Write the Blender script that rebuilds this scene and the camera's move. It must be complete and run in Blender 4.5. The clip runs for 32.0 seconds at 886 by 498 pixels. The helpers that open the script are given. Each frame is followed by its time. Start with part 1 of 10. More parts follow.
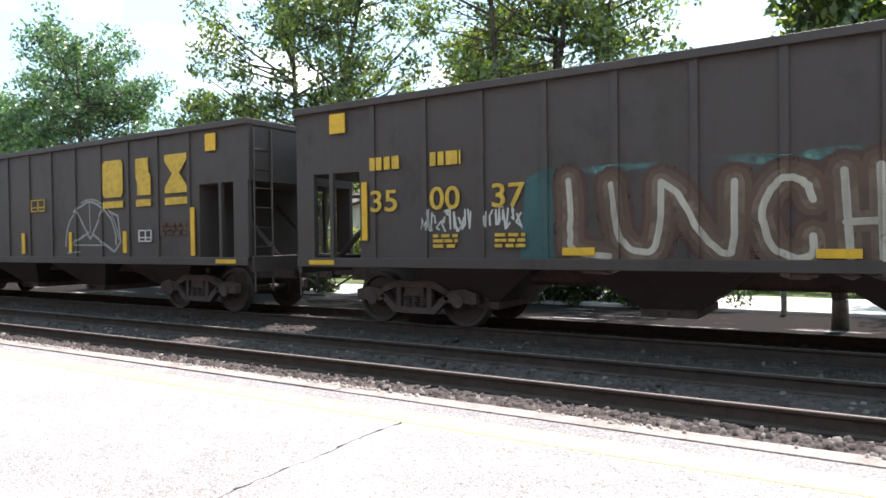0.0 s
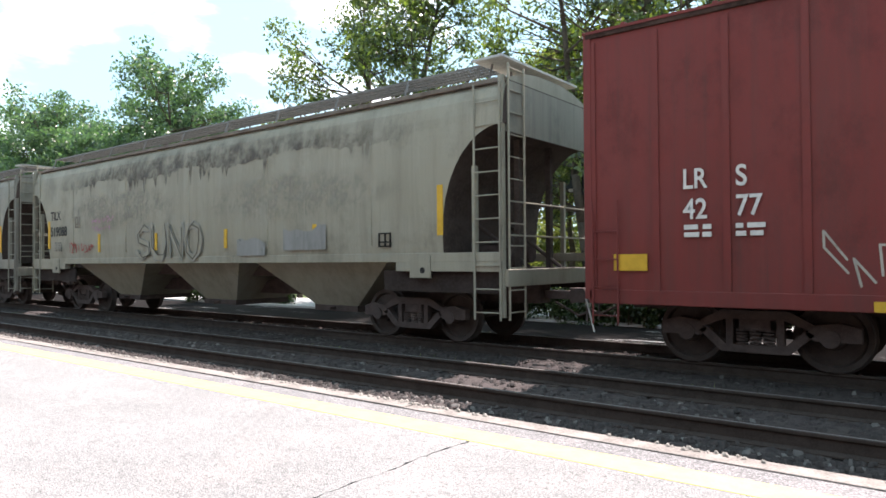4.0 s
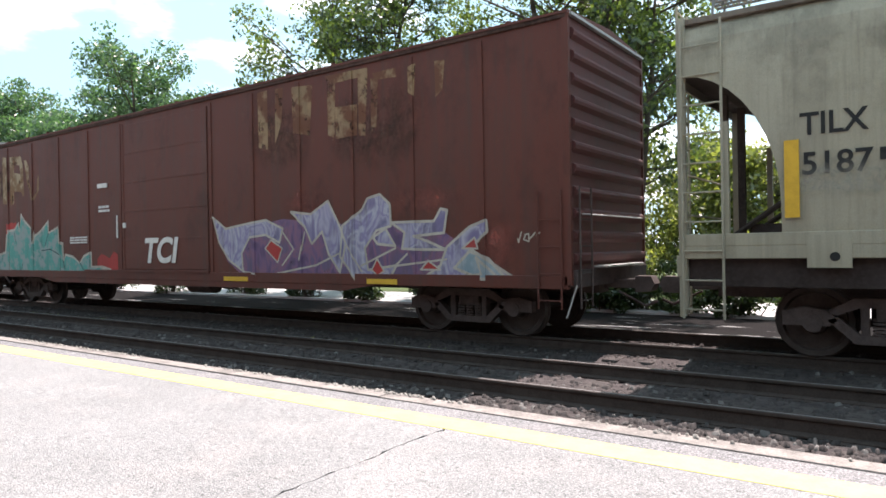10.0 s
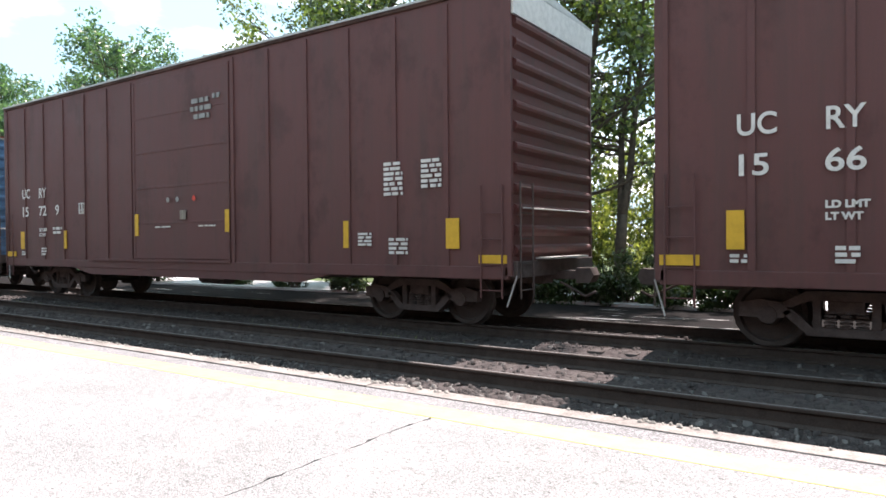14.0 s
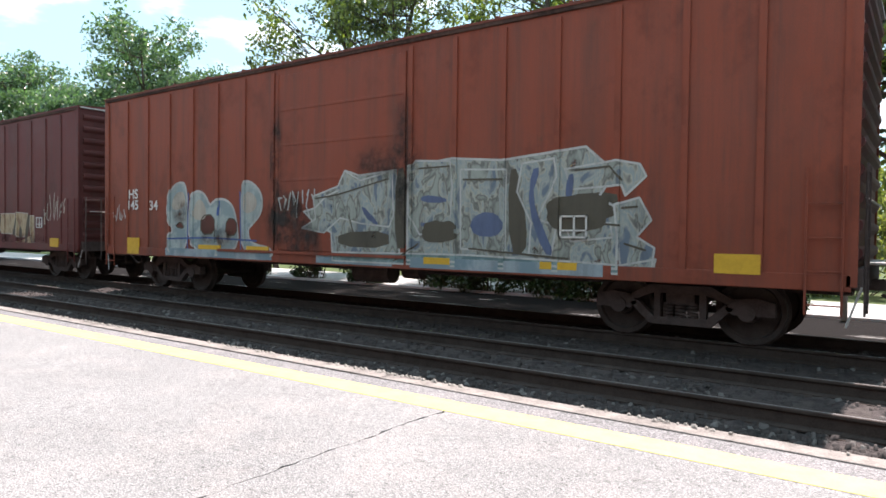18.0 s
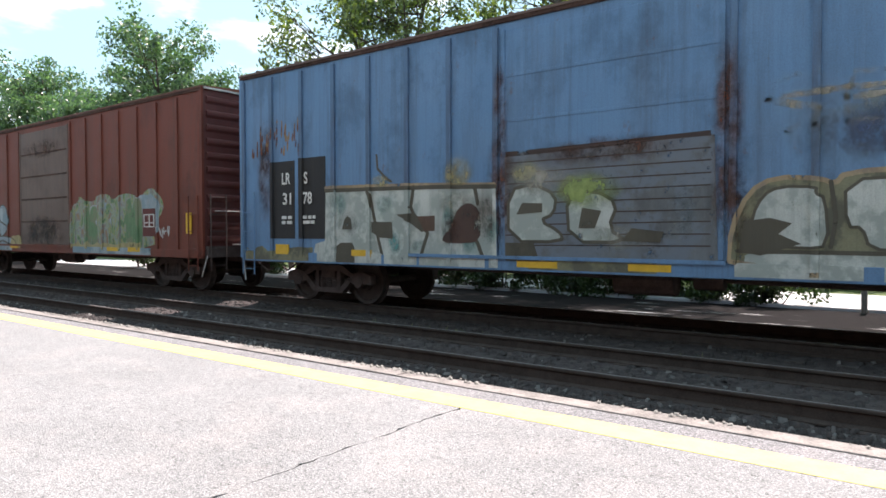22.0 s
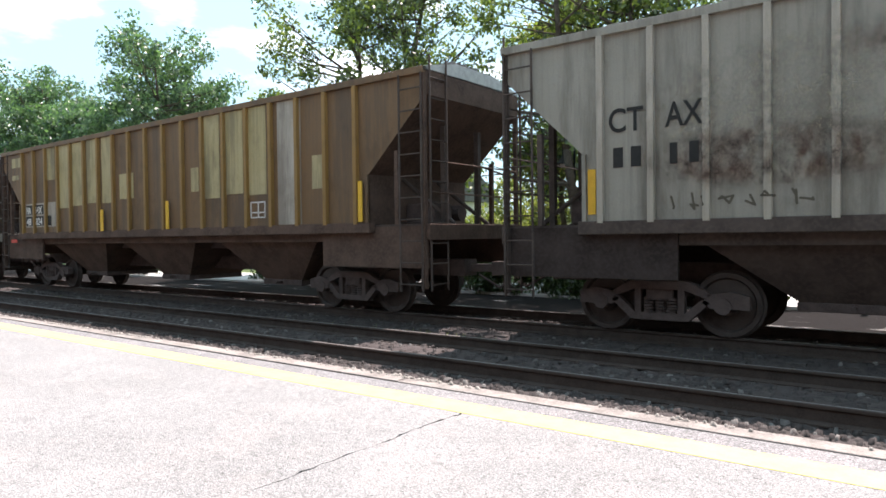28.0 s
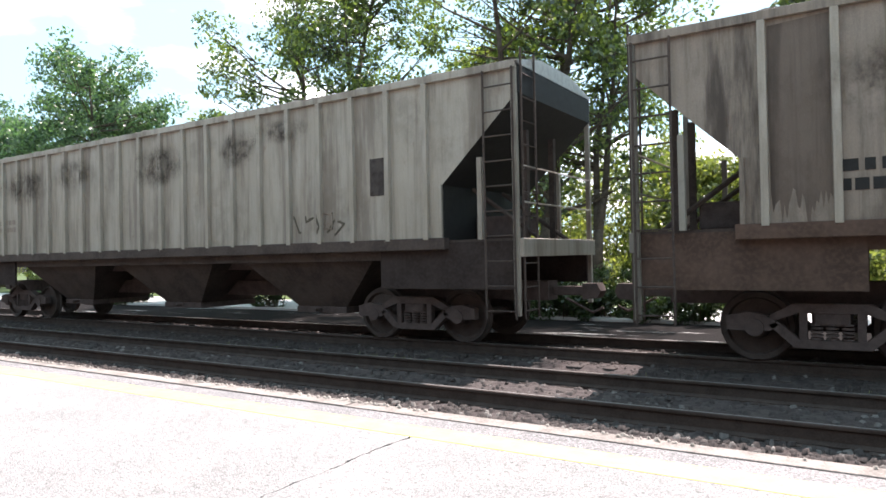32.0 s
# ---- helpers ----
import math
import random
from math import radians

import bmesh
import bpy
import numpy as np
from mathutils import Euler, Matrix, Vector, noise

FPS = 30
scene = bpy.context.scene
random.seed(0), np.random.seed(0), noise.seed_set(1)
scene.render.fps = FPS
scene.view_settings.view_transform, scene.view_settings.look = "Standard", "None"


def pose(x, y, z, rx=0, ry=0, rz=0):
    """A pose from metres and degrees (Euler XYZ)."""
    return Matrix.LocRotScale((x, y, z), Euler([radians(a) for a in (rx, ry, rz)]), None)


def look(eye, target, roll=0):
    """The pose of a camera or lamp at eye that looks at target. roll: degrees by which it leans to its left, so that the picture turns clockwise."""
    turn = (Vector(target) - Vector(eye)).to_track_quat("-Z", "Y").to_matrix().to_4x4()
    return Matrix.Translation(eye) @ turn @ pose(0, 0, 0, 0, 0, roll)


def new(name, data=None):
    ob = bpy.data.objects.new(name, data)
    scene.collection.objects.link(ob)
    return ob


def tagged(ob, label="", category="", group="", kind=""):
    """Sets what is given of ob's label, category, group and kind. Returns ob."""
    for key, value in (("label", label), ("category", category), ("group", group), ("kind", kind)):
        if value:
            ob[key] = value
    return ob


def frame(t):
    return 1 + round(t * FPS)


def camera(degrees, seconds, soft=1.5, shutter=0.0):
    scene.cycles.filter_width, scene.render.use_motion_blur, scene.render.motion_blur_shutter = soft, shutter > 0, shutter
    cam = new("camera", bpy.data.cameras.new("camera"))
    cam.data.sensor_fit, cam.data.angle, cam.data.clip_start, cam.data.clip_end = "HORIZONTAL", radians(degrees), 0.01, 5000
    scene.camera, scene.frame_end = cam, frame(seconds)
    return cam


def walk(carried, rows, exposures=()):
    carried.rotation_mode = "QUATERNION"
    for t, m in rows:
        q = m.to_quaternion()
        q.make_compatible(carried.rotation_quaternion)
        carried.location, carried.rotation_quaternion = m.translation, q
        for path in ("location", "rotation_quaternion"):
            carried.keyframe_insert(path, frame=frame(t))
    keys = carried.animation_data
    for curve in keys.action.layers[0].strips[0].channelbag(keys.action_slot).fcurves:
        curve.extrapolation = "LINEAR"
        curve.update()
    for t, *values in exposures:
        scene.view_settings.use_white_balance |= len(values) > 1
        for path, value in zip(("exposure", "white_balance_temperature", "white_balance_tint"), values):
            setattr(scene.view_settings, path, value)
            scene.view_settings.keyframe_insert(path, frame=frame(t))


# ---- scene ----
cam = camera(66.7, 32.0, soft=1.65)
PATH = [
    (0, pose(-0.040, 0.030, 1.479, 89.18, 0.74, 31.74)),
    (0.5, pose(-0.055, 0.015, 1.483, 89.72, 0.11, 30.30)),
    (1, pose(-0.057, -0.002, 1.489, 90.19, -0.45, 31.50)),
    (1.5, pose(-0.037, -0.003, 1.494, 90.54, -0.86, 35.45)),
    (2, pose(0.000, 0.010, 1.488, 91.04, -0.22, 37.20)),
    (2.5, pose(0.020, 0.010, 1.478, 91.36, 0.28, 38.04)),
    (3, pose(0.015, 0.016, 1.474, 91.31, 0.60, 38.37)),
    (3.5, pose(0.011, 0.015, 1.474, 91.15, 0.53, 38.11)),
    (5.5, pose(0.005, 0.010, 1.469, 90.44, 0.30, 37.63)),
    (6, pose(0.005, 0.007, 1.469, 90.34, 0.43, 37.39)),
    (6.5, pose(0.004, 0.003, 1.469, 90.23, 0.26, 37.19)),
    (7, pose(0.002, -0.001, 1.473, 90.13, -0.09, 37.14)),
    (7.5, pose(0.009, 0.003, 1.471, 89.91, 0.27, 37.13)),
    (8, pose(0.007, 0.001, 1.473, 89.77, -0.04, 37.11)),
    (8.5, pose(-0.006, -0.003, 1.477, 89.66, -0.20, 37.06)),
    (9, pose(-0.005, 0.000, 1.478, 89.58, 0.15, 36.70)),
    (9.5, pose(0.009, 0.013, 1.477, 89.50, 1.09, 36.15)),
    (10, pose(-0.004, 0.001, 1.482, 89.90, 1.01, 35.50)),
    (10.5, pose(-0.010, -0.000, 1.478, 90.41, 0.65, 34.79)),
    (11, pose(-0.011, -0.003, 1.467, 90.71, 0.39, 34.18)),
    (11.5, pose(-0.009, -0.002, 1.470, 90.59, 0.20, 33.90)),
    (12, pose(-0.003, -0.000, 1.463, 90.30, 0.15, 33.80)),
    (12.5, pose(-0.006, -0.001, 1.459, 89.97, 0.14, 33.89)),
    (13, pose(-0.010, 0.000, 1.458, 89.72, 0.18, 34.06)),
    (13.5, pose(-0.008, -0.000, 1.457, 89.51, 0.38, 34.22)),
    (15.5, pose(-0.007, -0.000, 1.457, 88.48, 0.36, 35.05)),
    (16, pose(-0.006, 0.002, 1.461, 88.36, 0.22, 35.22)),
    (16.5, pose(-0.004, -0.002, 1.466, 88.39, -0.30, 35.39)),
    (17, pose(-0.006, -0.003, 1.472, 88.56, -0.99, 35.56)),
    (17.5, pose(-0.001, 0.005, 1.474, 88.60, -1.01, 35.78)),
    (18, pose(-0.002, -0.000, 1.461, 88.70, -0.71, 35.95)),
    (18.5, pose(0.001, -0.002, 1.457, 88.78, -0.36, 36.20)),
    (19, pose(-0.000, -0.001, 1.456, 88.86, -0.25, 36.40)),
    (19.5, pose(0.000, 0.003, 1.460, 88.77, -0.20, 36.58)),
    (20, pose(0.008, 0.001, 1.460, 88.71, -0.02, 36.71)),
    (20.5, pose(0.009, -0.008, 1.458, 88.66, 0.03, 36.90)),
    (21, pose(0.012, -0.007, 1.463, 88.54, 0.01, 37.03)),
    (21.5, pose(0.010, -0.008, 1.459, 88.55, -0.18, 37.13)),
    (22, pose(0.010, -0.008, 1.460, 88.50, 0.12, 37.17)),
    (22.5, pose(0.012, -0.006, 1.461, 88.51, 0.26, 37.24)),
    (23, pose(0.018, -0.003, 1.464, 88.57, 0.31, 37.32)),
    (23.5, pose(0.012, -0.010, 1.461, 88.68, 0.30, 37.33)),
    (24, pose(0.010, -0.010, 1.461, 88.82, 0.29, 37.39)),
    (24.5, pose(0.009, -0.007, 1.458, 88.98, 0.36, 37.48)),
    (25, pose(0.011, -0.002, 1.457, 89.10, 0.65, 37.54)),
    (25.5, pose(0.007, -0.003, 1.456, 89.18, 0.57, 37.62)),
    (27.5, pose(0.011, 0.001, 1.456, 88.94, 0.61, 37.55)),
    (28, pose(0.014, 0.003, 1.460, 88.92, 0.70, 37.20)),
    (28.5, pose(0.013, 0.003, 1.461, 89.02, 1.10, 36.87)),
    (29, pose(0.010, 0.002, 1.456, 89.12, 1.22, 37.40)),
    (29.5, pose(0.006, 0.001, 1.451, 89.20, 0.94, 37.86)),
    (30, pose(0.005, 0.004, 1.457, 89.44, 0.96, 37.31)),
    (30.5, pose(0.002, -0.001, 1.466, 89.79, 1.23, 35.05)),
    (31, pose(0.004, -0.002, 1.462, 90.17, 1.34, 33.87)),
    (31.5, pose(0.010, -0.010, 1.459, 90.48, 1.50, 33.09)),
    (32, pose(0.010, -0.012, 1.468, 90.64, 1.22, 32.57)),
]
walk(cam, PATH, exposures=((0, 1.65, 6800, 20), (3, 1.58, 6800, 20), (6, 1.38, 6800, 20), (9.5, 1.36, 6800, 20), (11.5, 1.61, 6800, 20), (16, 1.5, 6800, 20), (17.5, 1.38, 6800, 20), (22, 1.35, 6800, 20), (25, 1.43, 6800, 20), (30, 1.47, 6800, 20), (31.5, 1.59, 6800, 20), (32, 1.59, 6800, 20)))

import itertools

# The train's way along the track, in metres from its place at the start.
def run(t):
    return 9.9 * t + 0.011 * t * t


# ---- world and sun ----
SUN_UP = radians(57.5)
world = bpy.data.worlds.new("sky")
scene.world = world
world.use_nodes = True
wn, wl = world.node_tree.nodes, world.node_tree.links
wn.clear()
sky = wn.new("ShaderNodeTexSky")
sky.sky_type, sky.sun_disc, sky.sun_elevation, sky.sun_rotation = "NISHITA", False, SUN_UP, 0.0
sky.air_density, sky.dust_density, sky.ozone_density = 1.0, 1.2, 1.5
wc = wn.new("ShaderNodeTexCoord")
wm = wn.new("ShaderNodeMapping")
wm.inputs["Scale"].default_value = (2.6, 2.6, 6.5)
wm.inputs["Location"].default_value = (0.35, 0.1, 0.0)
wnoise = wn.new("ShaderNodeTexNoise")
wnoise.inputs["Scale"].default_value, wnoise.inputs["Detail"].default_value, wnoise.inputs["Roughness"].default_value = 1.5, 7.0, 0.55
wramp = wn.new("ShaderNodeValToRGB")
wramp.color_ramp.elements[0].position, wramp.color_ramp.elements[1].position = 0.50, 0.80
wramp.color_ramp.interpolation = "EASE"
wmix = wn.new("ShaderNodeMixRGB")
wmix.inputs[2].default_value = (18.5, 18.6, 18.8, 1)
wb = wn.new("ShaderNodeBackground")
wb.inputs["Strength"].default_value = 0.105
wo = wn.new("ShaderNodeOutputWorld")
wl.new(wc.outputs["Generated"], wm.inputs["Vector"])
wl.new(wm.outputs["Vector"], wnoise.inputs["Vector"])
wl.new(wnoise.outputs["Fac"], wramp.inputs["Fac"])
wl.new(wramp.outputs["Color"], wmix.inputs[0])
whaze = wn.new("ShaderNodeMixRGB")
whaze.inputs[0].default_value, whaze.inputs[2].default_value = 0.78, (2.6, 4.5, 5.2, 1)
wl.new(sky.outputs["Color"], whaze.inputs[1])
wl.new(whaze.outputs["Color"], wmix.inputs[1])
wl.new(wmix.outputs["Color"], wb.inputs["Color"])
wl.new(wb.outputs["Background"], wo.inputs["Surface"])

sun = new("sun", bpy.data.lights.new("sun", "SUN"))
sun.data.energy, sun.data.angle, sun.data.color = 5.0, radians(0.6), (1.0, 0.945, 0.915)
sun.matrix_world = look((0, 60 * math.cos(SUN_UP), 60 * math.sin(SUN_UP)), (0, 0, 0))


# ---- materials ----
def tree_of(name):
    m = bpy.data.materials.new(name)
    m.use_nodes = True
    nt = m.node_tree
    return m, nt, nt.nodes["Principled BSDF"]


def noise_node(nt, vec, scale, detail=4.0, rough=0.55):
    n = nt.nodes.new("ShaderNodeTexNoise")
    n.inputs["Scale"].default_value, n.inputs["Detail"].default_value, n.inputs["Roughness"].default_value = scale, detail, rough
    nt.links.new(vec, n.inputs["Vector"])
    return n.outputs["Fac"]


def mapped(nt, scale, shift=(0, 0, 0)):
    c, m = nt.nodes.new("ShaderNodeTexCoord"), nt.nodes.new("ShaderNodeMapping")
    m.inputs["Scale"].default_value, m.inputs["Location"].default_value = scale, shift
    nt.links.new(c.outputs["Object"], m.inputs["Vector"])
    return m.outputs["Vector"]


def ramp(nt, fac, lo, hi):
    r = nt.nodes.new("ShaderNodeMapRange")
    r.inputs["From Min"].default_value, r.inputs["From Max"].default_value = lo, hi
    r.interpolation_type = "SMOOTHSTEP"
    nt.links.new(fac, r.inputs["Value"])
    return r.outputs["Result"]


def mixed(nt, fac, a, b, amount=1.0):
    """Colour a turned to b by fac times amount; a and b are colours or sockets."""
    if amount != 1.0:
        k = nt.nodes.new("ShaderNodeMath")
        k.operation = "MULTIPLY"
        k.inputs[1].default_value = amount
        nt.links.new(fac, k.inputs[0])
        fac = k.outputs[0]
    m = nt.nodes.new("ShaderNodeMixRGB")
    nt.links.new(fac, m.inputs[0])
    for i, c in ((1, a), (2, b)):
        if isinstance(c, tuple):
            m.inputs[i].default_value = (*c, 1)
        else:
            nt.links.new(c, m.inputs[i])
    return m.outputs[0]


def bumped(nt, bsdf, height, strength, distance):
    b = nt.nodes.new("ShaderNodeBump")
    b.inputs["Strength"].default_value, b.inputs["Distance"].default_value = strength, distance
    nt.links.new(height, b.inputs["Height"])
    nt.links.new(b.outputs["Normal"], bsdf.inputs["Normal"])


def shade(c, k):
    return tuple(min(1.0, v * k) for v in c)


def paint(name, colour, rust=0.3, streak=0.4, fade=0.3, dirt=(0.05, 0.042, 0.036), rough=0.55, shift=0.0, heavy=0.22):
    """Weathered paint on steel: chalky fading, grime running down, rust spots and fine relief."""
    m, nt, b = tree_of(name)
    s = (shift, shift * 1.7, 0)
    broad = noise_node(nt, mapped(nt, (0.35, 0.35, 0.6), s), 1.6, 5)
    runs = noise_node(nt, mapped(nt, (5.5, 5.5, 0.22), s), 1.0, 5, 0.65)
    thin = noise_node(nt, mapped(nt, (22, 22, 0.7), s), 1.0, 3, 0.6)
    spots = noise_node(nt, mapped(nt, (2.2, 2.2, 1.3), s), 2.0, 8, 0.7)
    fine = noise_node(nt, mapped(nt, (1, 1, 1), s), 60.0, 3)
    c = mixed(nt, ramp(nt, broad, 0.35, 0.7), colour, shade(tuple(0.75 * v + 0.25 * sum(colour) / 3 for v in colour), 1.25), fade)
    blotch = noise_node(nt, mapped(nt, (1.1, 1.1, 0.8), (shift + 7, 0, 3)), 1.0, 7, 0.68)
    c = mixed(nt, ramp(nt, blotch, 0.5, 0.68), c, shade(colour, 0.55), 0.6)
    c = mixed(nt, ramp(nt, runs, 0.48, 0.74), c, dirt, streak)
    c = mixed(nt, ramp(nt, thin, 0.50, 0.74), c, dirt, streak * 0.5)
    pale = noise_node(nt, mapped(nt, (9, 9, 0.35), (shift + 2, 1, 0)), 1.0, 5, 0.65)
    c = mixed(nt, ramp(nt, pale, 0.55, 0.78), c, shade(tuple(0.8 * v + 0.2 * sum(colour) / 3 for v in colour), 1.45), fade * 0.7)
    soot = noise_node(nt, mapped(nt, (2.3, 2.3, 0.30), (shift + 5, 2, 1)), 1.0, 6, 0.66)
    c = mixed(nt, ramp(nt, soot, 0.46, 0.66), c, dirt, heavy)
    c = mixed(nt, ramp(nt, spots, 0.62, 0.72), c, (0.13, 0.055, 0.03), rust)
    c = mixed(nt, ramp(nt, fine, 0.3, 0.7), c, dirt, 0.18)
    nt.links.new(c, b.inputs["Base Color"])
    r = nt.nodes.new("ShaderNodeMapRange")
    r.inputs["To Min"].default_value, r.inputs["To Max"].default_value = rough - 0.12, rough + 0.25
    nt.links.new(broad, r.inputs["Value"])
    nt.links.new(r.outputs["Result"], b.inputs["Roughness"])
    b.inputs["Specular IOR Level"].default_value = 0.28
    bumped(nt, b, broad, 0.25, 0.03)
    return m


def plain(name, colour, rough=0.7, metal=0.0, vary=0.35, scale=6.0, bump=0.0, gloss=0.3):
    m, nt, b = tree_of(name)
    b.inputs["Specular IOR Level"].default_value = gloss
    n1 = noise_node(nt, mapped(nt, (1, 1, 1)), scale, 6, 0.6)
    n2 = noise_node(nt, mapped(nt, (1, 1, 1)), scale * 9, 3)
    c = mixed(nt, ramp(nt, n1, 0.35, 0.68), colour, shade(colour, 1 - vary))
    c = mixed(nt, ramp(nt, n2, 0.4, 0.7), c, shade(colour, 1 + vary), 0.4)
    nt.links.new(c, b.inputs["Base Color"])
    b.inputs["Roughness"].default_value, b.inputs["Metallic"].default_value = rough, metal
    if bump:
        bumped(nt, b, n2, 0.6, bump)
    return m


def leaf_material(name, dark, light, glow):
    m = bpy.data.materials.new(name)
    m.use_nodes = True
    nt = m.node_tree
    nt.nodes.clear()
    g = nt.nodes.new("ShaderNodeNewGeometry")
    r = nt.nodes.new("ShaderNodeMixRGB")
    r.inputs[1].default_value, r.inputs[2].default_value = (*dark, 1), (*light, 1)
    nt.links.new(g.outputs["Random Per Island"], r.inputs[0])
    d, t, gl = nt.nodes.new("ShaderNodeBsdfDiffuse"), nt.nodes.new("ShaderNodeBsdfTranslucent"), nt.nodes.new("ShaderNodeBsdfGlossy")
    t2 = nt.nodes.new("ShaderNodeMixRGB")
    t2.blend_type, t2.inputs[0].default_value, t2.inputs[2].default_value = "MULTIPLY", 1.0, (*glow, 1)
    nt.links.new(r.outputs[0], d.inputs[0])
    nt.links.new(r.outputs[0], t2.inputs[1])
    nt.links.new(t2.outputs[0], t.inputs[0])
    gl.inputs["Roughness"].default_value = 0.35
    a, b, o = nt.nodes.new("ShaderNodeMixShader"), nt.nodes.new("ShaderNodeMixShader"), nt.nodes.new("ShaderNodeOutputMaterial")
    a.inputs[0].default_value, b.inputs[0].default_value = 0.38, 0.06
    nt.links.new(d.outputs[0], a.inputs[1])
    nt.links.new(t.outputs[0], a.inputs[2])
    nt.links.new(a.outputs[0], b.inputs[1])
    nt.links.new(gl.outputs[0], b.inputs[2])
    nt.links.new(b.outputs[0], o.inputs["Surface"])
    return m


def gravel_material():
    """Ground coloured dark for tree shade, sun dapples as pale streaks along the line."""
    m, nt, b = tree_of("shade_dappled_ground")
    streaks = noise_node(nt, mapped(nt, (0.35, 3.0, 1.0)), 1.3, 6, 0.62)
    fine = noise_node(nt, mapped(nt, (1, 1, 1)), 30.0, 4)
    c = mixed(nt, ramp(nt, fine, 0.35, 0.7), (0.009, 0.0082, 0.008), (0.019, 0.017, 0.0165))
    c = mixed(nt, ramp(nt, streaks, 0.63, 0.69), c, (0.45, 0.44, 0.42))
    nt.links.new(c, b.inputs["Base Color"])
    b.inputs["Roughness"].default_value, b.inputs["Specular IOR Level"].default_value = 0.95, 0.04
    bumped(nt, b, fine, 0.5, 0.01)
    return m


M_BLACK = paint("black_car_paint", (0.060, 0.048, 0.046), 0.25, 0.3, 0.5)
M_RED = paint("oxide_red_paint", (0.183, 0.029, 0.025), 0.12, 0.25, 0.35)
M_RED_B = paint("bright_oxide_paint", (0.240, 0.050, 0.024), 0.45, 0.4, 0.35, shift=3)
M_RED_C = paint("maroon_paint", (0.118, 0.021, 0.019), 0.2, 0.25, 0.3, shift=5)
M_RED_D = paint("rust_red_paint", (0.156, 0.035, 0.020), 0.2, 0.25, 0.27, shift=8)
M_BROWN = paint("red_brown_paint", (0.112, 0.028, 0.018), 0.5, 0.35, 0.3, shift=11)
M_BROWN_B = paint("plum_brown_paint", (0.112, 0.043, 0.041), 0.1, 0.22, 0.3, shift=14)
M_BROWN_C = paint("dark_brown_paint", (0.125, 0.042, 0.026), 0.2, 0.25, 0.35, shift=17)
M_RAILDIRT = paint("grimy_roof_edge_paint", (0.165, 0.135, 0.108), 0.6, 0.5, 0.4, (0.07, 0.05, 0.04), shift=58, heavy=0.6)
M_DOOR_RED = paint("chalky_red_door_paint", (0.180, 0.066, 0.054), 0.45, 0.3, 0.45, shift=12, heavy=0.3)
M_RIB_RUST = paint("rust_run_rib_paint", (0.190, 0.165, 0.150), 0.9, 0.5, 0.3, (0.085, 0.040, 0.026), shift=21, heavy=0.85)
# Ribs of the sky-blue boxcar, darker than its body.
M_RIB_BLUE = paint("dark_blue_rib_paint", (0.085, 0.165, 0.280), 0.6, 0.5, 0.3, (0.045, 0.036, 0.040), shift=24, heavy=0.7)
# Red of the boxcar end walls, mostly darker than the sides.
M_DARK_RED_END = paint("dark_red_end_paint", (0.110, 0.030, 0.028), 0.3, 0.35, 0.25, shift=18)
M_GREYBLUE = paint("grey_blue_paint", (0.225, 0.270, 0.295), 0.5, 0.28, 0.4, (0.09, 0.085, 0.08), shift=20, heavy=0.3)
M_BLUE = paint("sky_blue_paint", (0.105, 0.215, 0.365), 0.45, 0.3, 0.35, shift=23)
M_CREAM = paint("dusty_cream_paint", (0.300, 0.280, 0.218), 0.15, 0.30, 0.4, (0.14, 0.125, 0.10), shift=26)
M_CREAM_B = paint("grey_cream_paint", (0.255, 0.243, 0.196), 0.2, 0.5, 0.4, (0.14, 0.12, 0.11), shift=29)
M_CREAM_C = paint("tan_cream_paint", (0.330, 0.300, 0.222), 0.2, 0.42, 0.4, (0.13, 0.115, 0.09), shift=32)
M_GREY = paint("light_grey_paint", (0.255, 0.240, 0.205), 0.22, 0.35, 0.4, (0.10, 0.088, 0.072), shift=35, heavy=0.6)
M_GREY_B = paint("sooty_grey_paint", (0.260, 0.216, 0.176), 0.35, 0.45, 0.5, (0.050, 0.039, 0.032), shift=38, heavy=0.92)
M_GREY_C = paint("chalky_grey_paint", (0.345, 0.312, 0.262), 0.35, 0.5, 0.5, (0.12, 0.094, 0.075), shift=41, heavy=0.6)
M_OCHRE = paint("rusty_ochre_paint", (0.150, 0.086, 0.040), 0.4, 0.35, 0.5, shift=44, heavy=0.5)
M_OCHRE_RIB = paint("yellow_ochre_paint", (0.272, 0.152, 0.040), 0.3, 0.35, 0.4, shift=45)
M_PALE = paint("pale_yellow_patch_paint", (0.368, 0.304, 0.152), 0.08, 0.35, 0.4, shift=47, heavy=0.5)
M_DOOR = paint("grey_brown_door_paint", (0.124, 0.079, 0.064), 0.3, 0.3, 0.4, shift=50)
M_DARK_FILL = plain("dark_fill_plate", (0.049, 0.038, 0.035), 0.9, 0.0, 0.4, 2.0, gloss=0.1)
M_RUST_SHADE = plain("rust_and_shade_steel", (0.072, 0.042, 0.034), 0.85, 0.0, 0.6, 1.5, gloss=0.15)
M_STEEL = plain("grimy_underframe_steel", (0.092, 0.071, 0.066), 0.85, 0.0, gloss=0.12)
M_UNDER = plain("rust_brown_hopper_steel", (0.100, 0.066, 0.052), 0.85, 0.0, 0.4, 2.0, gloss=0.15)
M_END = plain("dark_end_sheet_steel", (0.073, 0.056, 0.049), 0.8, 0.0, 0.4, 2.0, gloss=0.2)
M_WHEEL = plain("worn_wheel_steel", (0.065, 0.052, 0.047), 0.7, 0.1, gloss=0.2)
M_RAIL = plain("rusty_rail_steel", (0.060, 0.046, 0.040), 0.9, 0.0, gloss=0.1)
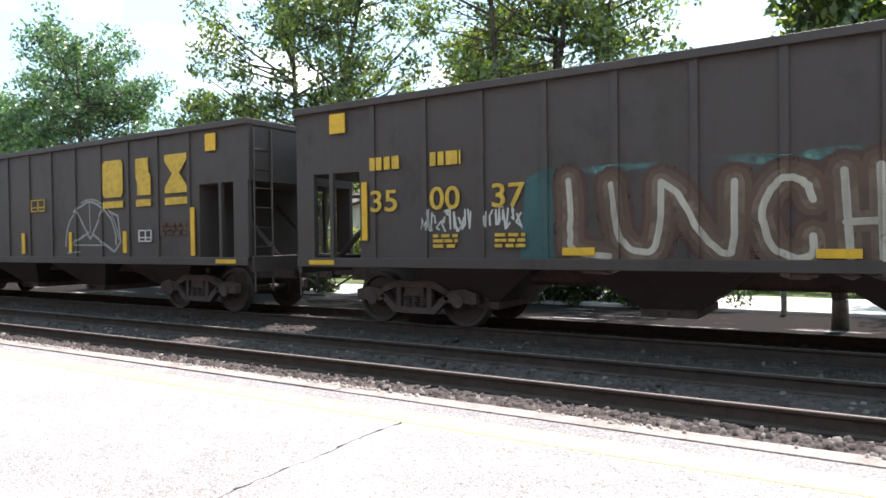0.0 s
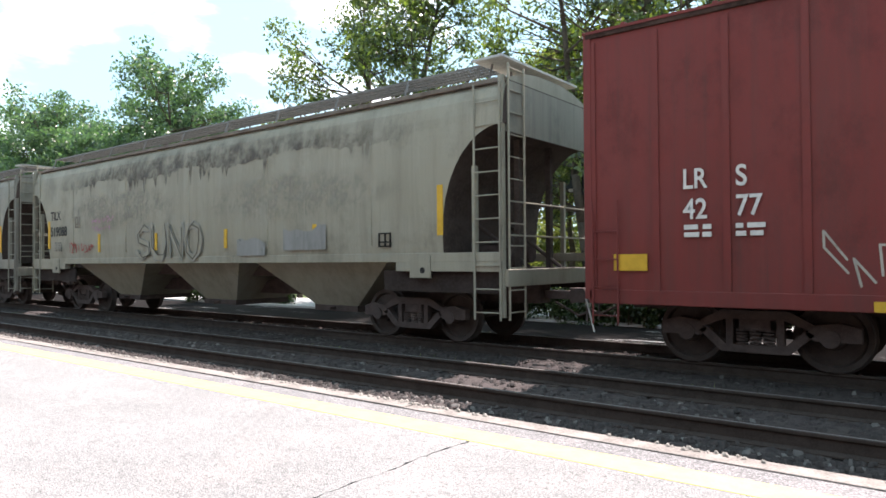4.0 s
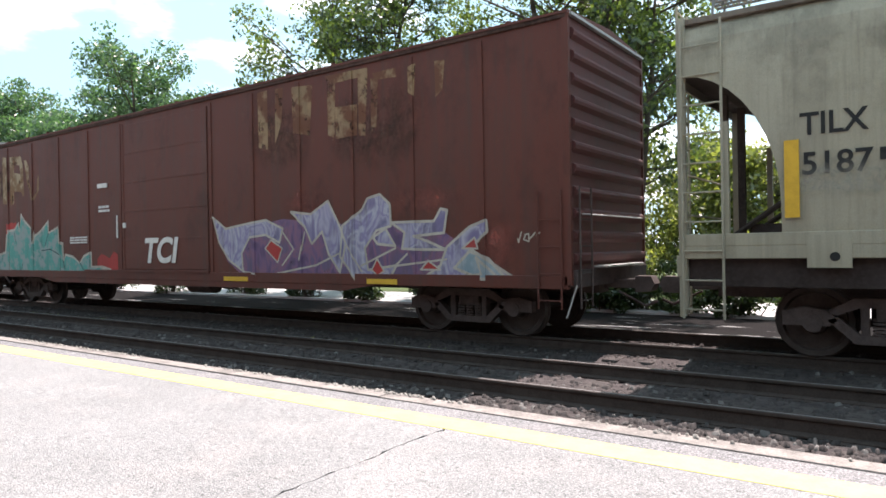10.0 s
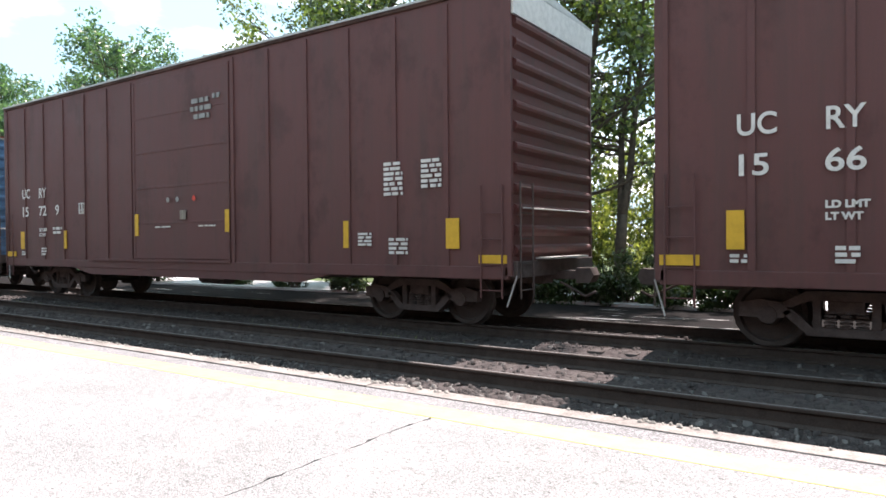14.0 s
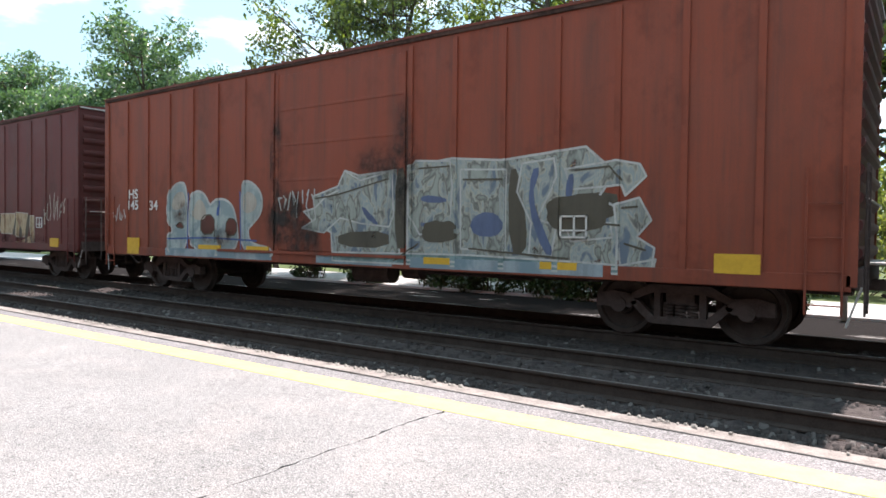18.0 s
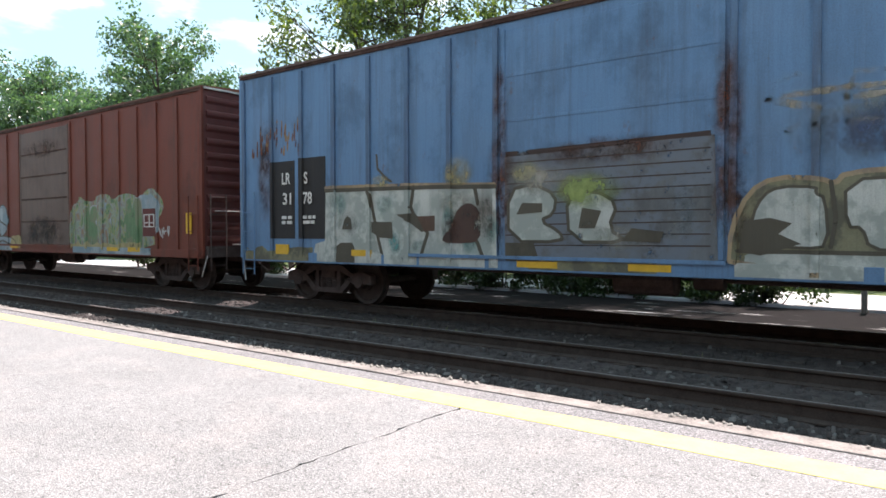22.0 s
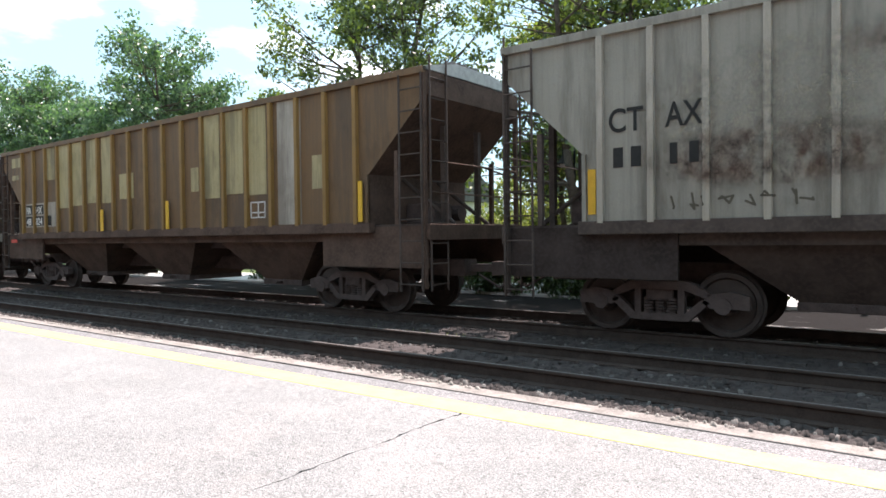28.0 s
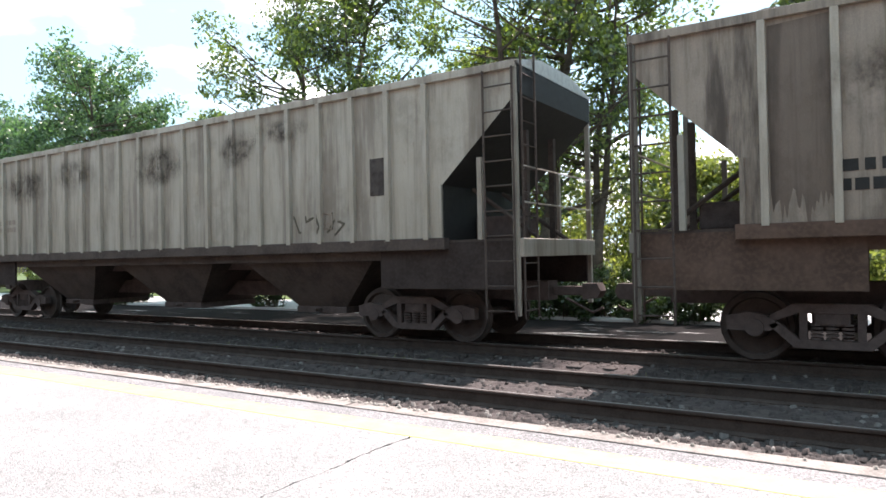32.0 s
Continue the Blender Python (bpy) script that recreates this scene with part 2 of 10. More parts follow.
M_TREAD = plain("polished_rail_head", (0.15, 0.14, 0.135), 0.5, 0.0, 0.2, 20, gloss=0.2)
M_GALV = plain("galvanised_steel", (0.42, 0.41, 0.39), 0.5, 0.4, 0.25, 10)
M_GRATE = plain("dull_steel_grating", (0.17, 0.165, 0.16), 0.6, 0.3, 0.3, 10)
M_WHITE = plain("white_stencil_paint", (0.62, 0.60, 0.57), 0.7, 0, 0.2, 9)
M_YELLOW = plain("yellow_stencil_paint", (0.62, 0.36, 0.035), 0.6, 0, 0.15, 9)
M_YELLOW_B = plain("yellow_lettering_paint", (0.52, 0.33, 0.05), 0.65, 0, 0.3, 9)
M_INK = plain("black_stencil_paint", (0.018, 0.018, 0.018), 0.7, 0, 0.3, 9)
M_ORANGE = plain("red_tag_paint", (0.55, 0.06, 0.04), 0.6, 0, 0.2, 9)
M_TIE = plain("weathered_oak_tie", (0.074, 0.064, 0.060), 0.95, 0, 0.5, 7, 0.01, gloss=0.08)
M_STONE = plain("ballast_bed", (0.066, 0.056, 0.054), 0.95, 0, 0.5, 9, 0.01, gloss=0.08)
M_GRAVEL = gravel_material()
M_ROAD = plain("pale_road_surface", (0.46, 0.45, 0.44), 0.9, 0, 0.15, 0.8, 0.004)
M_GRASS = plain("lawn", (0.06, 0.09, 0.025), 0.95, 0, 0.35, 1.2)
M_TIMBER = plain("platform_edge_timber", (0.23, 0.205, 0.185), 0.9, 0, 0.45, 5, 0.008)
M_YLINE = plain("yellow_platform_line", (0.61, 0.52, 0.165), 0.7, 0, 0.2, 8)
M_BARK = plain("bark", (0.085, 0.068, 0.052), 0.95, 0, 0.4, 6, 0.02)
M_SIDING = plain("white_clapboard", (0.72, 0.71, 0.68), 0.7, 0, 0.1, 2)
M_BRICK = plain("red_barn_siding", (0.28, 0.10, 0.07), 0.8, 0, 0.25, 3)
M_ROOFING = plain("grey_shingle", (0.13, 0.125, 0.12), 0.9, 0, 0.3, 5)
M_PANE = plain("dark_window_pane", (0.03, 0.035, 0.04), 0.15, 0, 0.1, 3)
M_POST = plain("grey_wooden_post", (0.20, 0.17, 0.14), 0.9, 0, 0.3, 8)
M_LEAF = leaf_material("tree_leaf", (0.014, 0.030, 0.018), (0.125, 0.165, 0.040), (2.1, 2.4, 1.0))
M_LEAF_FAR = leaf_material("far_tree_leaf", (0.022, 0.052, 0.032), (0.105, 0.170, 0.068), (1.8, 2.2, 1.4))
M_HEDGE = leaf_material("shrub_leaf", (0.018, 0.034, 0.010), (0.045, 0.075, 0.020), (1.3, 1.5, 0.8))
M_BUSH = leaf_material("bush_leaf", (0.045, 0.070, 0.022), (0.200, 0.225, 0.070), (2.3, 2.4, 1.2))


def stone_material():
    """Crushed stones, each of its own grey."""
    m, nt, b = tree_of("crushed_stone")
    g = nt.nodes.new("ShaderNodeNewGeometry")
    c = mixed(nt, ramp(nt, g.outputs["Random Per Island"], 0.82, 1.0), (0.050, 0.043, 0.041), (0.17, 0.16, 0.15))
    c = mixed(nt, noise_node(nt, mapped(nt, (1, 1, 1)), 40.0), c, (0.05, 0.045, 0.042), 0.5)
    nt.links.new(c, b.inputs["Base Color"])
    b.inputs["Roughness"].default_value, b.inputs["Specular IOR Level"].default_value = 0.9, 0.12
    return m


def platform_material(name, light, dark, chip, grain):
    """Old asphalt with pale stone chips showing, sealed and scuffed in broad patches."""
    m, nt, b = tree_of(name)
    v = mapped(nt, (1, 1, 1))
    chips = nt.nodes.new("ShaderNodeTexVoronoi")
    chips.inputs["Scale"].default_value = grain
    nt.links.new(v, chips.inputs["Vector"])
    broad = noise_node(nt, v, 0.7, 6, 0.6)
    mid = noise_node(nt, v, 7.0, 5, 0.65)
    c = mixed(nt, ramp(nt, broad, 0.35, 0.7), light, dark)
    c = mixed(nt, ramp(nt, chips.outputs["Color"], 0.25, 0.75), c, chip, 0.6)
    c = mixed(nt, ramp(nt, mid, 0.56, 0.72), c, (0.11, 0.10, 0.10), 0.5)
    warm = noise_node(nt, v, 2.3, 5, 0.6)
    c = mixed(nt, ramp(nt, warm, 0.45, 0.7), c, tuple(k * w for k, w in zip(chip, (1.0, 0.93, 0.9))), 0.35)
    c = mixed(nt, ramp(nt, chips.outputs["Distance"], 0.38, 0.58), c, (0.06, 0.057, 0.057), 0.5)
    pits = noise_node(nt, v, 42.0, 3, 0.6)
    c = mixed(nt, ramp(nt, pits, 0.60, 0.67), c, (0.045, 0.044, 0.043), 0.8)
    nt.links.new(c, b.inputs["Base Color"])
    b.inputs["Roughness"].default_value = 0.9
    bumped(nt, b, chips.outputs["Distance"], 0.7, 0.006)
    return m


M_PLATFORM = platform_material("pale_chipped_asphalt", (0.216, 0.215, 0.210), (0.165, 0.165, 0.161), (0.350, 0.347, 0.337), 100.0)
M_STRIP = platform_material("rough_grey_concrete", (0.15, 0.146, 0.146), (0.10, 0.098, 0.098), (0.34, 0.33, 0.33), 70.0)
M_STONES = stone_material()
M_PEBBLE = plain("pale_pebble", (0.27, 0.25, 0.225), 0.9, 0, 0.5, 12, gloss=0.15)


# ---- shape helpers ----
def box(bm, x0, x1, y0, y1, z0, z1):
    v = [bm.verts.new(p) for p in ((x0, y0, z0), (x1, y0, z0), (x1, y1, z0), (x0, y1, z0), (x0, y0, z1), (x1, y0, z1), (x1, y1, z1), (x0, y1, z1))]
    for f in ((3, 2, 1, 0), (4, 5, 6, 7), (0, 1, 5, 4), (1, 2, 6, 5), (2, 3, 7, 6), (3, 0, 4, 7)):
        bm.faces.new([v[i] for i in f])
    return bm


def boxed(x0, x1, y0, y1, z0, z1, bevel=0.0):
    bm = box(bmesh.new(), x0, x1, y0, y1, z0, z1)
    if bevel:
        bmesh.ops.bevel(bm, geom=bm.edges[:], offset=bevel, segments=2, affect="EDGES", profile=0.5)
    return bm


def prism(bm, outline, y0, y1):
    """An outline of (x, z) drawn out from y0 to y1."""
    a, b = [bm.verts.new((x, y0, z)) for x, z in outline], [bm.verts.new((x, y1, z)) for x, z in outline]
    n = len(outline)
    bm.faces.new(a), bm.faces.new(b[::-1])
    for i in range(n):
        bm.faces.new((a[i], b[i], b[(i + 1) % n], a[(i + 1) % n]))
    return bm


def long_prism(bm, outline, x0, x1):
    """An outline of (y, z) drawn out from x0 to x1."""
    a, b = [bm.verts.new((x0, y, z)) for y, z in outline], [bm.verts.new((x1, y, z)) for y, z in outline]
    n = len(outline)
    bm.faces.new(a[::-1]), bm.faces.new(b)
    for i in range(n):
        bm.faces.new((a[i], a[(i + 1) % n], b[(i + 1) % n], b[i]))
    return bm


def rod(bm, p, q, r, sides=6, r2=None):
    p, q = Vector(p), Vector(q)
    way = (q - p).normalized()
    s = way.orthogonal().normalized()
    u = way.cross(s)
    r2 = r if r2 is None else r2
    rings = [[bm.verts.new(c + k * (math.cos(a) * s + math.sin(a) * u)) for a in (2 * math.pi * i / sides for i in range(sides))] for c, k in ((p, r), (q, r2))]
    for i in range(sides):
        j = (i + 1) % sides
        bm.faces.new((rings[0][i], rings[0][j], rings[1][j], rings[1][i]))
    bm.faces.new(rings[0][::-1]), bm.faces.new(rings[1])
    return bm


def lathe(bm, profile, sides=24):
    """A profile of (y, radius) turned round the y axis."""
    rings = [[bm.verts.new((r * math.cos(a), y, r * math.sin(a))) for a in (2 * math.pi * i / sides for i in range(sides))] for y, r in profile]
    for a, b in zip(rings, rings[1:]):
        for i in range(sides):
            bm.faces.new((a[i], a[(i + 1) % sides], b[(i + 1) % sides], b[i]))
    bm.faces.new(rings[0]), bm.faces.new(rings[-1][::-1])
    return bm


def lathe_up(profile, x=0.0, sides=16):
    """A profile of (z, radius) turned round an upright axis at x."""
    bm = bmesh.new()
    rings = [[bm.verts.new((x + r * math.cos(a), r * math.sin(a), z)) for a in (2 * math.pi * i / sides for i in range(sides))] for z, r in profile]
    for a, b in zip(rings, rings[1:]):
        for i in range(sides):
            bm.faces.new((a[i], a[(i + 1) % sides], b[(i + 1) % sides], b[i]))
    bm.faces.new(rings[0][::-1]), bm.faces.new(rings[-1])
    return bm


def mesh_of(name, bm, material, smooth=False):
    bmesh.ops.recalc_face_normals(bm, faces=bm.faces[:])
    me = bpy.data.meshes.new(name)
    bm.to_mesh(me)
    bm.free()
    me.materials.append(material)
    if smooth:
        me.polygons.foreach_set("use_smooth", [True] * len(me.polygons))
    return me


def part(name, shape, material, parent, label="", at=(0, 0, 0), smooth=False):
    """One mesh object under a thing or a part; shape is a bmesh, or a mesh that is shared."""
    me = shape if isinstance(shape, bpy.types.Mesh) else mesh_of(name, shape, material, smooth)
    ob = new(name, me)
    ob.parent, ob.location = parent, at
    if label:
        ob["label"] = label
    return ob


def structure(name, shape, material, label, category):
    return tagged(new(name, mesh_of(name, shape, material)), label, category, kind="structure")


def raw_mesh(name, verts, faces, material):
    """A mesh from arrays: verts (n, 3), faces (m, k) all of one size."""
    me = bpy.data.meshes.new(name)
    faces = np.asarray(faces)
    m, k = faces.shape
    me.vertices.add(len(verts))
    me.vertices.foreach_set("co", np.asarray(verts, np.float32).ravel())
    me.loops.add(m * k)
    me.loops.foreach_set("vertex_index", faces.astype(np.int32).ravel())
    me.polygons.add(m)
    me.polygons.foreach_set("loop_start", np.arange(0, m * k, k, dtype=np.int32))
    me.update(calc_edges=True)
    me.materials.append(material)
    return me


def grid_mesh(name, xs, ys, height, material):
    gx, gy = np.meshgrid(xs, ys)
    z = height(gx, gy)
    nx, ny = len(xs), len(ys)
    i = (np.arange(ny - 1)[:, None] * nx + np.arange(nx - 1)[None, :]).ravel()
    return raw_mesh(name, np.stack([gx, gy, z], -1).reshape(-1, 3), np.stack([i, i + 1, i + nx + 1, i + nx], -1), material)


# ---- the plan across the track: near rail, far rail, the train's rails ----
NEAR_RAILS, TRAIN_RAILS = (6.436, 7.941), (9.875, 11.38)
MID = 10.63
TOP = 0.157

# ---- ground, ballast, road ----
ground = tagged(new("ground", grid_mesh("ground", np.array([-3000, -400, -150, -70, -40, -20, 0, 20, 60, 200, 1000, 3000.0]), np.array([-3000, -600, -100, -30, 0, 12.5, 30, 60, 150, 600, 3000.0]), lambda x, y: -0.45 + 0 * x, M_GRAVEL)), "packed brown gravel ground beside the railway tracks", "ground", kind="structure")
lawn = structure("lawn", boxed(-160, 80, 20.6, 140, -0.6, -0.24), M_GRASS, "sunlit green lawn behind the road", "lawn")
# The verge's colour holds the tree shade and the sun dapples.
verge = structure("verge", boxed(-400, 400, 12.3, 16.6, -0.6, -0.27), M_GRAVEL, "verge with tree shade and sun dapples in its colour", "verge")
road = structure("road", boxed(-400, 400, 16.6, 20.3, -0.6, -0.20), M_ROAD, "pale sunlit road running along the railway", "road")


def bed(x, y):
    """The ballast: shoulders, crowns under both tracks, lumps of stone."""
    mid = np.minimum(np.abs(y - 7.19), np.abs(y - MID))
    z = -0.178 - 0.09 * np.clip((mid - 1.15) / 0.5, 0, 1)
    z = np.where(y > 12.4, -0.21, z)
    return z + 0.012 * np.sin(x * 23.1 + y * 9.7) * np.sin(y * 31.3 - x * 5.3) + np.random.default_rng(4).normal(0, 0.009, x.shape)


ballast = tagged(new("ballast", grid_mesh("ballast", np.arange(-46, 9, 0.11), np.arange(4.72, 12.36, 0.11), bed, M_STONE)), "grey-brown crushed stone ballast under the tracks", "ballast", kind="structure")
far_ballast = tagged(new("ballast_far", grid_mesh("ballast_far", np.array([-420.0, -200, -100, -46]), np.arange(4.72, 12.4, 0.4), lambda x, y: bed(x, y) - 0.004, M_STONE)), "grey-brown crushed stone ballast in the distance", "ballast", kind="structure")
near_ballast = tagged(new("ballast_beyond", grid_mesh("ballast_beyond", np.array([8.9, 60, 200, 420.0]), np.arange(4.72, 12.4, 0.4), lambda x, y: bed(x, y) - 0.004, M_STONE)), "grey-brown crushed stone ballast down the line", "ballast", kind="structure")


def stones():
    """Loose crushed stones lying on the ballast, denser beside the near rail."""
    rng = np.random.default_rng(11)
    base = np.array([(-1, -1, -1), (1, -1, -1), (1, 1, -1), (-1, 1, -1), (-0.7, -0.6, 0.9), (0.8, -0.7, 0.7), (0.6, 0.7, 1.0), (-0.6, 0.8, 0.8)], float) * 0.8
    quad = np.array([(0, 1, 5, 4), (1, 2, 6, 5), (2, 3, 7, 6), (3, 0, 4, 7), (4, 5, 6, 7)])
    n = 20000
    x = np.where(rng.random(n) < 0.7, rng.uniform(-24, 3, n), rng.uniform(-46, 8, n))
    y = np.where(rng.random(n) < 0.2, rng.uniform(5.7, 6.3, n), rng.uniform(5.7, 12.2, n))
    for r in (*NEAR_RAILS, *TRAIN_RAILS):
        y = np.where(np.abs(y - r) < 0.10, y + 0.22, y)
    s = rng.uniform(0.014, 0.036, n)[:, None] * rng.uniform(0.6, 1.4, (n, 3)) * np.array([1.15, 1.15, 0.7])
    a = rng.uniform(0, 6.283, n)
    v = base[None] * s[:, None, :] * rng.uniform(0.7, 1.3, (n, 8, 3))
    c, q = np.cos(a)[:, None], np.sin(a)[:, None]
    v = np.stack([v[..., 0] * c - v[..., 1] * q, v[..., 0] * q + v[..., 1] * c + 0.3 * v[..., 2], v[..., 2] + 0.25 * v[..., 0]], -1)
    v += np.stack([x, y, bed(x, y) + 0.006], -1)[:, None, :]
    f = quad[None] + 8 * np.arange(n)[:, None, None]
    return raw_mesh("ballast_stones", v.reshape(-1, 3), f.reshape(-1, 4), M_STONES)


tagged(new("ballast_stones", stones()), "loose angular ballast stones", "stones", kind="stuff")

def edge_gravel():
    """Pale pebbles strewn over the outer edge of the platform."""
    rng = np.random.default_rng(21)
    base = np.array([(-1, -1, -0.6), (1, -1, -0.6), (1, 1, -0.6), (-1, 1, -0.6), (-0.6, -0.5, 0.9), (0.7, -0.6, 0.7), (0.5, 0.6, 1.0), (-0.5, 0.7, 0.8)], float)
    quad = np.array([(0, 1, 5, 4), (1, 2, 6, 5), (2, 3, 7, 6), (3, 0, 4, 7), (4, 5, 6, 7)])
    n = 5200
    x = rng.uniform(-30, 5, n)
    x = x[rng.random(n) < 0.30 + 0.6 * np.sin(x * 1.9) * np.sin(x * 0.71 + 1.0)]
    n = len(x)
    y = 4.715 + 0.05 * np.abs(rng.normal(0, 1, n))
    s = rng.uniform(0.004, 0.013, n)[:, None] * rng.uniform(0.6, 1.4, (n, 3)) * np.array([1.3, 1.1, 0.8])
    a = rng.uniform(0, 6.283, n)
    v = base[None] * s[:, None, :] * rng.uniform(0.7, 1.3, (n, 8, 3))
    c, q = np.cos(a)[:, None], np.sin(a)[:, None]
    v = np.stack([v[..., 0] * c - v[..., 1] * q, v[..., 0] * q + v[..., 1] * c, v[..., 2]], -1)
    v += np.stack([x, y, np.where(y < 4.772, TOP + 0.001, berm(x, y)) + 0.5 * s[:, 2]], -1)[:, None, :]
    return raw_mesh("edge_gravel", v.reshape(-1, 3), (quad[None] + 8 * np.arange(n)[:, None, None]).reshape(-1, 4), M_PEBBLE)


def berm(x, y):
    """Gravel heaped against the platform's edge."""
    return TOP - 0.06 - np.clip(y - 4.79, 0, 1) * 0.62 + 0.012 * np.sin(x * 7.3 + y * 5) * np.sin(x * 2.1)


tagged(new("berm", grid_mesh("berm", np.arange(-46, 9, 0.12), np.arange(4.777, 5.75, 0.08), berm, M_STONE)), "dark gravel heaped against the platform edge", "gravel bank", kind="structure")
tagged(new("edge_gravel", edge_gravel()), "pale pebbles strewn along the platform edge", "pebbles", kind="stuff")

# ---- platform: slabs parted by joints, yellow line, timber edge ----
platform = tagged(new("platform"), "old pale asphalt station platform with cracked joints", "platform", kind="structure")


def slab(x0, x1, wobble0, wobble1, gap):
    """A platform slab whose ends follow jagged cracks."""
    ys = np.arange(-26.0, 3.99, 0.07).tolist() + [4.005]

    def edge(x, amount, seed):
        rng = np.random.default_rng(seed)
        drift, out = 0.0, []
        for _ in ys:
            drift = 0.8 * drift + rng.normal(0, 1)
            out.append(x + amount * (drift + rng.normal(0, 0.7)))
        return out
    def half_gap(x):
        return np.random.default_rng(int(abs(x * 10)) + 1).random(len(ys)) ** 2 * gap + 0.001
    a = (np.array(edge(x0, wobble0, int(abs(x0 * 10)))) + half_gap(x0)).tolist()
    b = (np.array(edge(x1, wobble1, int(abs(x1 * 10)))) - half_gap(x1)).tolist()
    bm = bmesh.new()
    top = [[bm.verts.new((x, y, TOP)) for x, y in zip(side, ys)] for side in (a, b)]
    low = [[bm.verts.new((x, y, TOP - 0.25)) for x, y in zip(side, ys)] for side in (a, b)]
    for i in range(len(ys) - 1):
        bm.faces.new((top[0][i], top[1][i], top[1][i + 1], top[0][i + 1]))
        bm.faces.new((top[0][i], top[0][i + 1], low[0][i + 1], low[0][i]))
        bm.faces.new((top[1][i], low[1][i], low[1][i + 1], top[1][i + 1]))
    bm.faces.new((top[0][-1], top[1][-1], low[1][-1], low[0][-1]))
    bm.faces.new((top[0][0], low[0][0], low[1][0], top[1][0]))
    return bm


CUTS = ((-140.0, 0.0), (-60.0, 0.0), (-32.0, 0.004), (-21.5, 0.006), (-12.2, 0.008), (-2.87, 0.010), (6.5, 0.006), (60.0, 0.0))
for (xa, wa), (xb, wb_) in zip(CUTS, CUTS[1:]):
    part("slab", slab(xa, xb, wa, wb_, 0.013 if -3 in (round(xa), round(xb)) else 0.006), M_PLATFORM, platform)
part("kerb_base", boxed(-140, 60, -26, 4.545, -0.5, TOP - 0.03), M_STEEL, platform, "dark filler under the slabs")
part("painted_line", boxed(-140, 60, 4.01, 4.285, TOP - 0.2, TOP + 0.002), M_YLINE, platform, "worn yellow safety line")
part("edge_strip", boxed(-140, 60, 4.289, 4.548, TOP - 0.25, TOP - 0.006), M_STRIP, platform, "rough concrete strip")
_rng = random.Random(5)
x_at = -60.0
while x_at < 20:
    length = _rng.uniform(3.4, 5.0)
    part("edge_timber", boxed(x_at + 0.006, x_at + length, 4.588, 4.775 + _rng.uniform(-0.006, 0.006), -0.35, TOP - 0.004 + _rng.uniform(-0.006, 0.008), 0.008), M_TIMBER, platform)
    x_at += length
part("edge_timber", boxed(-140, -60, 4.578, 4.775, -0.35, TOP - 0.004), M_TIMBER, platform)

# ---- tracks ----
RAIL = [(-0.075, -0.175), (0.075, -0.175), (0.075, -0.16), (0.012, -0.14), (0.009, -0.045), (0.036, -0.03), (0.037, -0.006), (0.030, 0.0), (-0.030, 0.0), (-0.037, -0.006), (-0.036, -0.03), (-0.009, -0.045), (-0.012, -0.14), (-0.075, -0.16)]
near_track = tagged(new("near_track"), "empty rusty track on worn oak ties beside the platform", "railway track", kind="structure")
train_track = tagged(new("train_track"), "rusty track on oak ties under the freight train", "railway track", kind="structure")
for track, rails in ((near_track, NEAR_RAILS), (train_track, TRAIN_RAILS)):
    for y in rails:
        r = part("rail", long_prism(bmesh.new(), [(y + a, z) for a, z in RAIL], -420, 420), M_RAIL, track)
        part("rail_head", boxed(-420, 420, y - 0.014, y + 0.014, -0.004, 0.001), M_TREAD, r, "polished rail head")
TIE_ME = mesh_of("tie", boxed(-0.115, 0.115, -1.29, 1.29, -0.18, 0.0, 0.012), M_TIE)
_rng = random.Random(9)
for track, y in ((near_track, 7.19), (train_track, MID)):
    for i in range(150):
        t_ = part("tie", TIE_ME, None, track, at=(-68 + 0.54 * i + _rng.uniform(-0.03, 0.03), y + _rng.uniform(-0.05, 0.05), -0.176))
        t_.rotation_euler = (0, 0, _rng.uniform(-0.015, 0.015))
    plates = bmesh.new()
    for i in range(150):
        for r in (NEAR_RAILS if y < 8 else TRAIN_RAILS):
            box(plates, -68 + 0.54 * i - 0.09, -68 + 0.54 * i + 0.09, r - 0.16, r + 0.16, -0.176, -0.168)
    tagged(part("tie_plates", plates, M_RAIL, track), kind="stuff")


def weeds():
    """Small weeds and trash grass along the far rail of the near track."""
    rng = np.random.default_rng(21)
    n = 2600
    x = rng.uniform(-30, 4, n)
    y = 8.08 + np.abs(rng.normal(0, 0.14, n))
    keep = np.sin(x * 1.9) + np.sin(x * 0.7 + 1) + rng.normal(0, 0.6, n) > 0.3
    x, y = x[keep], y[keep]
    n = len(x)
    h, w, a = rng.uniform(0.04, 0.16, n), rng.uniform(0.006, 0.014, n), rng.uniform(0, 6.28, n)
    lean = rng.normal(0, 0.05, (n, 2))
    b = np.stack([x, y, bed(x, y) + 0.02], -1)
    d = np.stack([np.cos(a) * w, np.sin(a) * w, 0 * a], -1)
    tip = b + np.stack([lean[:, 0], lean[:, 1], h], -1)
    v = np.stack([b - d, b + d, tip], 1).reshape(-1, 3)
    return raw_mesh("weeds", v, np.arange(3 * n).reshape(-1, 3), M_BUSH)


tagged(new("weeds", weeds()), "sparse weeds along the rail", "weeds", kind="stuff")

stake = tagged(new("marker_stake"), "short weathered wooden marker stake between the tracks", "stake")
part("post", boxed(-8.40, -8.33, 8.27, 8.33, -0.32, -0.06, 0.008), M_POST, stake)
part("block", boxed(-8.47, -8.27, 8.20, 8.40, -0.33, -0.21, 0.01), M_POST, stake)


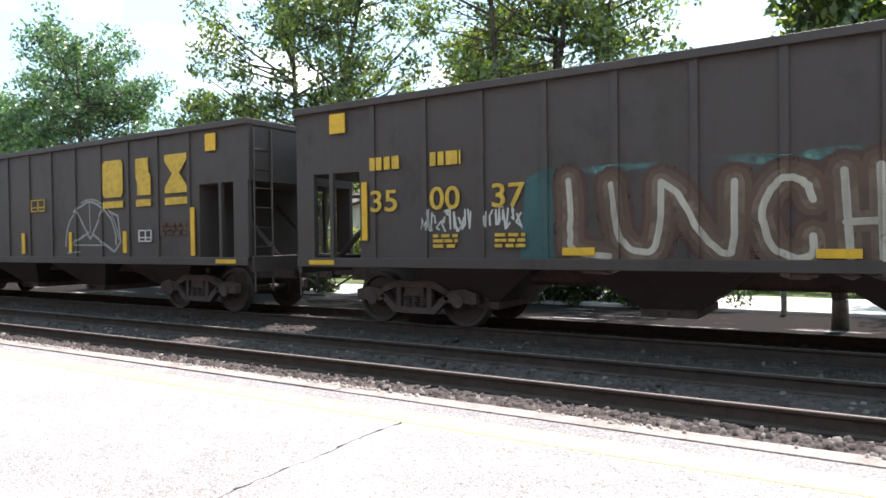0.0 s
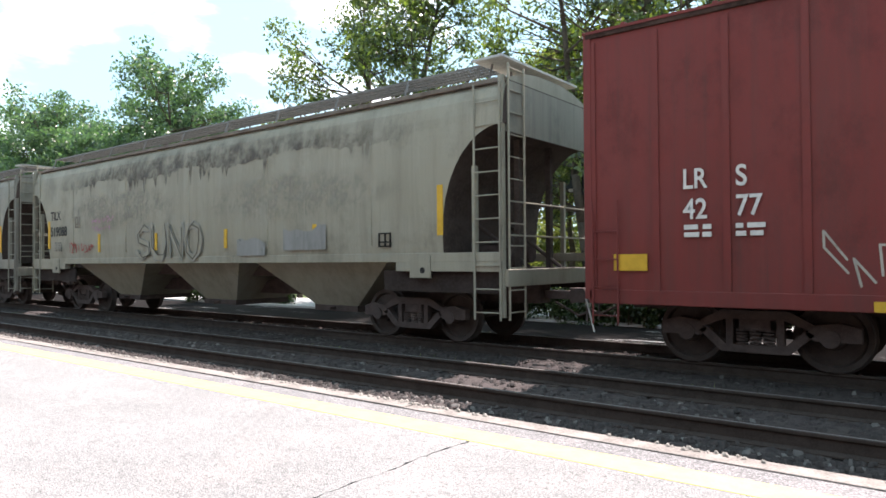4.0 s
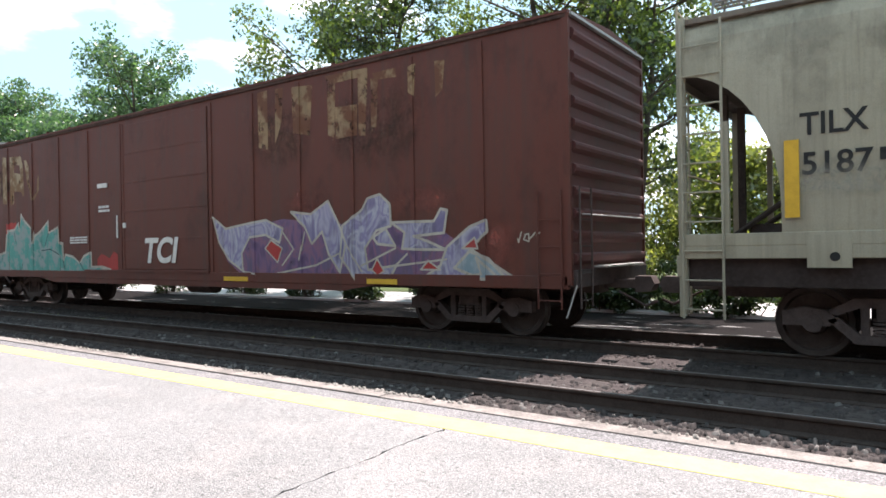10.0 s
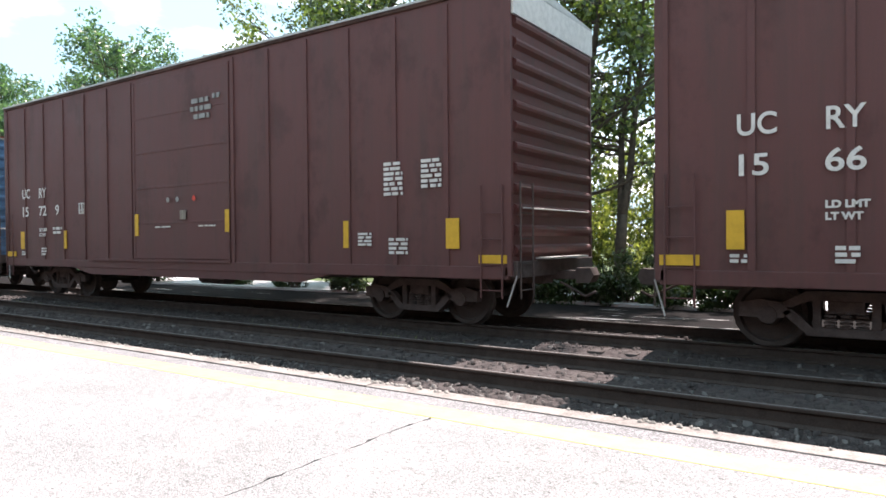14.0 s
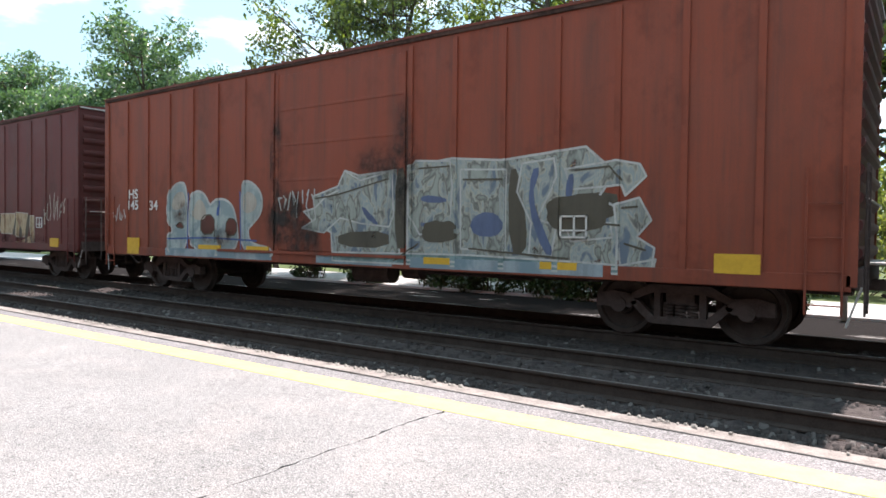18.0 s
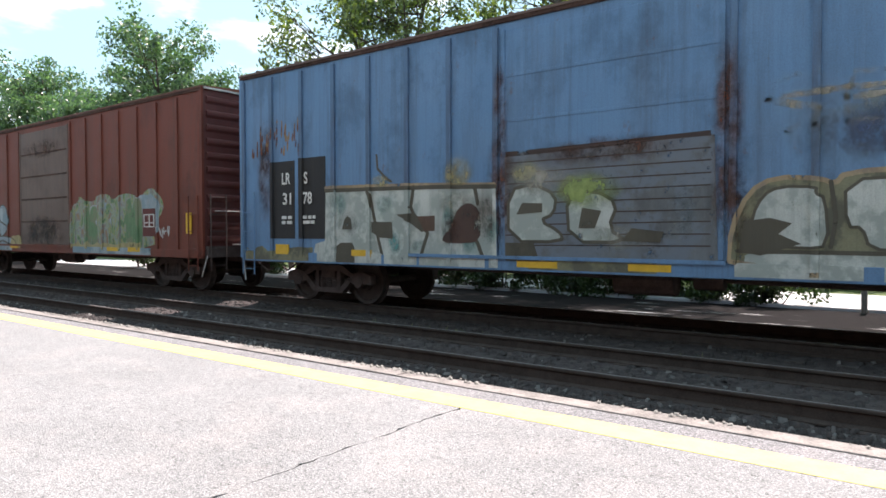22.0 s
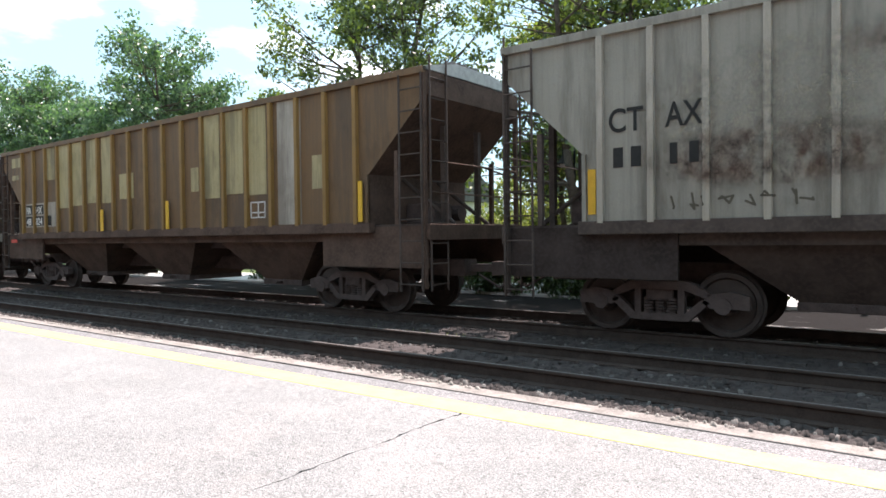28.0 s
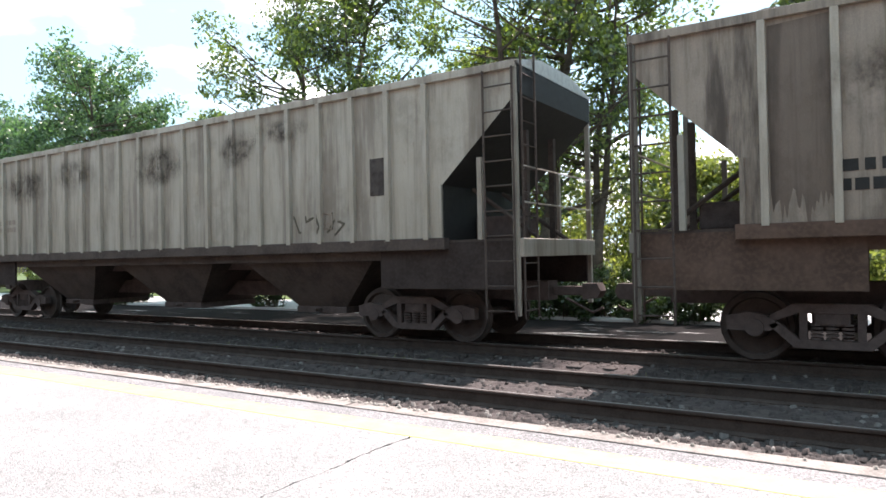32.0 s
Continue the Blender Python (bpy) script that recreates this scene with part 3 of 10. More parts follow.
# ---- trees and bushes ----
def foliage(name, centres, spread, count, size, rng, material):
    """Many small leaves in clumps round the given centres."""
    centres = np.asarray(centres)
    n = len(centres) * count
    c = np.repeat(centres, count, 0)
    sp = np.repeat(spread * rng.uniform(0.6, 1.3, len(centres)), count)[:, None]
    g = rng.normal(0, 1, (n, 3))
    g = g / np.linalg.norm(g, axis=1, keepdims=True) * rng.random((n, 1)) ** 0.45
    c = c + g * sp * np.array([1, 1, 0.75])
    d = rng.normal(0, 1, (n, 3)) + np.array([0, 0, -0.5])
    d /= np.linalg.norm(d, axis=1, keepdims=True)
    s = np.cross(d, rng.normal(0, 1, (n, 3)))
    s /= np.linalg.norm(s, axis=1, keepdims=True)
    ln = size * rng.uniform(0.6, 1.4, (n, 1))
    v = np.stack([c - d * ln * 0.5, c + s * ln * 0.27, c + d * ln * 0.5, c - s * ln * 0.27], 1)
    return raw_mesh(name, v.reshape(-1, 3), np.arange(4 * n).reshape(-1, 4), material)


def tree(x, y, height, radius, seed, label, stems=1, bare=0.35, tips=150, leaves=60, size=0.2, spread=0.7, trunk=0.2, material=None, category="tree"):
    rng = random.Random(seed)
    nrng = np.random.default_rng(seed)
    root = tagged(new("tree"), label, category, "trees behind the railway")
    root.location = (x, y, -0.45)
    centres = []
    for s in range(stems):
        wood, limbs = bmesh.new(), bmesh.new()
        a = rng.uniform(0, 6.28)
        p = Vector((0.25 * (stems > 1) * math.cos(a), 0.25 * (stems > 1) * math.sin(a), 0))
        lean = Vector((math.cos(a), math.sin(a), 0)) * (0.12 * (stems > 1) + rng.uniform(0.0, 0.04))
        n, r = 9, trunk * (1 if stems == 1 else 0.7)
        knots = [p.copy()]
        for i in range(n):
            q = p + Vector((0, 0, height * 0.86 / n)) + lean * (height / n) + Vector((rng.uniform(-1, 1), rng.uniform(-1, 1), 0)) * 0.12
            r2 = trunk * (1 - 0.88 * (i + 1) / n)
            rod(wood, p, q, r, 8, r2)
            p, r = q, r2
            knots.append(q.copy())
        for i in range(max(6, tips // (5 * stems))):
            k = rng.uniform(bare, 1.0)
            j = min(n - 1, int(k * n))
            base = knots[j].lerp(knots[j + 1], k * n - j)
            b = rng.uniform(0, 6.28)
            taper = math.sin(math.pi * (0.18 + 0.72 * (k - bare) / (1 - bare))) ** 0.7
            reach = radius * taper * rng.uniform(0.55, 1.1)
            end = base + Vector((math.cos(b) * reach, math.sin(b) * reach, reach * rng.uniform(0.15, 0.75)))
            midp = base.lerp(end, 0.5) + Vector((0, 0, -0.06 * reach))
            rr = trunk * (1 - 0.8 * k) * 0.45 + 0.012
            rod(limbs, base, midp, rr, 5, rr * 0.6)
            rod(limbs, midp, end, rr * 0.6, 5, 0.008)
            for _ in range(4):
                c = base.lerp(end, rng.uniform(0.45, 1.05)) + Vector((rng.uniform(-1, 1), rng.uniform(-1, 1), rng.uniform(-0.7, 0.9))) * 0.22 * radius
                rod(limbs, base.lerp(end, 0.5), c, rr * 0.3 + 0.004, 4, 0.004)
                centres.append(c[:])
            centres.append(end[:])
        centres.append((p + Vector((0, 0, 0.3)))[:])
        part("trunk", wood, M_BARK, root, smooth=True)
        tagged(part("branchwork", limbs, M_BARK, root, "thin branching limbs"), kind="stuff")
    part("crown", foliage("crown", centres, spread, leaves, size, nrng, material or M_LEAF), None, root, "loose crown of small green leaves")
    return root


def bush(x, y, width, height, seed, size=0.16, leaves=70, label="dense sunlit green bush behind the track", material=None, fat=0.5):
    rng = random.Random(seed)
    nrng = np.random.default_rng(seed)
    root = tagged(new("bush"), label, "bush", "bushes behind the road")
    root.location = (x, y, -0.45)
    stems, centres = bmesh.new(), []
    for _ in range(int(16 * width)):
        a, k = rng.uniform(0, 6.28), rng.random() ** 0.5
        h = height * rng.uniform(0.25, 1.0) * (1 - 0.35 * k * k)
        p = Vector((math.cos(a) * k * width * 0.9, math.sin(a) * k * width * 0.45, h))
        rod(stems, (p.x * 0.4, p.y * 0.4, 0), p, 0.025, 4, 0.006)
        centres.append(p[:])
        centres.append((p + Vector((rng.uniform(-0.4, 0.4), rng.uniform(-0.3, 0.3), -0.35 * h * rng.random())))[:])
    tagged(part("branchwork", stems, M_BARK, root), kind="stuff")
    part("foliage", foliage("foliage", centres, fat, leaves, size, nrng, material or M_BUSH), None, root)
    return root


OPEN = "tall open-crowned green tree against the bright sky"
tree(-19.2, 20.4, 15.5, 4.2, 1, "large leafy tree with several dark stems", stems=3, bare=0.2, tips=520, leaves=64, trunk=0.24, spread=0.72, size=0.18)
tree(-9.9, 21.2, 16.5, 4.7, 2, "tall thin-stemmed tree with loose drooping leaves", stems=3, bare=0.2, tips=460, leaves=58, trunk=0.20, spread=0.66, size=0.18)
tree(-7.6, 20.6, 14.0, 3.2, 3, "slender tree with bare crossing branches", stems=2, bare=0.34, tips=170, leaves=50, trunk=0.17)
tree(-24.4, 20.6, 8.9, 1.9, 4, "small bushy tree beside the taller ones", bare=0.35, tips=150, leaves=64, trunk=0.15)
tree(-12.6, 24.5, 11.5, 2.6, 5, "light green young tree behind the road", bare=0.3, tips=200, leaves=64, trunk=0.15, material=M_BUSH)
tree(-0.35, 14.5, 7.6, 1.5, 6, "dark trunked tree standing close behind the track", bare=0.45, tips=110, leaves=50, trunk=0.15, spread=0.5)
tree(3.4, 20.0, 12.0, 2.8, 7, "broad leafy tree at the roadside", stems=2, bare=0.3, tips=200, leaves=60, trunk=0.2)
tree(-4.9, 26.5, 5.6, 2.2, 8, "light green roadside tree in full leaf", bare=0.22, tips=160, leaves=60, trunk=0.13, material=M_BUSH)
tree(-43.8, 26.0, 16.6, 4.6, 9, OPEN, stems=3, bare=0.30, tips=420, leaves=60, size=0.26, spread=0.95, trunk=0.26, material=M_LEAF_FAR)
tree(-53.5, 26.0, 13.6, 3.4, 10, "rounded green tree in the distance", bare=0.2, tips=260, leaves=62, size=0.28, spread=1.0, trunk=0.24, material=M_LEAF_FAR)
tree(-58.8, 26.5, 15.2, 3.2, 12, "rounded green tree in the distance", bare=0.2, tips=260, leaves=62, size=0.28, spread=1.0, trunk=0.24, material=M_LEAF_FAR)
tree(-66.5, 27.0, 18.5, 5.4, 13, "dense green tree down the line", bare=0.15, tips=320, leaves=65, size=0.30, spread=1.15, trunk=0.26, material=M_LEAF_FAR)
tree(-79.0, 28.0, 19.0, 6.0, 14, "dense green tree down the line", bare=0.12, tips=320, leaves=65, size=0.32, spread=1.25, trunk=0.28, material=M_LEAF_FAR)
tree(-95.0, 29.0, 20.0, 6.5, 15, "dense green tree down the line", bare=0.12, tips=320, leaves=65, size=0.34, spread=1.3, trunk=0.28, material=M_LEAF_FAR)
for i, (bx, by, bw, bh) in enumerate(((-2.4, 24.0, 2.2, 4.2), (2.6, 25.0, 2.4, 5.8), (-6.4, 24.6, 2.4, 4.6), (-10.5, 25.4, 2.2, 4.2), (-16.5, 25.6, 2.4, 3.6), (-21.5, 25.0, 1.8, 3.2), (-31.0, 25.5, 2.4, 4.0), (-47.0, 24.6, 3.2, 5.0), (-58.0, 25.0, 3.4, 5.5), (6.5, 23.0, 2.6, 5.4), (-66.0, 25.0, 4.0, 6.0), (-3.9, 22.4, 1.5, 2.4), (0.4, 22.6, 1.7, 3.0), (3.6, 22.0, 1.8, 3.4))):
    bush(bx, by, bw, bh, 40 + i)

for i, (bx, bh) in enumerate(((-17.0, 5.2), (-13.4, 6.0), (-10.0, 6.6), (-6.6, 7.0), (-3.4, 6.4), (0.0, 6.8), (3.4, 6.6), (7.0, 6.2))):
    bush(bx, 28.0 + 0.4 * (i % 3), 2.5, bh, 60 + i, 0.20, 70, "tall sunlit yellow-green hedge bush behind the road", M_BUSH, 0.75)

for i, bx in enumerate((-3.5, -4.7, -5.9, -7.0, -8.2, -9.3, -10.5, -11.6, -13.1, -15.4, -18.0, -22.0, -26.5, -31.0)):
    bush(bx, 16.75 + 0.25 * (i % 3), 0.85, 1.30 + 0.12 * (i * 7 % 4), 80 + i, 0.10, 150, "low dark shrub in the shade beside the road", M_HEDGE, 0.34)

# ---- unseen wall added behind the platform to cut skylight on the train ----
station = tagged(new("wall_sky_block"), "plain dark wall added behind the camera to cut skylight", "wall", kind="structure")
part("brickwork", boxed(-70, 45, -10.4, -10, -0.3, 8.5), M_UNDER, station)
part("plinth", boxed(-70, 45, -10.0, -9.9, -0.3, 0.9), M_POST, station)
part("coping", boxed(-70.1, 45.1, -10.5, -9.88, 8.5, 8.65), M_POST, station)

# ---- houses and posts behind the road ----
house = tagged(new("house"), "white clapboard house with dark windows behind the road", "house")
part("wall", boxed(-30, -22, 28, 34, -0.3, 3.4), M_SIDING, house)
for i in range(16):
    part("clapboard", boxed(-30.02, -21.98, 27.965, 28.0, -0.1 + i * 0.21, 0.09 + i * 0.21), M_SIDING, house)
part("roof", long_prism(bmesh.new(), [(27.5, 3.4), (34.5, 3.4), (31, 5.6)], -30.4, -21.6), M_ROOFING, house)
for wx in (-28.6, -26.2, -23.9):
    w = part("window", boxed(wx - 0.45, wx + 0.45, 27.93, 27.962, 0.9, 2.3), M_SIDING, house)
    part("pane", boxed(wx - 0.38, wx + 0.38, 27.92, 27.928, 0.97, 2.23), M_PANE, w)
shed = tagged(new("shed"), "low red-brown wooden shed with a white door", "shed")
part("wall", boxed(-42, -35, 28, 33, -0.3, 2.6), M_BRICK, shed)
part("roof", long_prism(bmesh.new(), [(27.6, 2.6), (33.4, 2.6), (30.5, 4.0)], -42.3, -34.7), M_ROOFING, shed)
part("door", boxed(-37.6, -35.6, 27.95, 27.99, -0.2, 1.9), M_SIDING, shed, "white panelled door")
POST_ME = mesh_of("guard_post", rod(bmesh.new(), (0, 0, -0.2), (0, 0, 0.75), 0.06, 8), M_POST)
for px in (-1.45, -0.35, 1.1):
    g = new("guard_post", POST_ME)
    g.location = (px, 16.45, -0.3)
    tagged(g, "short weathered guard post at the road edge", "post", "guard posts along the road")


lamp = tagged(new("street_lamp"), "dark shepherd's-crook street lamp at the roadside", "street lamp")
lamp.location = (-10.0, 20.45, -0.25)
part("base", lathe_up([(0.0, 0.16), (0.25, 0.15), (0.32, 0.09), (0.9, 0.07)]), M_INK, lamp, smooth=True)
part("pole", rod(bmesh.new(), (0, 0, 0.85), (0, 0, 4.82), 0.055, 10, 0.035), M_INK, lamp, smooth=True)
crook = bmesh.new()
arc = [(-0.21 + 0.21 * math.cos(a), 4.82 + 0.30 * math.sin(a)) for a in np.linspace(0, math.pi, 11)] + [(-0.42, 4.35)]
for (ax, az), (bx, bz) in zip(arc, arc[1:]):
    rod(crook, (ax, 0, az), (bx, 0, bz), 0.03, 8)
part("crook", crook, M_INK, lamp, smooth=True)
shade_ = part("shade", lathe_up([(4.08, 0.23), (4.14, 0.20), (4.26, 0.09), (4.38, 0.045)], -0.42), M_INK, lamp, "bell-shaped lamp shade", smooth=True)
part("globe", lathe_up([(3.98, 0.05), (4.02, 0.10), (4.10, 0.11)], -0.42), M_WHITE, shade_, "white glass globe", smooth=True)


# ---- the freight cars: shared running gear ----
WHEEL_R = 0.457
WHEEL_PROFILE = [(-0.845, 0.06), (-0.845, 0.15), (-0.80, 0.17), (-0.775, 0.36), (-0.83, 0.385), (-0.83, 0.450), (-0.735, 0.457), (-0.715, 0.485), (-0.69, 0.485), (-0.69, 0.39), (-0.72, 0.36), (-0.72, 0.16), (-0.66, 0.14), (-0.66, 0.085)]


def wheelset_shape():
    bm = bmesh.new()
    lathe(bm, WHEEL_PROFILE), lathe(bm, [(-y, r) for y, r in WHEEL_PROFILE])
    rod(bm, (0, -1.06, 0), (0, 1.06, 0), 0.075, 10)
    for s in (-1, 1):
        for i in range(3):
            a = 2.094 * i
            rod(bm, (0.05 * math.cos(a), s * 1.06, 0.05 * math.sin(a)), (0.05 * math.cos(a), s * 1.085, 0.05 * math.sin(a)), 0.014, 6)
    return bm


def side_frame_shape():
    """A cast truck side frame: arched top, window with springs, pedestal ends."""
    bm = bmesh.new()
    top = [(-1.22, 0.42), (-1.22, 0.60), (-0.98, 0.66), (-0.70, 0.62), (-0.42, 0.78), (0.42, 0.78), (0.70, 0.62), (0.98, 0.66), (1.22, 0.60), (1.22, 0.42)]
    prism(bm, top[:4] + [(-0.60, 0.50), (-0.70, 0.42)], -0.07, 0.07)
    prism(bm, [(x, z) for x, z in top[::-1][:4]] + [(0.60, 0.50), (0.70, 0.42)], -0.07, 0.07)
    prism(bm, [(-0.74, 0.60), (-0.42, 0.78), (0.42, 0.78), (0.74, 0.60), (0.62, 0.56), (0.36, 0.66), (-0.36, 0.66), (-0.62, 0.56)], -0.07, 0.07)
    prism(bm, [(-0.72, 0.50), (-0.42, 0.22), (0.42, 0.22), (0.72, 0.50), (0.60, 0.54), (0.36, 0.32), (-0.36, 0.32), (-0.60, 0.54)], -0.07, 0.07)
    box(bm, -0.36, -0.27, -0.06, 0.06, 0.30, 0.68)
    box(bm, 0.27, 0.36, -0.06, 0.06, 0.30, 0.68)
    for x in (-0.17, 0, 0.17):
        for k in range(5):
            rod(bm, (x, 0, 0.325 + 0.045 * k), (x, 0, 0.352 + 0.045 * k), 0.072, 10)
    for x in (-0.88, 0.88):
        rod(bm, (x, -0.09, WHEEL_R), (x, 0.09, WHEEL_R), 0.115, 12)
    return bm


BOLSTER_ME = mesh_of("truck", boxed(-0.2, 0.2, -1.06, 1.06, 0.50, 0.68, 0.03), M_STEEL)
FRAME_ME = mesh_of("side_frame", side_frame_shape(), M_STEEL)
WHEELS_ME = mesh_of("wheelset", wheelset_shape(), M_WHEEL)


def coupler_shape():
    bm = boxed(0.0, 0.62, -0.075, 0.075, 0.78, 0.93, 0.015)
    prism(bm, [(0.55, 0.72), (0.80, 0.74), (0.86, 0.86), (0.80, 0.98), (0.55, 0.98)], -0.15, 0.13)
    rod(bm, (0.30, -0.20, 0.74), (0.75, -0.22, 0.52), 0.022, 6)
    rod(bm, (0.75, -0.22, 0.52), (0.92, -0.20, 0.60), 0.022, 6)
    return bm


COUPLER_ME = mesh_of("coupler", coupler_shape(), M_STEEL)
spinning, cars = [], []


def start_car(name, u0, u1, label, trucks=2.15):
    """The empty of a car whose ends lie at u0 and u1 on the train at the start, with trucks and couplers."""
    car = tagged(new(name), label, "freight car", "cars of the freight train")
    length, mid = u1 - u0, (u0 + u1) / 2
    cars.append((car, mid))
    car.location = (mid, MID, 0)
    for s in (-1, 1):
        truck = part("truck", BOLSTER_ME, None, car, "grimy four-wheel truck", at=(s * (length / 2 - trucks), 0, 0))
        for y in (-1.0, 1.0):
            part("side_frame", FRAME_ME, None, truck, at=(0, y, 0))
        for x in (-0.88, 0.88):
            w = part("wheelset", WHEELS_ME, None, truck, at=(x, 0, WHEEL_R))
            spinning.append((w, x))
        c = part("coupler", COUPLER_ME, None, car, at=(s * (length / 2 - 0.12), 0, 0))
        c.rotation_euler = (0, 0, 0 if s > 0 else math.pi)
    part("centre_sill", boxed(-length / 2 + 0.15, length / 2 - 0.15, -0.2, 0.2, 0.70, 1.02), M_STEEL, car)
    return car, length / 2


def brake_gear(car, x, z=0.55):
    bm = bmesh.new()
    rod(bm, (x - 0.45, -0.9, z + 0.15), (x + 0.45, -0.9, z + 0.15), 0.19, 12)
    rod(bm, (x + 0.7, -0.85, z + 0.2), (x + 1.1, -0.85, z + 0.2), 0.13, 10)
    rod(bm, (x + 1.1, -0.85, z + 0.2), (x + 3.2, -0.5, z + 0.15), 0.02, 6)
    rod(bm, (x - 0.45, -0.9, z + 0.2), (x - 2.6, -0.6, z + 0.2), 0.02, 6)
    part("brake_gear", bm, M_STEEL, car)


def ladder(car, x, y, z0, z1, width, step=0.36, r=0.016, material=None, along="x", name="ladder", label=""):
    bm = bmesh.new()
    d = Vector((width, 0, 0)) if along == "x" else Vector((0, width, 0))
    a = Vector((x, y, z0))
    up = Vector((0, 0, z1 - z0))
    for s in (Vector((0, 0, 0)), d):
        rod(bm, a + s, a + s + up, r * 1.5, 6)
    z = 0.12
    while z < z1 - z0 - 0.05:
        rod(bm, a + Vector((0, 0, z)), a + d + Vector((0, 0, z)), r, 6)
        z += step
    return part(name, bm, material or M_GALV, car, label)


def patch(car, name, x0, x1, z0, z1, material, label="", y=-1.604):
    return part(name, boxed(x0, x1, y, y + 0.022, z0, z1), material, car, label)


def lettering(car, text, x, z, height, material, y=-1.606, width=None, name="lettering", slant=0.0, bold=0.006):
    """Stencilled characters on the near side, from x on, with their feet at z."""
    cu = bpy.data.curves.new("lettering", "FONT")
    cu.body, cu.size, cu.extrude, cu.offset = text, height * 1.38, 0.001, bold
    ob = bpy.data.objects.new("lettering", cu)
    me = bpy.data.meshes.new_from_object(ob)
    bpy.data.objects.remove(ob)
    v = np.array([p.co[:] for p in me.vertices])
    k = 1.0 if width is None else width / (v[:, 0].max() - v[:, 0].min())
    lo = v[:, 0].min()
    for p in me.vertices:
        p.co = ((p.co.x - lo) * k + slant * p.co.y, -p.co.z, p.co.y)
    me.materials.clear()
    me.materials.append(material)
    return part(name, me, None, car, at=(x, y, z))


def bars(car, x0, x1, z0, z1, rows, material, y=-1.604, seed=1):
    """Writing too small to read: rows of short bars."""
    rng = random.Random(seed + int(x0 * 100))
    bm = bmesh.new()
    h = (z1 - z0) / (rows * 1.6)
    for i in range(rows):
        x = x0
        while x < x1 - 0.02:
            w = min(rng.uniform(0.08, 0.22), x1 - x)
            box(bm, x, x + w, y, y + 0.02, z1 - h * (1.6 * i + 1), z1 - 1.6 * h * i)
            x += w + rng.uniform(0.03, 0.07)
    return tagged(part("stencil", bm, material, car), kind="stuff")


def frame_mark(car, x0, x1, z0, z1, material, y=-1.606):
    """A stencilled rectangle with cross lines, as on consolidated stencils."""
    bm = bmesh.new()
    t = 0.025
    for a, b, c, d in ((x0, x1, z0, z0 + t), (x0, x1, z1 - t, z1), (x0, x0 + t, z0, z1), (x1 - t, x1, z0, z1), ((x0 + x1) / 2, (x0 + x1) / 2 + t, z0, z1), (x0, x1, z0 + (z1 - z0) * 0.3, z0 + (z1 - z0) * 0.3 + t)):
        box(bm, a, b, y, y + 0.02, c, d)
    return part("stencil_frame", bm, material, car)


# ---- spray paint: strokes and filled shapes that follow the ribs ----
STROKES = {
    "A": [[(0, 0), (0.45, 1), (0.6, 1), (1, 0)], [(0.2, 0.38), (0.8, 0.38)]], "B": [[(0, 0), (0, 1), (0.7, 0.95), (0.75, 0.6), (0, 0.52), (0.85, 0.45), (0.85, 0.05), (0, 0)]],
    "C": [[(1, 0.85), (0.7, 1), (0.2, 0.9), (0, 0.5), (0.2, 0.1), (0.7, 0), (1, 0.2)]], "D": [[(0, 0), (0, 1), (0.6, 0.95), (1, 0.5), (0.6, 0.05), (0, 0)]],
    "E": [[(0.9, 1), (0, 1), (0, 0), (0.95, 0)], [(0, 0.52), (0.7, 0.52)]], "H": [[(0, 0), (0, 1)], [(1, 0), (1, 1)], [(0, 0.5), (1, 0.5)]],
    "I": [[(0.5, 0), (0.5, 1)]], "K": [[(0, 0), (0, 1)], [(0.95, 1), (0.05, 0.48), (1, 0)]], "L": [[(0, 1), (0, 0), (0.9, 0)]],
    "M": [[(0, 0), (0.1, 1), (0.5, 0.4), (0.9, 1), (1, 0)]], "N": [[(0, 0), (0, 1), (1, 0), (1, 1)]], "O": [[(0.5, 1), (0.1, 0.85), (0, 0.5), (0.15, 0.1), (0.5, 0), (0.9, 0.12), (1, 0.5), (0.88, 0.88), (0.5, 1)]],
    "R": [[(0, 0), (0, 1), (0.75, 0.95), (0.8, 0.6), (0, 0.48), (1, 0)]], "S": [[(0.95, 0.9), (0.5, 1), (0.05, 0.8), (0.2, 0.55), (0.85, 0.42), (0.95, 0.15), (0.5, 0), (0, 0.12)]],
    "T": [[(0, 1), (1, 1)], [(0.5, 1), (0.5, 0)]], "U": [[(0, 1), (0.02, 0.25), (0.3, 0), (0.75, 0.02), (0.98, 0.3), (1, 1)]], "Z": [[(0, 1), (1, 1), (0, 0), (1, 0)]],
    "P": [[(0, 0), (0, 1), (0.75, 0.97), (0.85, 0.7), (0.7, 0.48), (0, 0.45)]], "V": [[(0, 1), (0.5, 0), (1, 1)]], "W": [[(0, 1), (0.25, 0), (0.5, 0.7), (0.75, 0), (1, 1)]],
}


class Side:
    """The relief of a car's near side, on which spray paint lies."""

    def __init__(self, y, ribs=(), half=0.05, proud=0.0, door=None):
        self.y, self.ribs, self.half, self.proud, self.door = y, ribs, half, proud, door

    def at(self, x, layer):
        if self.door and self.door[0] < x < self.door[1]:
            y = self.door[2]
        else:
            y = self.y - (self.proud if any(abs(x - r) <= self.half + 0.004 for r in self.ribs) else 0.0)
        return y - 0.003 - 0.0024 * layer

    def cuts(self, a, b):
        xs = [a, b]
        edges = [e for r in self.ribs for e in (r - self.half - 0.006, r - self.half - 0.002, r + self.half + 0.002, r + self.half + 0.006)]
        if self.door:
            edges += [self.door[0] - 0.002, self.door[0] + 0.002, self.door[1] - 0.002, self.door[1] + 0.002]
        return sorted(xs + [e for e in edges if a < e < b])


coats = itertools.count()


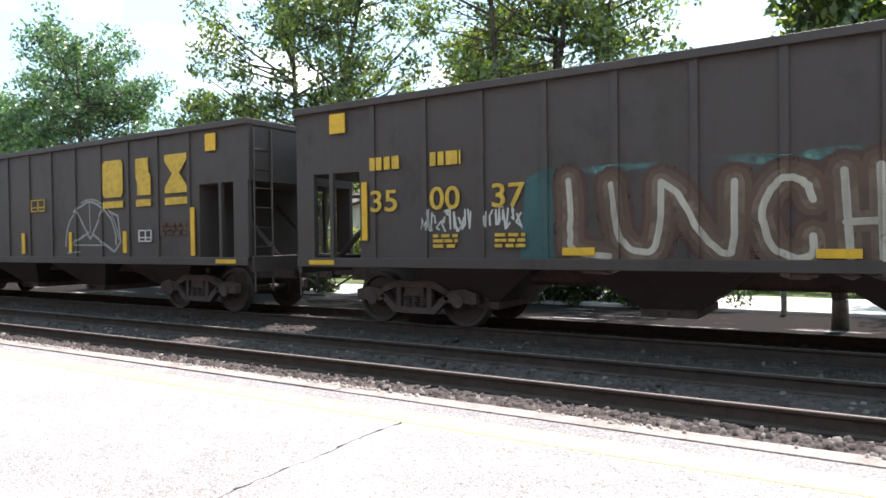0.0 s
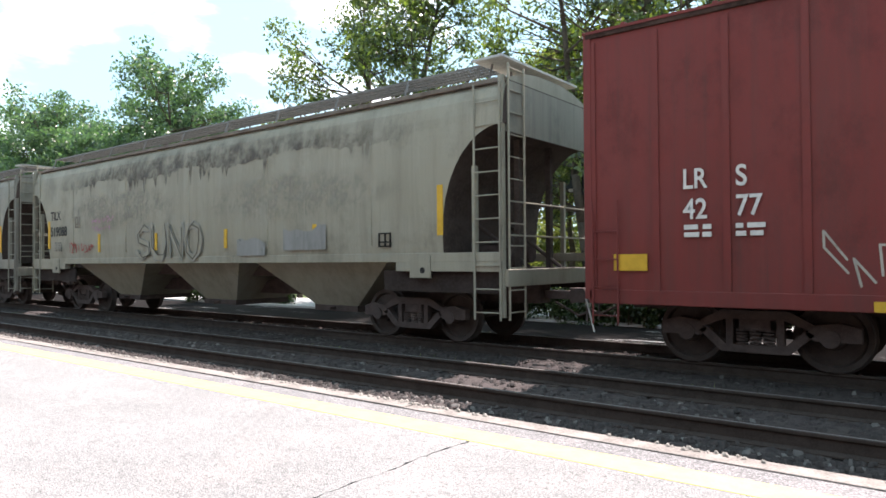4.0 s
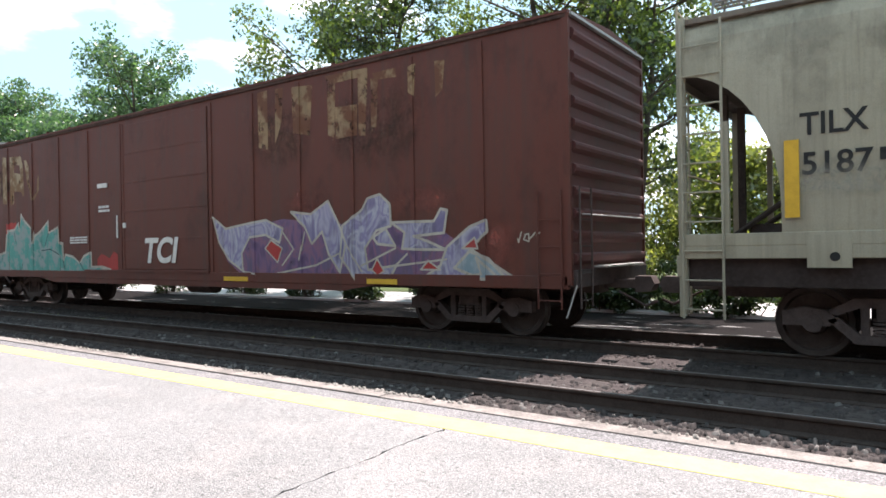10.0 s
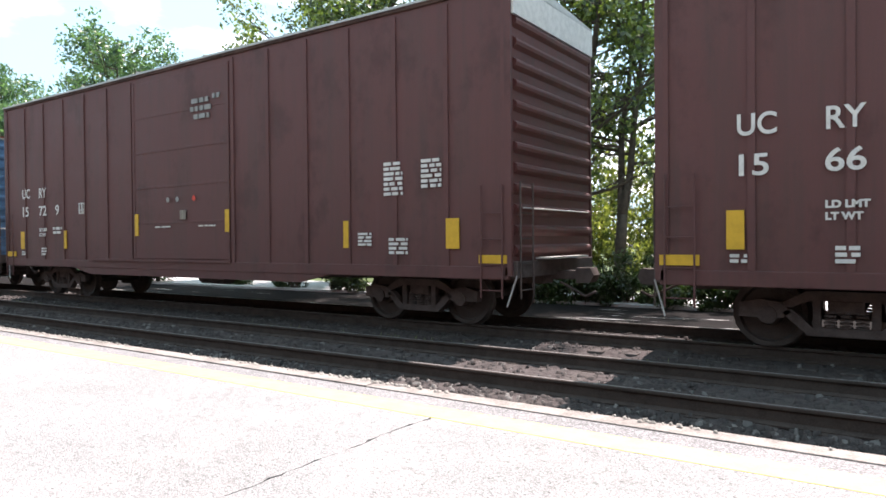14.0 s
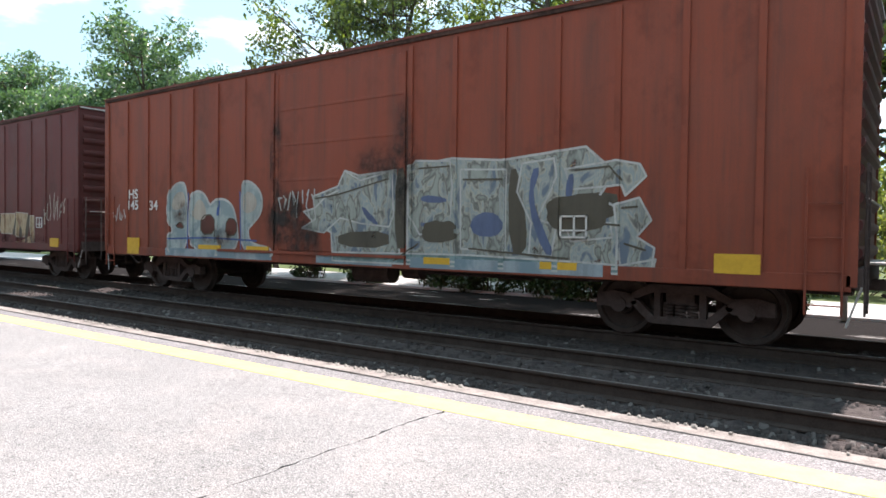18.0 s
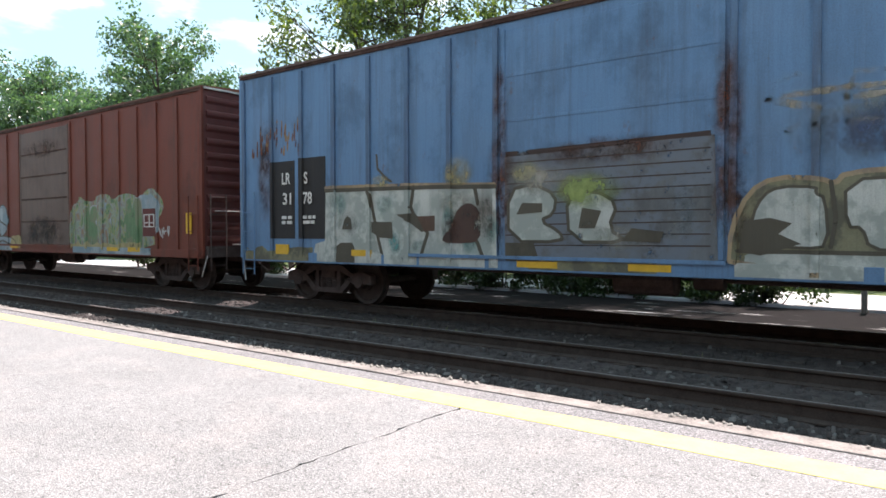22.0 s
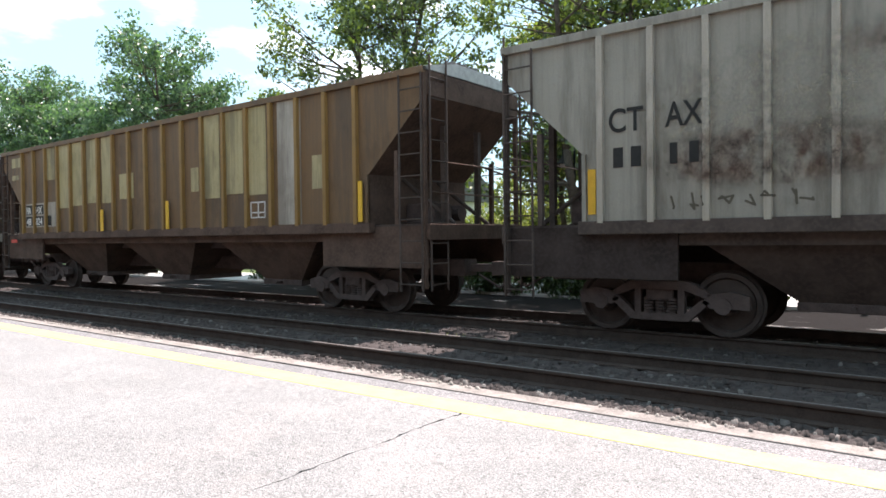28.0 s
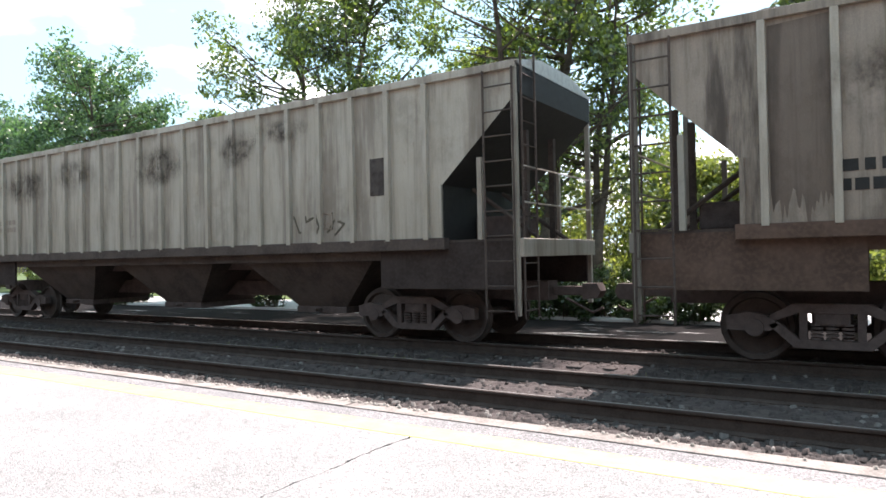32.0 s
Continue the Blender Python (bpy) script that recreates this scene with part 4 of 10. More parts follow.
def fill(bm, outline, side, layer, step=0.06):
    """A filled outline of (x, z), in joined upright slices laid on the side."""
    layer += 0.021 * (next(coats) % 45)
    xs = [p[0] for p in outline]
    lo, hi = min(xs), max(xs)
    marks = sorted(set(side.cuts(lo, hi)) | set(xs) | set(np.arange(lo, hi, step).tolist()))

    def spans(x):
        out = []
        for (ax, az), (bx, bz) in zip(outline, outline[1:] + outline[:1]):
            if (ax <= x) != (bx <= x):
                out.append(az + (bz - az) * (x - ax) / (bx - ax))
        return sorted(out)
    last, used = [], []
    for a, b in zip(marks, marks[1:]):
        if b - a < 1e-4:
            continue
        e = min(0.002, (b - a) * 0.1)
        s, t = spans(a + e), spans(b - e)
        if len(s) != len(t):
            last = []
            continue
        ya, yb = side.at(a + e, layer), side.at(b - e, layer)
        if len(last) == len(s) and all(abs(v.co.z - z) < 0.03 and abs(v.co.y - ya) < 0.002 for v, z in zip(last, s)):
            left = last
        else:
            left = [bm.verts.new((a, ya, z)) for z in s]
        last = [bm.verts.new((b, yb, z)) for z in t]
        for i in range(0, len(s) - 1, 2):
            bm.faces.new((left[i], last[i], last[i + 1], left[i + 1]))


def stroke(bm, line, width, side, layer, rng=None, wobble=0.0):
    """A sprayed line with round ends, as one outline per leg."""
    pts = [(x + (rng.uniform(-wobble, wobble) if rng else 0), z + (rng.uniform(-wobble, wobble) if rng else 0)) for x, z in line]
    for (ax, az), (bx, bz) in zip(pts, pts[1:]):
        d = math.hypot(bx - ax, bz - az)
        if d < 1e-4:
            continue
        a = math.atan2(bz - az, bx - ax)
        o = []
        for cx, cz, s in ((bx, bz, a - math.pi / 2), (ax, az, a + math.pi / 2)):
            for i in range(5):
                q = s + math.pi * i / 4
                o.append((cx + width / 2 * math.cos(q), cz + width / 2 * math.sin(q)))
        fill(bm, o, side, layer, 0.25)


def spray(car, side, lines, layers, label="", wobble=0.02, seed=1, base=1):
    """Each layer (width, material) over the one before, along the same lines; broad strokes are parts of their own."""
    for k, (w, m) in enumerate(layers):
        rng = random.Random(seed)
        tip = label if k == len(layers) - 1 else ""
        bm = bmesh.new()
        for line in lines:
            stroke(bm, line, w, side, base + k, rng, wobble)
            if w >= 0.10:
                part("graffiti_stroke", bm, m, car, tip)
                bm = bmesh.new()
        if w < 0.10:
            tagged(part("graffiti_scribble", bm, m, car, tip), kind="stuff")


def word(text, x0, x1, z0, z1, gap=0.12, tilt=0.0):
    """The lines of big letters between x0 and x1."""
    n = len(text)
    w = (x1 - x0) / (n + gap * (n - 1))
    out = []
    for i, ch in enumerate(text):
        left = x0 + i * w * (1 + gap)
        for line in STROKES[ch]:
            out.append([(left + (p[0] + tilt * p[1]) * w * 0.86 + 0.07 * w, z0 + p[1] * (z1 - z0)) for p in line])
    return out


def blobs(car, side, outlines, material, label="", layer=1):
    for i, o in enumerate(outlines):
        bm = bmesh.new()
        fill(bm, o, side, layer)
        part("graffiti", bm, material, car, label)


def wild(car, side, x0, x1, z0, z1, n, palette, seed, layer=1, label=""):
    """Interlocking angular shapes of a wildstyle piece, each with a thin outline."""
    rng = random.Random(seed)
    for i in range(n):
        w = (x1 - x0) / n
        cx = x0 + w * (i + 0.5) + rng.uniform(-0.2, 0.2) * w
        hgt = (z1 - z0) * rng.uniform(0.45, 0.95)
        zb = z0 + rng.random() * (z1 - z0 - hgt)
        lean = rng.uniform(-0.35, 0.45) * w
        wd = w * rng.uniform(0.5, 0.85)
        o = [(cx - wd * 0.55, zb), (cx - wd * 0.5 + lean, zb + hgt * 0.75), (cx - wd * 0.15 + lean, zb + hgt), (cx + wd * 0.6 + lean, zb + hgt * rng.uniform(0.75, 1.0)), (cx + wd * 0.25 + lean * 0.5, zb + hgt * 0.5), (cx + wd * 0.7, zb + hgt * rng.uniform(0.0, 0.2)), (cx + wd * 0.1, zb + hgt * 0.12)]
        blobs(car, side, [[(cx + (x - cx) * 1.16, zb + hgt / 2 + (z - zb - hgt / 2) * 1.12) for x, z in o]], palette[0], "", layer)
        blobs(car, side, [o], palette[1 + i % (len(palette) - 1)], label if i == 0 else "", layer + 1)


def jag(x0, x1, z0, z1, n, seed, rough=0.4):
    """A ragged patch: flat foot, jagged crown."""
    rng = random.Random(seed)
    top = [(x0 + (x1 - x0) * i / n, z1 - rng.random() * rough * (z1 - z0)) for i in range(n + 1)]
    return [(x0, z0), *top, (x1, z0)]


def disc(x, z, r, n=14):
    return [(x + r * math.cos(6.2832 * i / n), z + r * math.sin(6.2832 * i / n)) for i in range(n)]


def scrawl(x0, x1, z0, z1, n, seed):
    """A quick illegible hand-tag."""
    rng = random.Random(seed)
    out, x = [], x0
    w = (x1 - x0) / n
    for i in range(n):
        out.append([(x + rng.uniform(0, w), z0 + rng.random() * (z1 - z0)) for _ in range(rng.randint(3, 5))])
        x += w
    return out


def spray_paint(name, colour, cover=0.97, second=None, grain=1.0):
    """Sprayed paint that has faded and flaked: broken cover, a second tone in clouds."""
    m = paint(name, colour, 0.10, 0.25, 0.4, rough=0.65)
    nt = m.node_tree
    b = nt.nodes["Principled BSDF"]
    if second:
        was = b.inputs["Base Color"].links[0].from_socket
        cloud = noise_node(nt, mapped(nt, (1.0, 1.0, 1.0), (3.3, 0, 1.7)), 1.7 * grain, 4, 0.6)
        nt.links.new(mixed(nt, ramp(nt, cloud, 0.44, 0.58), was, shade(second, 0.86)), b.inputs["Base Color"])
    flakes = noise_node(nt, mapped(nt, (1.0, 1.0, 0.8), (0.4, 0, 5.0)), 2.6 * grain, 9, 0.72)
    edge = 0.5 + (0.5 - cover) * 0.42
    soft_by = 0.07 if cover > 0.7 else 0.2
    a = ramp(nt, flakes, edge - soft_by, edge + soft_by)
    if cover <= 0.7:
        # a patch thins out towards its rim
        box_at, mid_at, far = nt.nodes.new("ShaderNodeTexCoord"), nt.nodes.new("ShaderNodeVectorMath"), nt.nodes.new("ShaderNodeVectorMath")
        mid_at.operation, far.operation = "MULTIPLY_ADD", "LENGTH"
        mid_at.inputs[1].default_value, mid_at.inputs[2].default_value = (2, 0, 2), (-1, 0, -1)
        nt.links.new(box_at.outputs["Generated"], mid_at.inputs[0])
        nt.links.new(mid_at.outputs[0], far.inputs[0])
        rim = ramp(nt, far.outputs["Value"], 0.98, 0.35)
        k = nt.nodes.new("ShaderNodeMath")
        k.operation = "MULTIPLY"
        nt.links.new(a, k.inputs[0])
        nt.links.new(rim, k.inputs[1])
        a = k.outputs[0]
    nt.links.new(a, b.inputs["Alpha"])
    return m


def piece_paint(name, tones, cover=0.95, grain=1.0):
    """The tangle of colours inside a faded piece: clouded fields of several tones."""
    m, nt, b = tree_of(name)
    cloud = nt.nodes.new("ShaderNodeTexNoise")
    cloud.inputs["Scale"].default_value, cloud.inputs["Detail"].default_value, cloud.inputs["Roughness"].default_value, cloud.inputs["Distortion"].default_value = 1.1 * grain, 3.0, 0.5, 0.7
    nt.links.new(mapped(nt, (1.5, 0.05, 0.8), (2.7, 0, 0.4)), cloud.inputs["Vector"])
    field = ramp(nt, cloud.outputs["Fac"], 0.34, 0.66)
    r = nt.nodes.new("ShaderNodeValToRGB")
    n = len(tones)
    while len(r.color_ramp.elements) < n:
        r.color_ramp.elements.new(0.5)
    for i, t in enumerate(tones):
        r.color_ramp.elements[i].position = i / (n - 1)
        r.color_ramp.elements[i].color = (*shade(t, 0.86), 1)
    nt.links.new(field, r.inputs["Fac"])
    dirt = noise_node(nt, mapped(nt, (4.0, 4.0, 0.5)), 1.5, 6, 0.65)
    c = mixed(nt, ramp(nt, dirt, 0.5, 0.72), r.outputs["Color"], (0.06, 0.05, 0.045), 0.45)
    nt.links.new(c, b.inputs["Base Color"])
    b.inputs["Roughness"].default_value = 0.7
    flakes = noise_node(nt, mapped(nt, (1.0, 1.0, 0.8), (0.4, 0, 5.0)), 2.6, 9, 0.72)
    edge = 0.5 + (0.5 - cover) * 0.42
    nt.links.new(ramp(nt, flakes, edge - 0.07, edge + 0.07), b.inputs["Alpha"])
    return m


def soft(o, times=2):
    """An outline with its corners cut round."""
    for _ in range(times):
        o = [p for (ax, az), (bx, bz) in zip(o, o[1:] + o[:1]) for p in ((0.75 * ax + 0.25 * bx, 0.75 * az + 0.25 * bz), (0.25 * ax + 0.75 * bx, 0.25 * az + 0.75 * bz))]
    return o


def flowing(line, times=2):
    """An open line with its corners rounded and its ends kept."""
    for _ in range(times):
        inner = [p for (ax, az), (bx, bz) in zip(line, line[1:]) for p in ((0.75 * ax + 0.25 * bx, 0.75 * az + 0.25 * bz), (0.25 * ax + 0.75 * bx, 0.25 * az + 0.75 * bz))]
        line = [line[0]] + inner[1:-1] + [line[-1]]
    return line


def cloud_shape(x0, x1, z0, z1, n, seed, rough=0.25):
    """A lumpy patch with a soft uneven rim."""
    rng = random.Random(seed)
    cx, cz = (x0 + x1) / 2, (z0 + z1) / 2
    o = []
    for i in range(n):
        a = 6.2832 * i / n
        k = 1 - rough * rng.random()
        u, v = math.cos(a), math.sin(a)
        q = max(abs(u), abs(v)) ** 0.7
        o.append((cx + u / q * k * (x1 - x0) / 2, cz + v / q * k * (z1 - z0) / 2))
    return soft(o, 1)


def grime(car, side, spots, material, label="", layer=0.5, seed=1):
    """Patches of dirt, rust or flaking over the paint."""
    for i, (x0, x1, z0, z1) in enumerate(spots):
        bm = bmesh.new()
        fill(bm, cloud_shape(x0, x1, z0, z1, 18, seed + i), side, layer)
        part("stain", bm, material, car, label)


def chunk(x0, x1, z0, z1, rng):
    """One fat illegible letter block with notches, and the outlines of its holes."""
    w, h = x1 - x0, z1 - z0
    lean = rng.uniform(-0.06, 0.10) * w
    u = lambda a, b: (x0 + a * w + lean * b, z0 + b * h)
    n1, n2, n3 = rng.uniform(0.3, 0.7), rng.uniform(0.3, 0.7), rng.uniform(0.25, 0.75)
    o = [u(0.0, 0.0), u(0.0, 0.3)]
    if rng.random() < 0.5:
        o += [u(0.22, n1), u(0.0, n1 + 0.12)]
    o += [u(-0.04, 0.93), u(0.25, 1.0)]
    if rng.random() < 0.6:
        o += [u(n3 - 0.1, 1.0), u(n3, 0.72), u(n3 + 0.1, 0.98)]
    o += [u(0.85, rng.uniform(0.92, 1.06)), u(1.02, 0.9)]
    if rng.random() < 0.6:
        o += [u(1.0, n2 + 0.1), u(0.76, n2), u(1.0, n2 - 0.1)]
    o += [u(1.04, 0.12), u(0.95, 0.0)]
    if rng.random() < 0.5:
        o += [u(0.62, 0.0), u(0.52, 0.24), u(0.42, 0.0)]
    hole = [u(n3 - 0.08, n2 - 0.08), u(n3 - 0.05, n2 + 0.12), u(n3 + 0.08, n2 + 0.10), u(n3 + 0.06, n2 - 0.1)]
    return o, hole


def piece(car, side, x0, x1, z0, z1, n, seed, fills, edge, inner, layer=1, label="", rim=0.07, round_=1):
    """A row of fat letter blocks: rim, fill, hole, and a few inner lines."""
    rng = random.Random(seed)
    w = (x1 - x0) / n
    for i in range(n):
        a = x0 + w * i - 0.04 * w
        top = z1 - rng.uniform(0, 0.16) * (z1 - z0)
        o, hole = chunk(a, a + w * 1.02, z0 + rng.uniform(0, 0.05), top, rng)
        cx, cz = a + w / 2, (z0 + top) / 2
        big = [(cx + (x - cx) * (1 + 2 * rim / w), cz + (z - cz) * (1 + 2 * rim / (top - z0))) for x, z in o]
        k = 0
        if edge:
            blobs(car, side, [soft(big, round_)], edge, "", layer + k)
        blobs(car, side, [soft(o, round_)], fills[i % len(fills)], label if i == 0 else "", layer + 1 + k)
        if inner:
            blobs(car, side, [soft(hole, 1)], inner, "", layer + 2 + k)
            bm = bmesh.new()
            for _ in range(3):
                p = (a + w * rng.uniform(0.15, 0.85), z0 + (top - z0) * rng.uniform(0.15, 0.85))
                q = (p[0] + w * rng.uniform(-0.12, 0.12), p[1] + (top - z0) * rng.uniform(-0.4, 0.4))
                stroke(bm, [p, ((p[0] + q[0]) / 2 + 0.06 * w, (p[1] + q[1]) / 2), q], 0.035, side, layer + 2.4 + k)
            tagged(part("graffiti_scribble", bm, inner, car), kind="stuff")


G_WHITE = spray_paint("sprayed_white", (0.47, 0.47, 0.45), 0.93)
G_CREAM = spray_paint("sprayed_cream", (0.44, 0.40, 0.34), 0.93)
G_UMBERDARK = spray_paint("sprayed_dull_brown", (0.120, 0.080, 0.072), 0.88, (0.13, 0.05, 0.045), 1.6)
G_AQUAPALE = spray_paint("sprayed_pale_aqua", (0.36, 0.42, 0.41), 0.93, (0.25, 0.32, 0.33), 1.8)
G_NAVYWORN = spray_paint("sprayed_worn_navy", (0.075, 0.085, 0.115), 0.9, (0.040, 0.048, 0.070), 2.0)
G_CREAMGREEN = spray_paint("sprayed_pale_sage", (0.36, 0.38, 0.29), 0.93, (0.27, 0.31, 0.25), 1.6)
S_PEEL = spray_paint("peeling_pale_blue", (0.235, 0.255, 0.270), 0.62, (0.20, 0.13, 0.12), 2.2)
S_DEEPRUST = spray_paint("deep_rust_bloom", (0.105, 0.040, 0.026), 0.66, (0.060, 0.028, 0.022), 1.6)
G_TANPALE = piece_paint("pale_tan_piece", ((0.36, 0.27, 0.19), (0.44, 0.36, 0.25), (0.40, 0.32, 0.22), (0.33, 0.26, 0.19)), 0.95, 1.2)
G_PINE = spray_paint("sprayed_pine", (0.045, 0.082, 0.075), 0.93, (0.06, 0.13, 0.11), 2.0)
G_UMBER = spray_paint("sprayed_warm_grey", (0.165, 0.115, 0.088), 0.9, (0.12, 0.08, 0.06), 2.0)
G_SLATE = spray_paint("sprayed_slate", (0.085, 0.105, 0.13), 0.93, (0.12, 0.10, 0.15), 2.0)
G_AQUA = spray_paint("sprayed_aqua", (0.20, 0.30, 0.30), 0.9, (0.13, 0.20, 0.20), 2.2)
G_BLUE_DULL = spray_paint("sprayed_dull_blue_line", (0.095, 0.13, 0.23), 0.9)
G_CYANHAZE = spray_paint("sprayed_blue_grey_cloud", (0.15, 0.21, 0.245), 0.55, (0.22, 0.20, 0.23), 1.4)
G_ORCHID = spray_paint("sprayed_orchid", (0.17, 0.055, 0.13), 0.95, (0.24, 0.11, 0.18), 2.0)
S_TANWORN = spray_paint("worn_tan_streaks", (0.27, 0.17, 0.09), 0.72, (0.14, 0.055, 0.03), 1.4)
S_PANEL = paint("sooty_brown_panel", (0.135, 0.104, 0.083), 0.1, 0.5, 0.5, (0.045, 0.034, 0.028), shift=52, heavy=0.6)
S_ASHWORN = spray_paint("scuffed_grey", (0.30, 0.30, 0.28), 0.45)
G_BROWN = spray_paint("sprayed_brown", (0.105, 0.060, 0.042), 0.9)
G_TEAL = spray_paint("sprayed_teal", (0.07, 0.31, 0.27), 0.97, (0.27, 0.33, 0.32), 2.4)
G_TEAL_DARK = spray_paint("sprayed_dark_teal", (0.032, 0.095, 0.100))
G_PINK = spray_paint("sprayed_pink", (0.42, 0.20, 0.30))
G_MAGENTA = spray_paint("sprayed_magenta", (0.20, 0.038, 0.085), 0.92, (0.13, 0.03, 0.06))
G_PURPLE = spray_paint("sprayed_purple", (0.19, 0.12, 0.27))
G_BLUE = spray_paint("sprayed_blue", (0.06, 0.12, 0.33))
G_PALEBLUE = spray_paint("sprayed_pale_blue", (0.30, 0.36, 0.39), 0.92, (0.20, 0.28, 0.32))
G_BLACK = spray_paint("sprayed_black", (0.020, 0.020, 0.022))
G_LIME2 = spray_paint("sprayed_pale_green", (0.25, 0.30, 0.20), 0.95)
G_PLUM = spray_paint("sprayed_plum", (0.11, 0.035, 0.075), 0.9)
G_VIOLET = spray_paint("sprayed_violet", (0.34, 0.26, 0.38), 0.95, (0.22, 0.22, 0.33), 2.0)
G_SANDY = spray_paint("sprayed_sandy_grey", (0.29, 0.23, 0.19), 0.93, (0.27, 0.17, 0.15), 2.0)
G_TEAL_BLUE = spray_paint("sprayed_teal_blue", (0.08, 0.25, 0.30), 0.93, (0.12, 0.30, 0.36), 1.8)
G_NAVY = spray_paint("sprayed_navy", (0.025, 0.045, 0.10))
G_GREEN = spray_paint("sprayed_green", (0.12, 0.22, 0.11), 0.92, (0.20, 0.22, 0.14), 1.6)
G_LIME = spray_paint("sprayed_lime", (0.27, 0.34, 0.10), 0.55)
G_RED = spray_paint("sprayed_red", (0.38, 0.035, 0.03))
G_GOLD = spray_paint("sprayed_gold", (0.36, 0.30, 0.15), 0.85)
G_OLIVE = spray_paint("sprayed_dark_olive", (0.085, 0.075, 0.055), 0.93)
G_ASH = spray_paint("sprayed_ash_white", (0.52, 0.53, 0.50), 0.95, (0.42, 0.43, 0.40))
G_WASHED = spray_paint("scraped_grey_paint", (0.13, 0.14, 0.15), 0.86, (0.15, 0.17, 0.20), 2.0)
S_SEAM = spray_paint("dark_rusty_seam", (0.05, 0.032, 0.028), 0.8)
M_RED_E = spray_paint("maroon_show_through", (0.12, 0.019, 0.018), 0.4)
G_HAZE = spray_paint("sprayed_dull_blue", (0.075, 0.115, 0.135), 0.45, (0.15, 0.07, 0.085))
G_HALO = spray_paint("sprayed_brown_halo", (0.075, 0.040, 0.032), 0.75)
P_SAND = piece_paint("sandy_piece", ((0.16, 0.09, 0.07), (0.30, 0.24, 0.18), (0.28, 0.17, 0.14), (0.33, 0.30, 0.26), (0.20, 0.13, 0.11)), 0.93, 1.5)
P_NIGHT = piece_paint("dark_teal_piece", ((0.03, 0.06, 0.07), (0.14, 0.10, 0.13), (0.05, 0.12, 0.13), (0.20, 0.08, 0.13), (0.10, 0.16, 0.15)), 0.95, 1.2)
P_LILAC = piece_paint("lilac_piece", ((0.14, 0.12, 0.22), (0.36, 0.34, 0.44), (0.22, 0.19, 0.33), (0.42, 0.41, 0.48), (0.17, 0.14, 0.26)), 0.97, 1.3)
P_GRAPE = piece_paint("grape_piece", ((0.09, 0.05, 0.12), (0.16, 0.09, 0.18), (0.22, 0.10, 0.16), (0.13, 0.09, 0.17)), 0.97, 1.8)
P_PALE = piece_paint("pale_blue_piece", ((0.13, 0.17, 0.22), (0.36, 0.38, 0.34), (0.25, 0.31, 0.32), (0.40, 0.40, 0.34), (0.13, 0.13, 0.12), (0.31, 0.34, 0.30)), 0.90, 2.6)
P_TAN = piece_paint("tan_piece", ((0.26, 0.16, 0.10), (0.42, 0.31, 0.18), (0.38, 0.28, 0.17), (0.48, 0.39, 0.26), (0.34, 0.24, 0.14)), 0.84, 2.4)
P_GREEN = piece_paint("green_piece", ((0.09, 0.16, 0.08), (0.15, 0.26, 0.12), (0.34, 0.29, 0.12), (0.17, 0.25, 0.21), (0.30, 0.33, 0.23), (0.20, 0.24, 0.26), (0.26, 0.17, 0.10)), 0.95, 3.2)
S_RUST = spray_paint("rust_bloom", (0.13, 0.052, 0.030), 0.40, (0.075, 0.036, 0.026), 1.4)
S_EAVEDIRT = spray_paint("eave_soot", (0.135, 0.112, 0.094), 0.42, (0.10, 0.08, 0.066), 1.0)
S_SOOT = spray_paint("dark_grime", (0.045, 0.038, 0.034), 0.42)
S_DUST = spray_paint("pale_dust", (0.37, 0.34, 0.28), 0.35)
S_REDHAZE = spray_paint("red_spray_haze", (0.30, 0.075, 0.055), 0.38)
S_GREENHAZE = spray_paint("green_spray_haze", (0.10, 0.20, 0.11), 0.42)
G_BLUE_FADED = spray_paint("faded_blue_emblem_paint", (0.085, 0.115, 0.175), 0.74)
S_BLUEHAZE = spray_paint("blue_spray_haze", (0.06, 0.09, 0.17), 0.5)
G_STONE = spray_paint("sprayed_stone_grey", (0.46, 0.475, 0.44), 0.94, (0.33, 0.36, 0.33), 2.0)
G_SALLOW = spray_paint("sprayed_sallow", (0.20, 0.19, 0.115), 0.85, (0.12, 0.115, 0.085), 1.5)
S_YELLOWHAZE = spray_paint("yellow_spray_haze", (0.42, 0.37, 0.20), 0.52)
S_UMBER = spray_paint("umber_grime", (0.095, 0.068, 0.052), 0.38)
S_TEALHAZE = spray_paint("teal_spray_haze", (0.12, 0.32, 0.30), 0.42)
S_FLAKE = spray_paint("flaked_blue_grey", (0.19, 0.23, 0.25), 0.40)
G_TAN_WORN = spray_paint("worn_tan_lettering", (0.34, 0.25, 0.15), 0.80, (0.20, 0.11, 0.055), 1.3)
G_TAN = spray_paint("sprayed_tan", (0.34, 0.25, 0.15), 0.80, (0.26, 0.20, 0.15), 1.5)
G_GREYISH = spray_paint("sprayed_grey", (0.27, 0.27, 0.26), 0.85)


def shapes(car, side, outlines, material, edge=None, width=0.05, layer=1, round_=1, label=""):
    """Filled shapes with a sprayed line along their rims."""
    outlines = [soft(o, round_) for o in outlines]
    blobs(car, side, outlines, material, label, layer)
    if edge:
        spray(car, side, [o + o[:1] for o in outlines], ((width, edge),), "", 0.0, 1, layer + 1)


def sill_paint(car, spans, material):
    """Spray paint carried on over the side sill."""
    for x0, x1 in spans:
        patch(car, "graffiti", x0, x1, 0.875, 1.05, material, y=-1.6035)


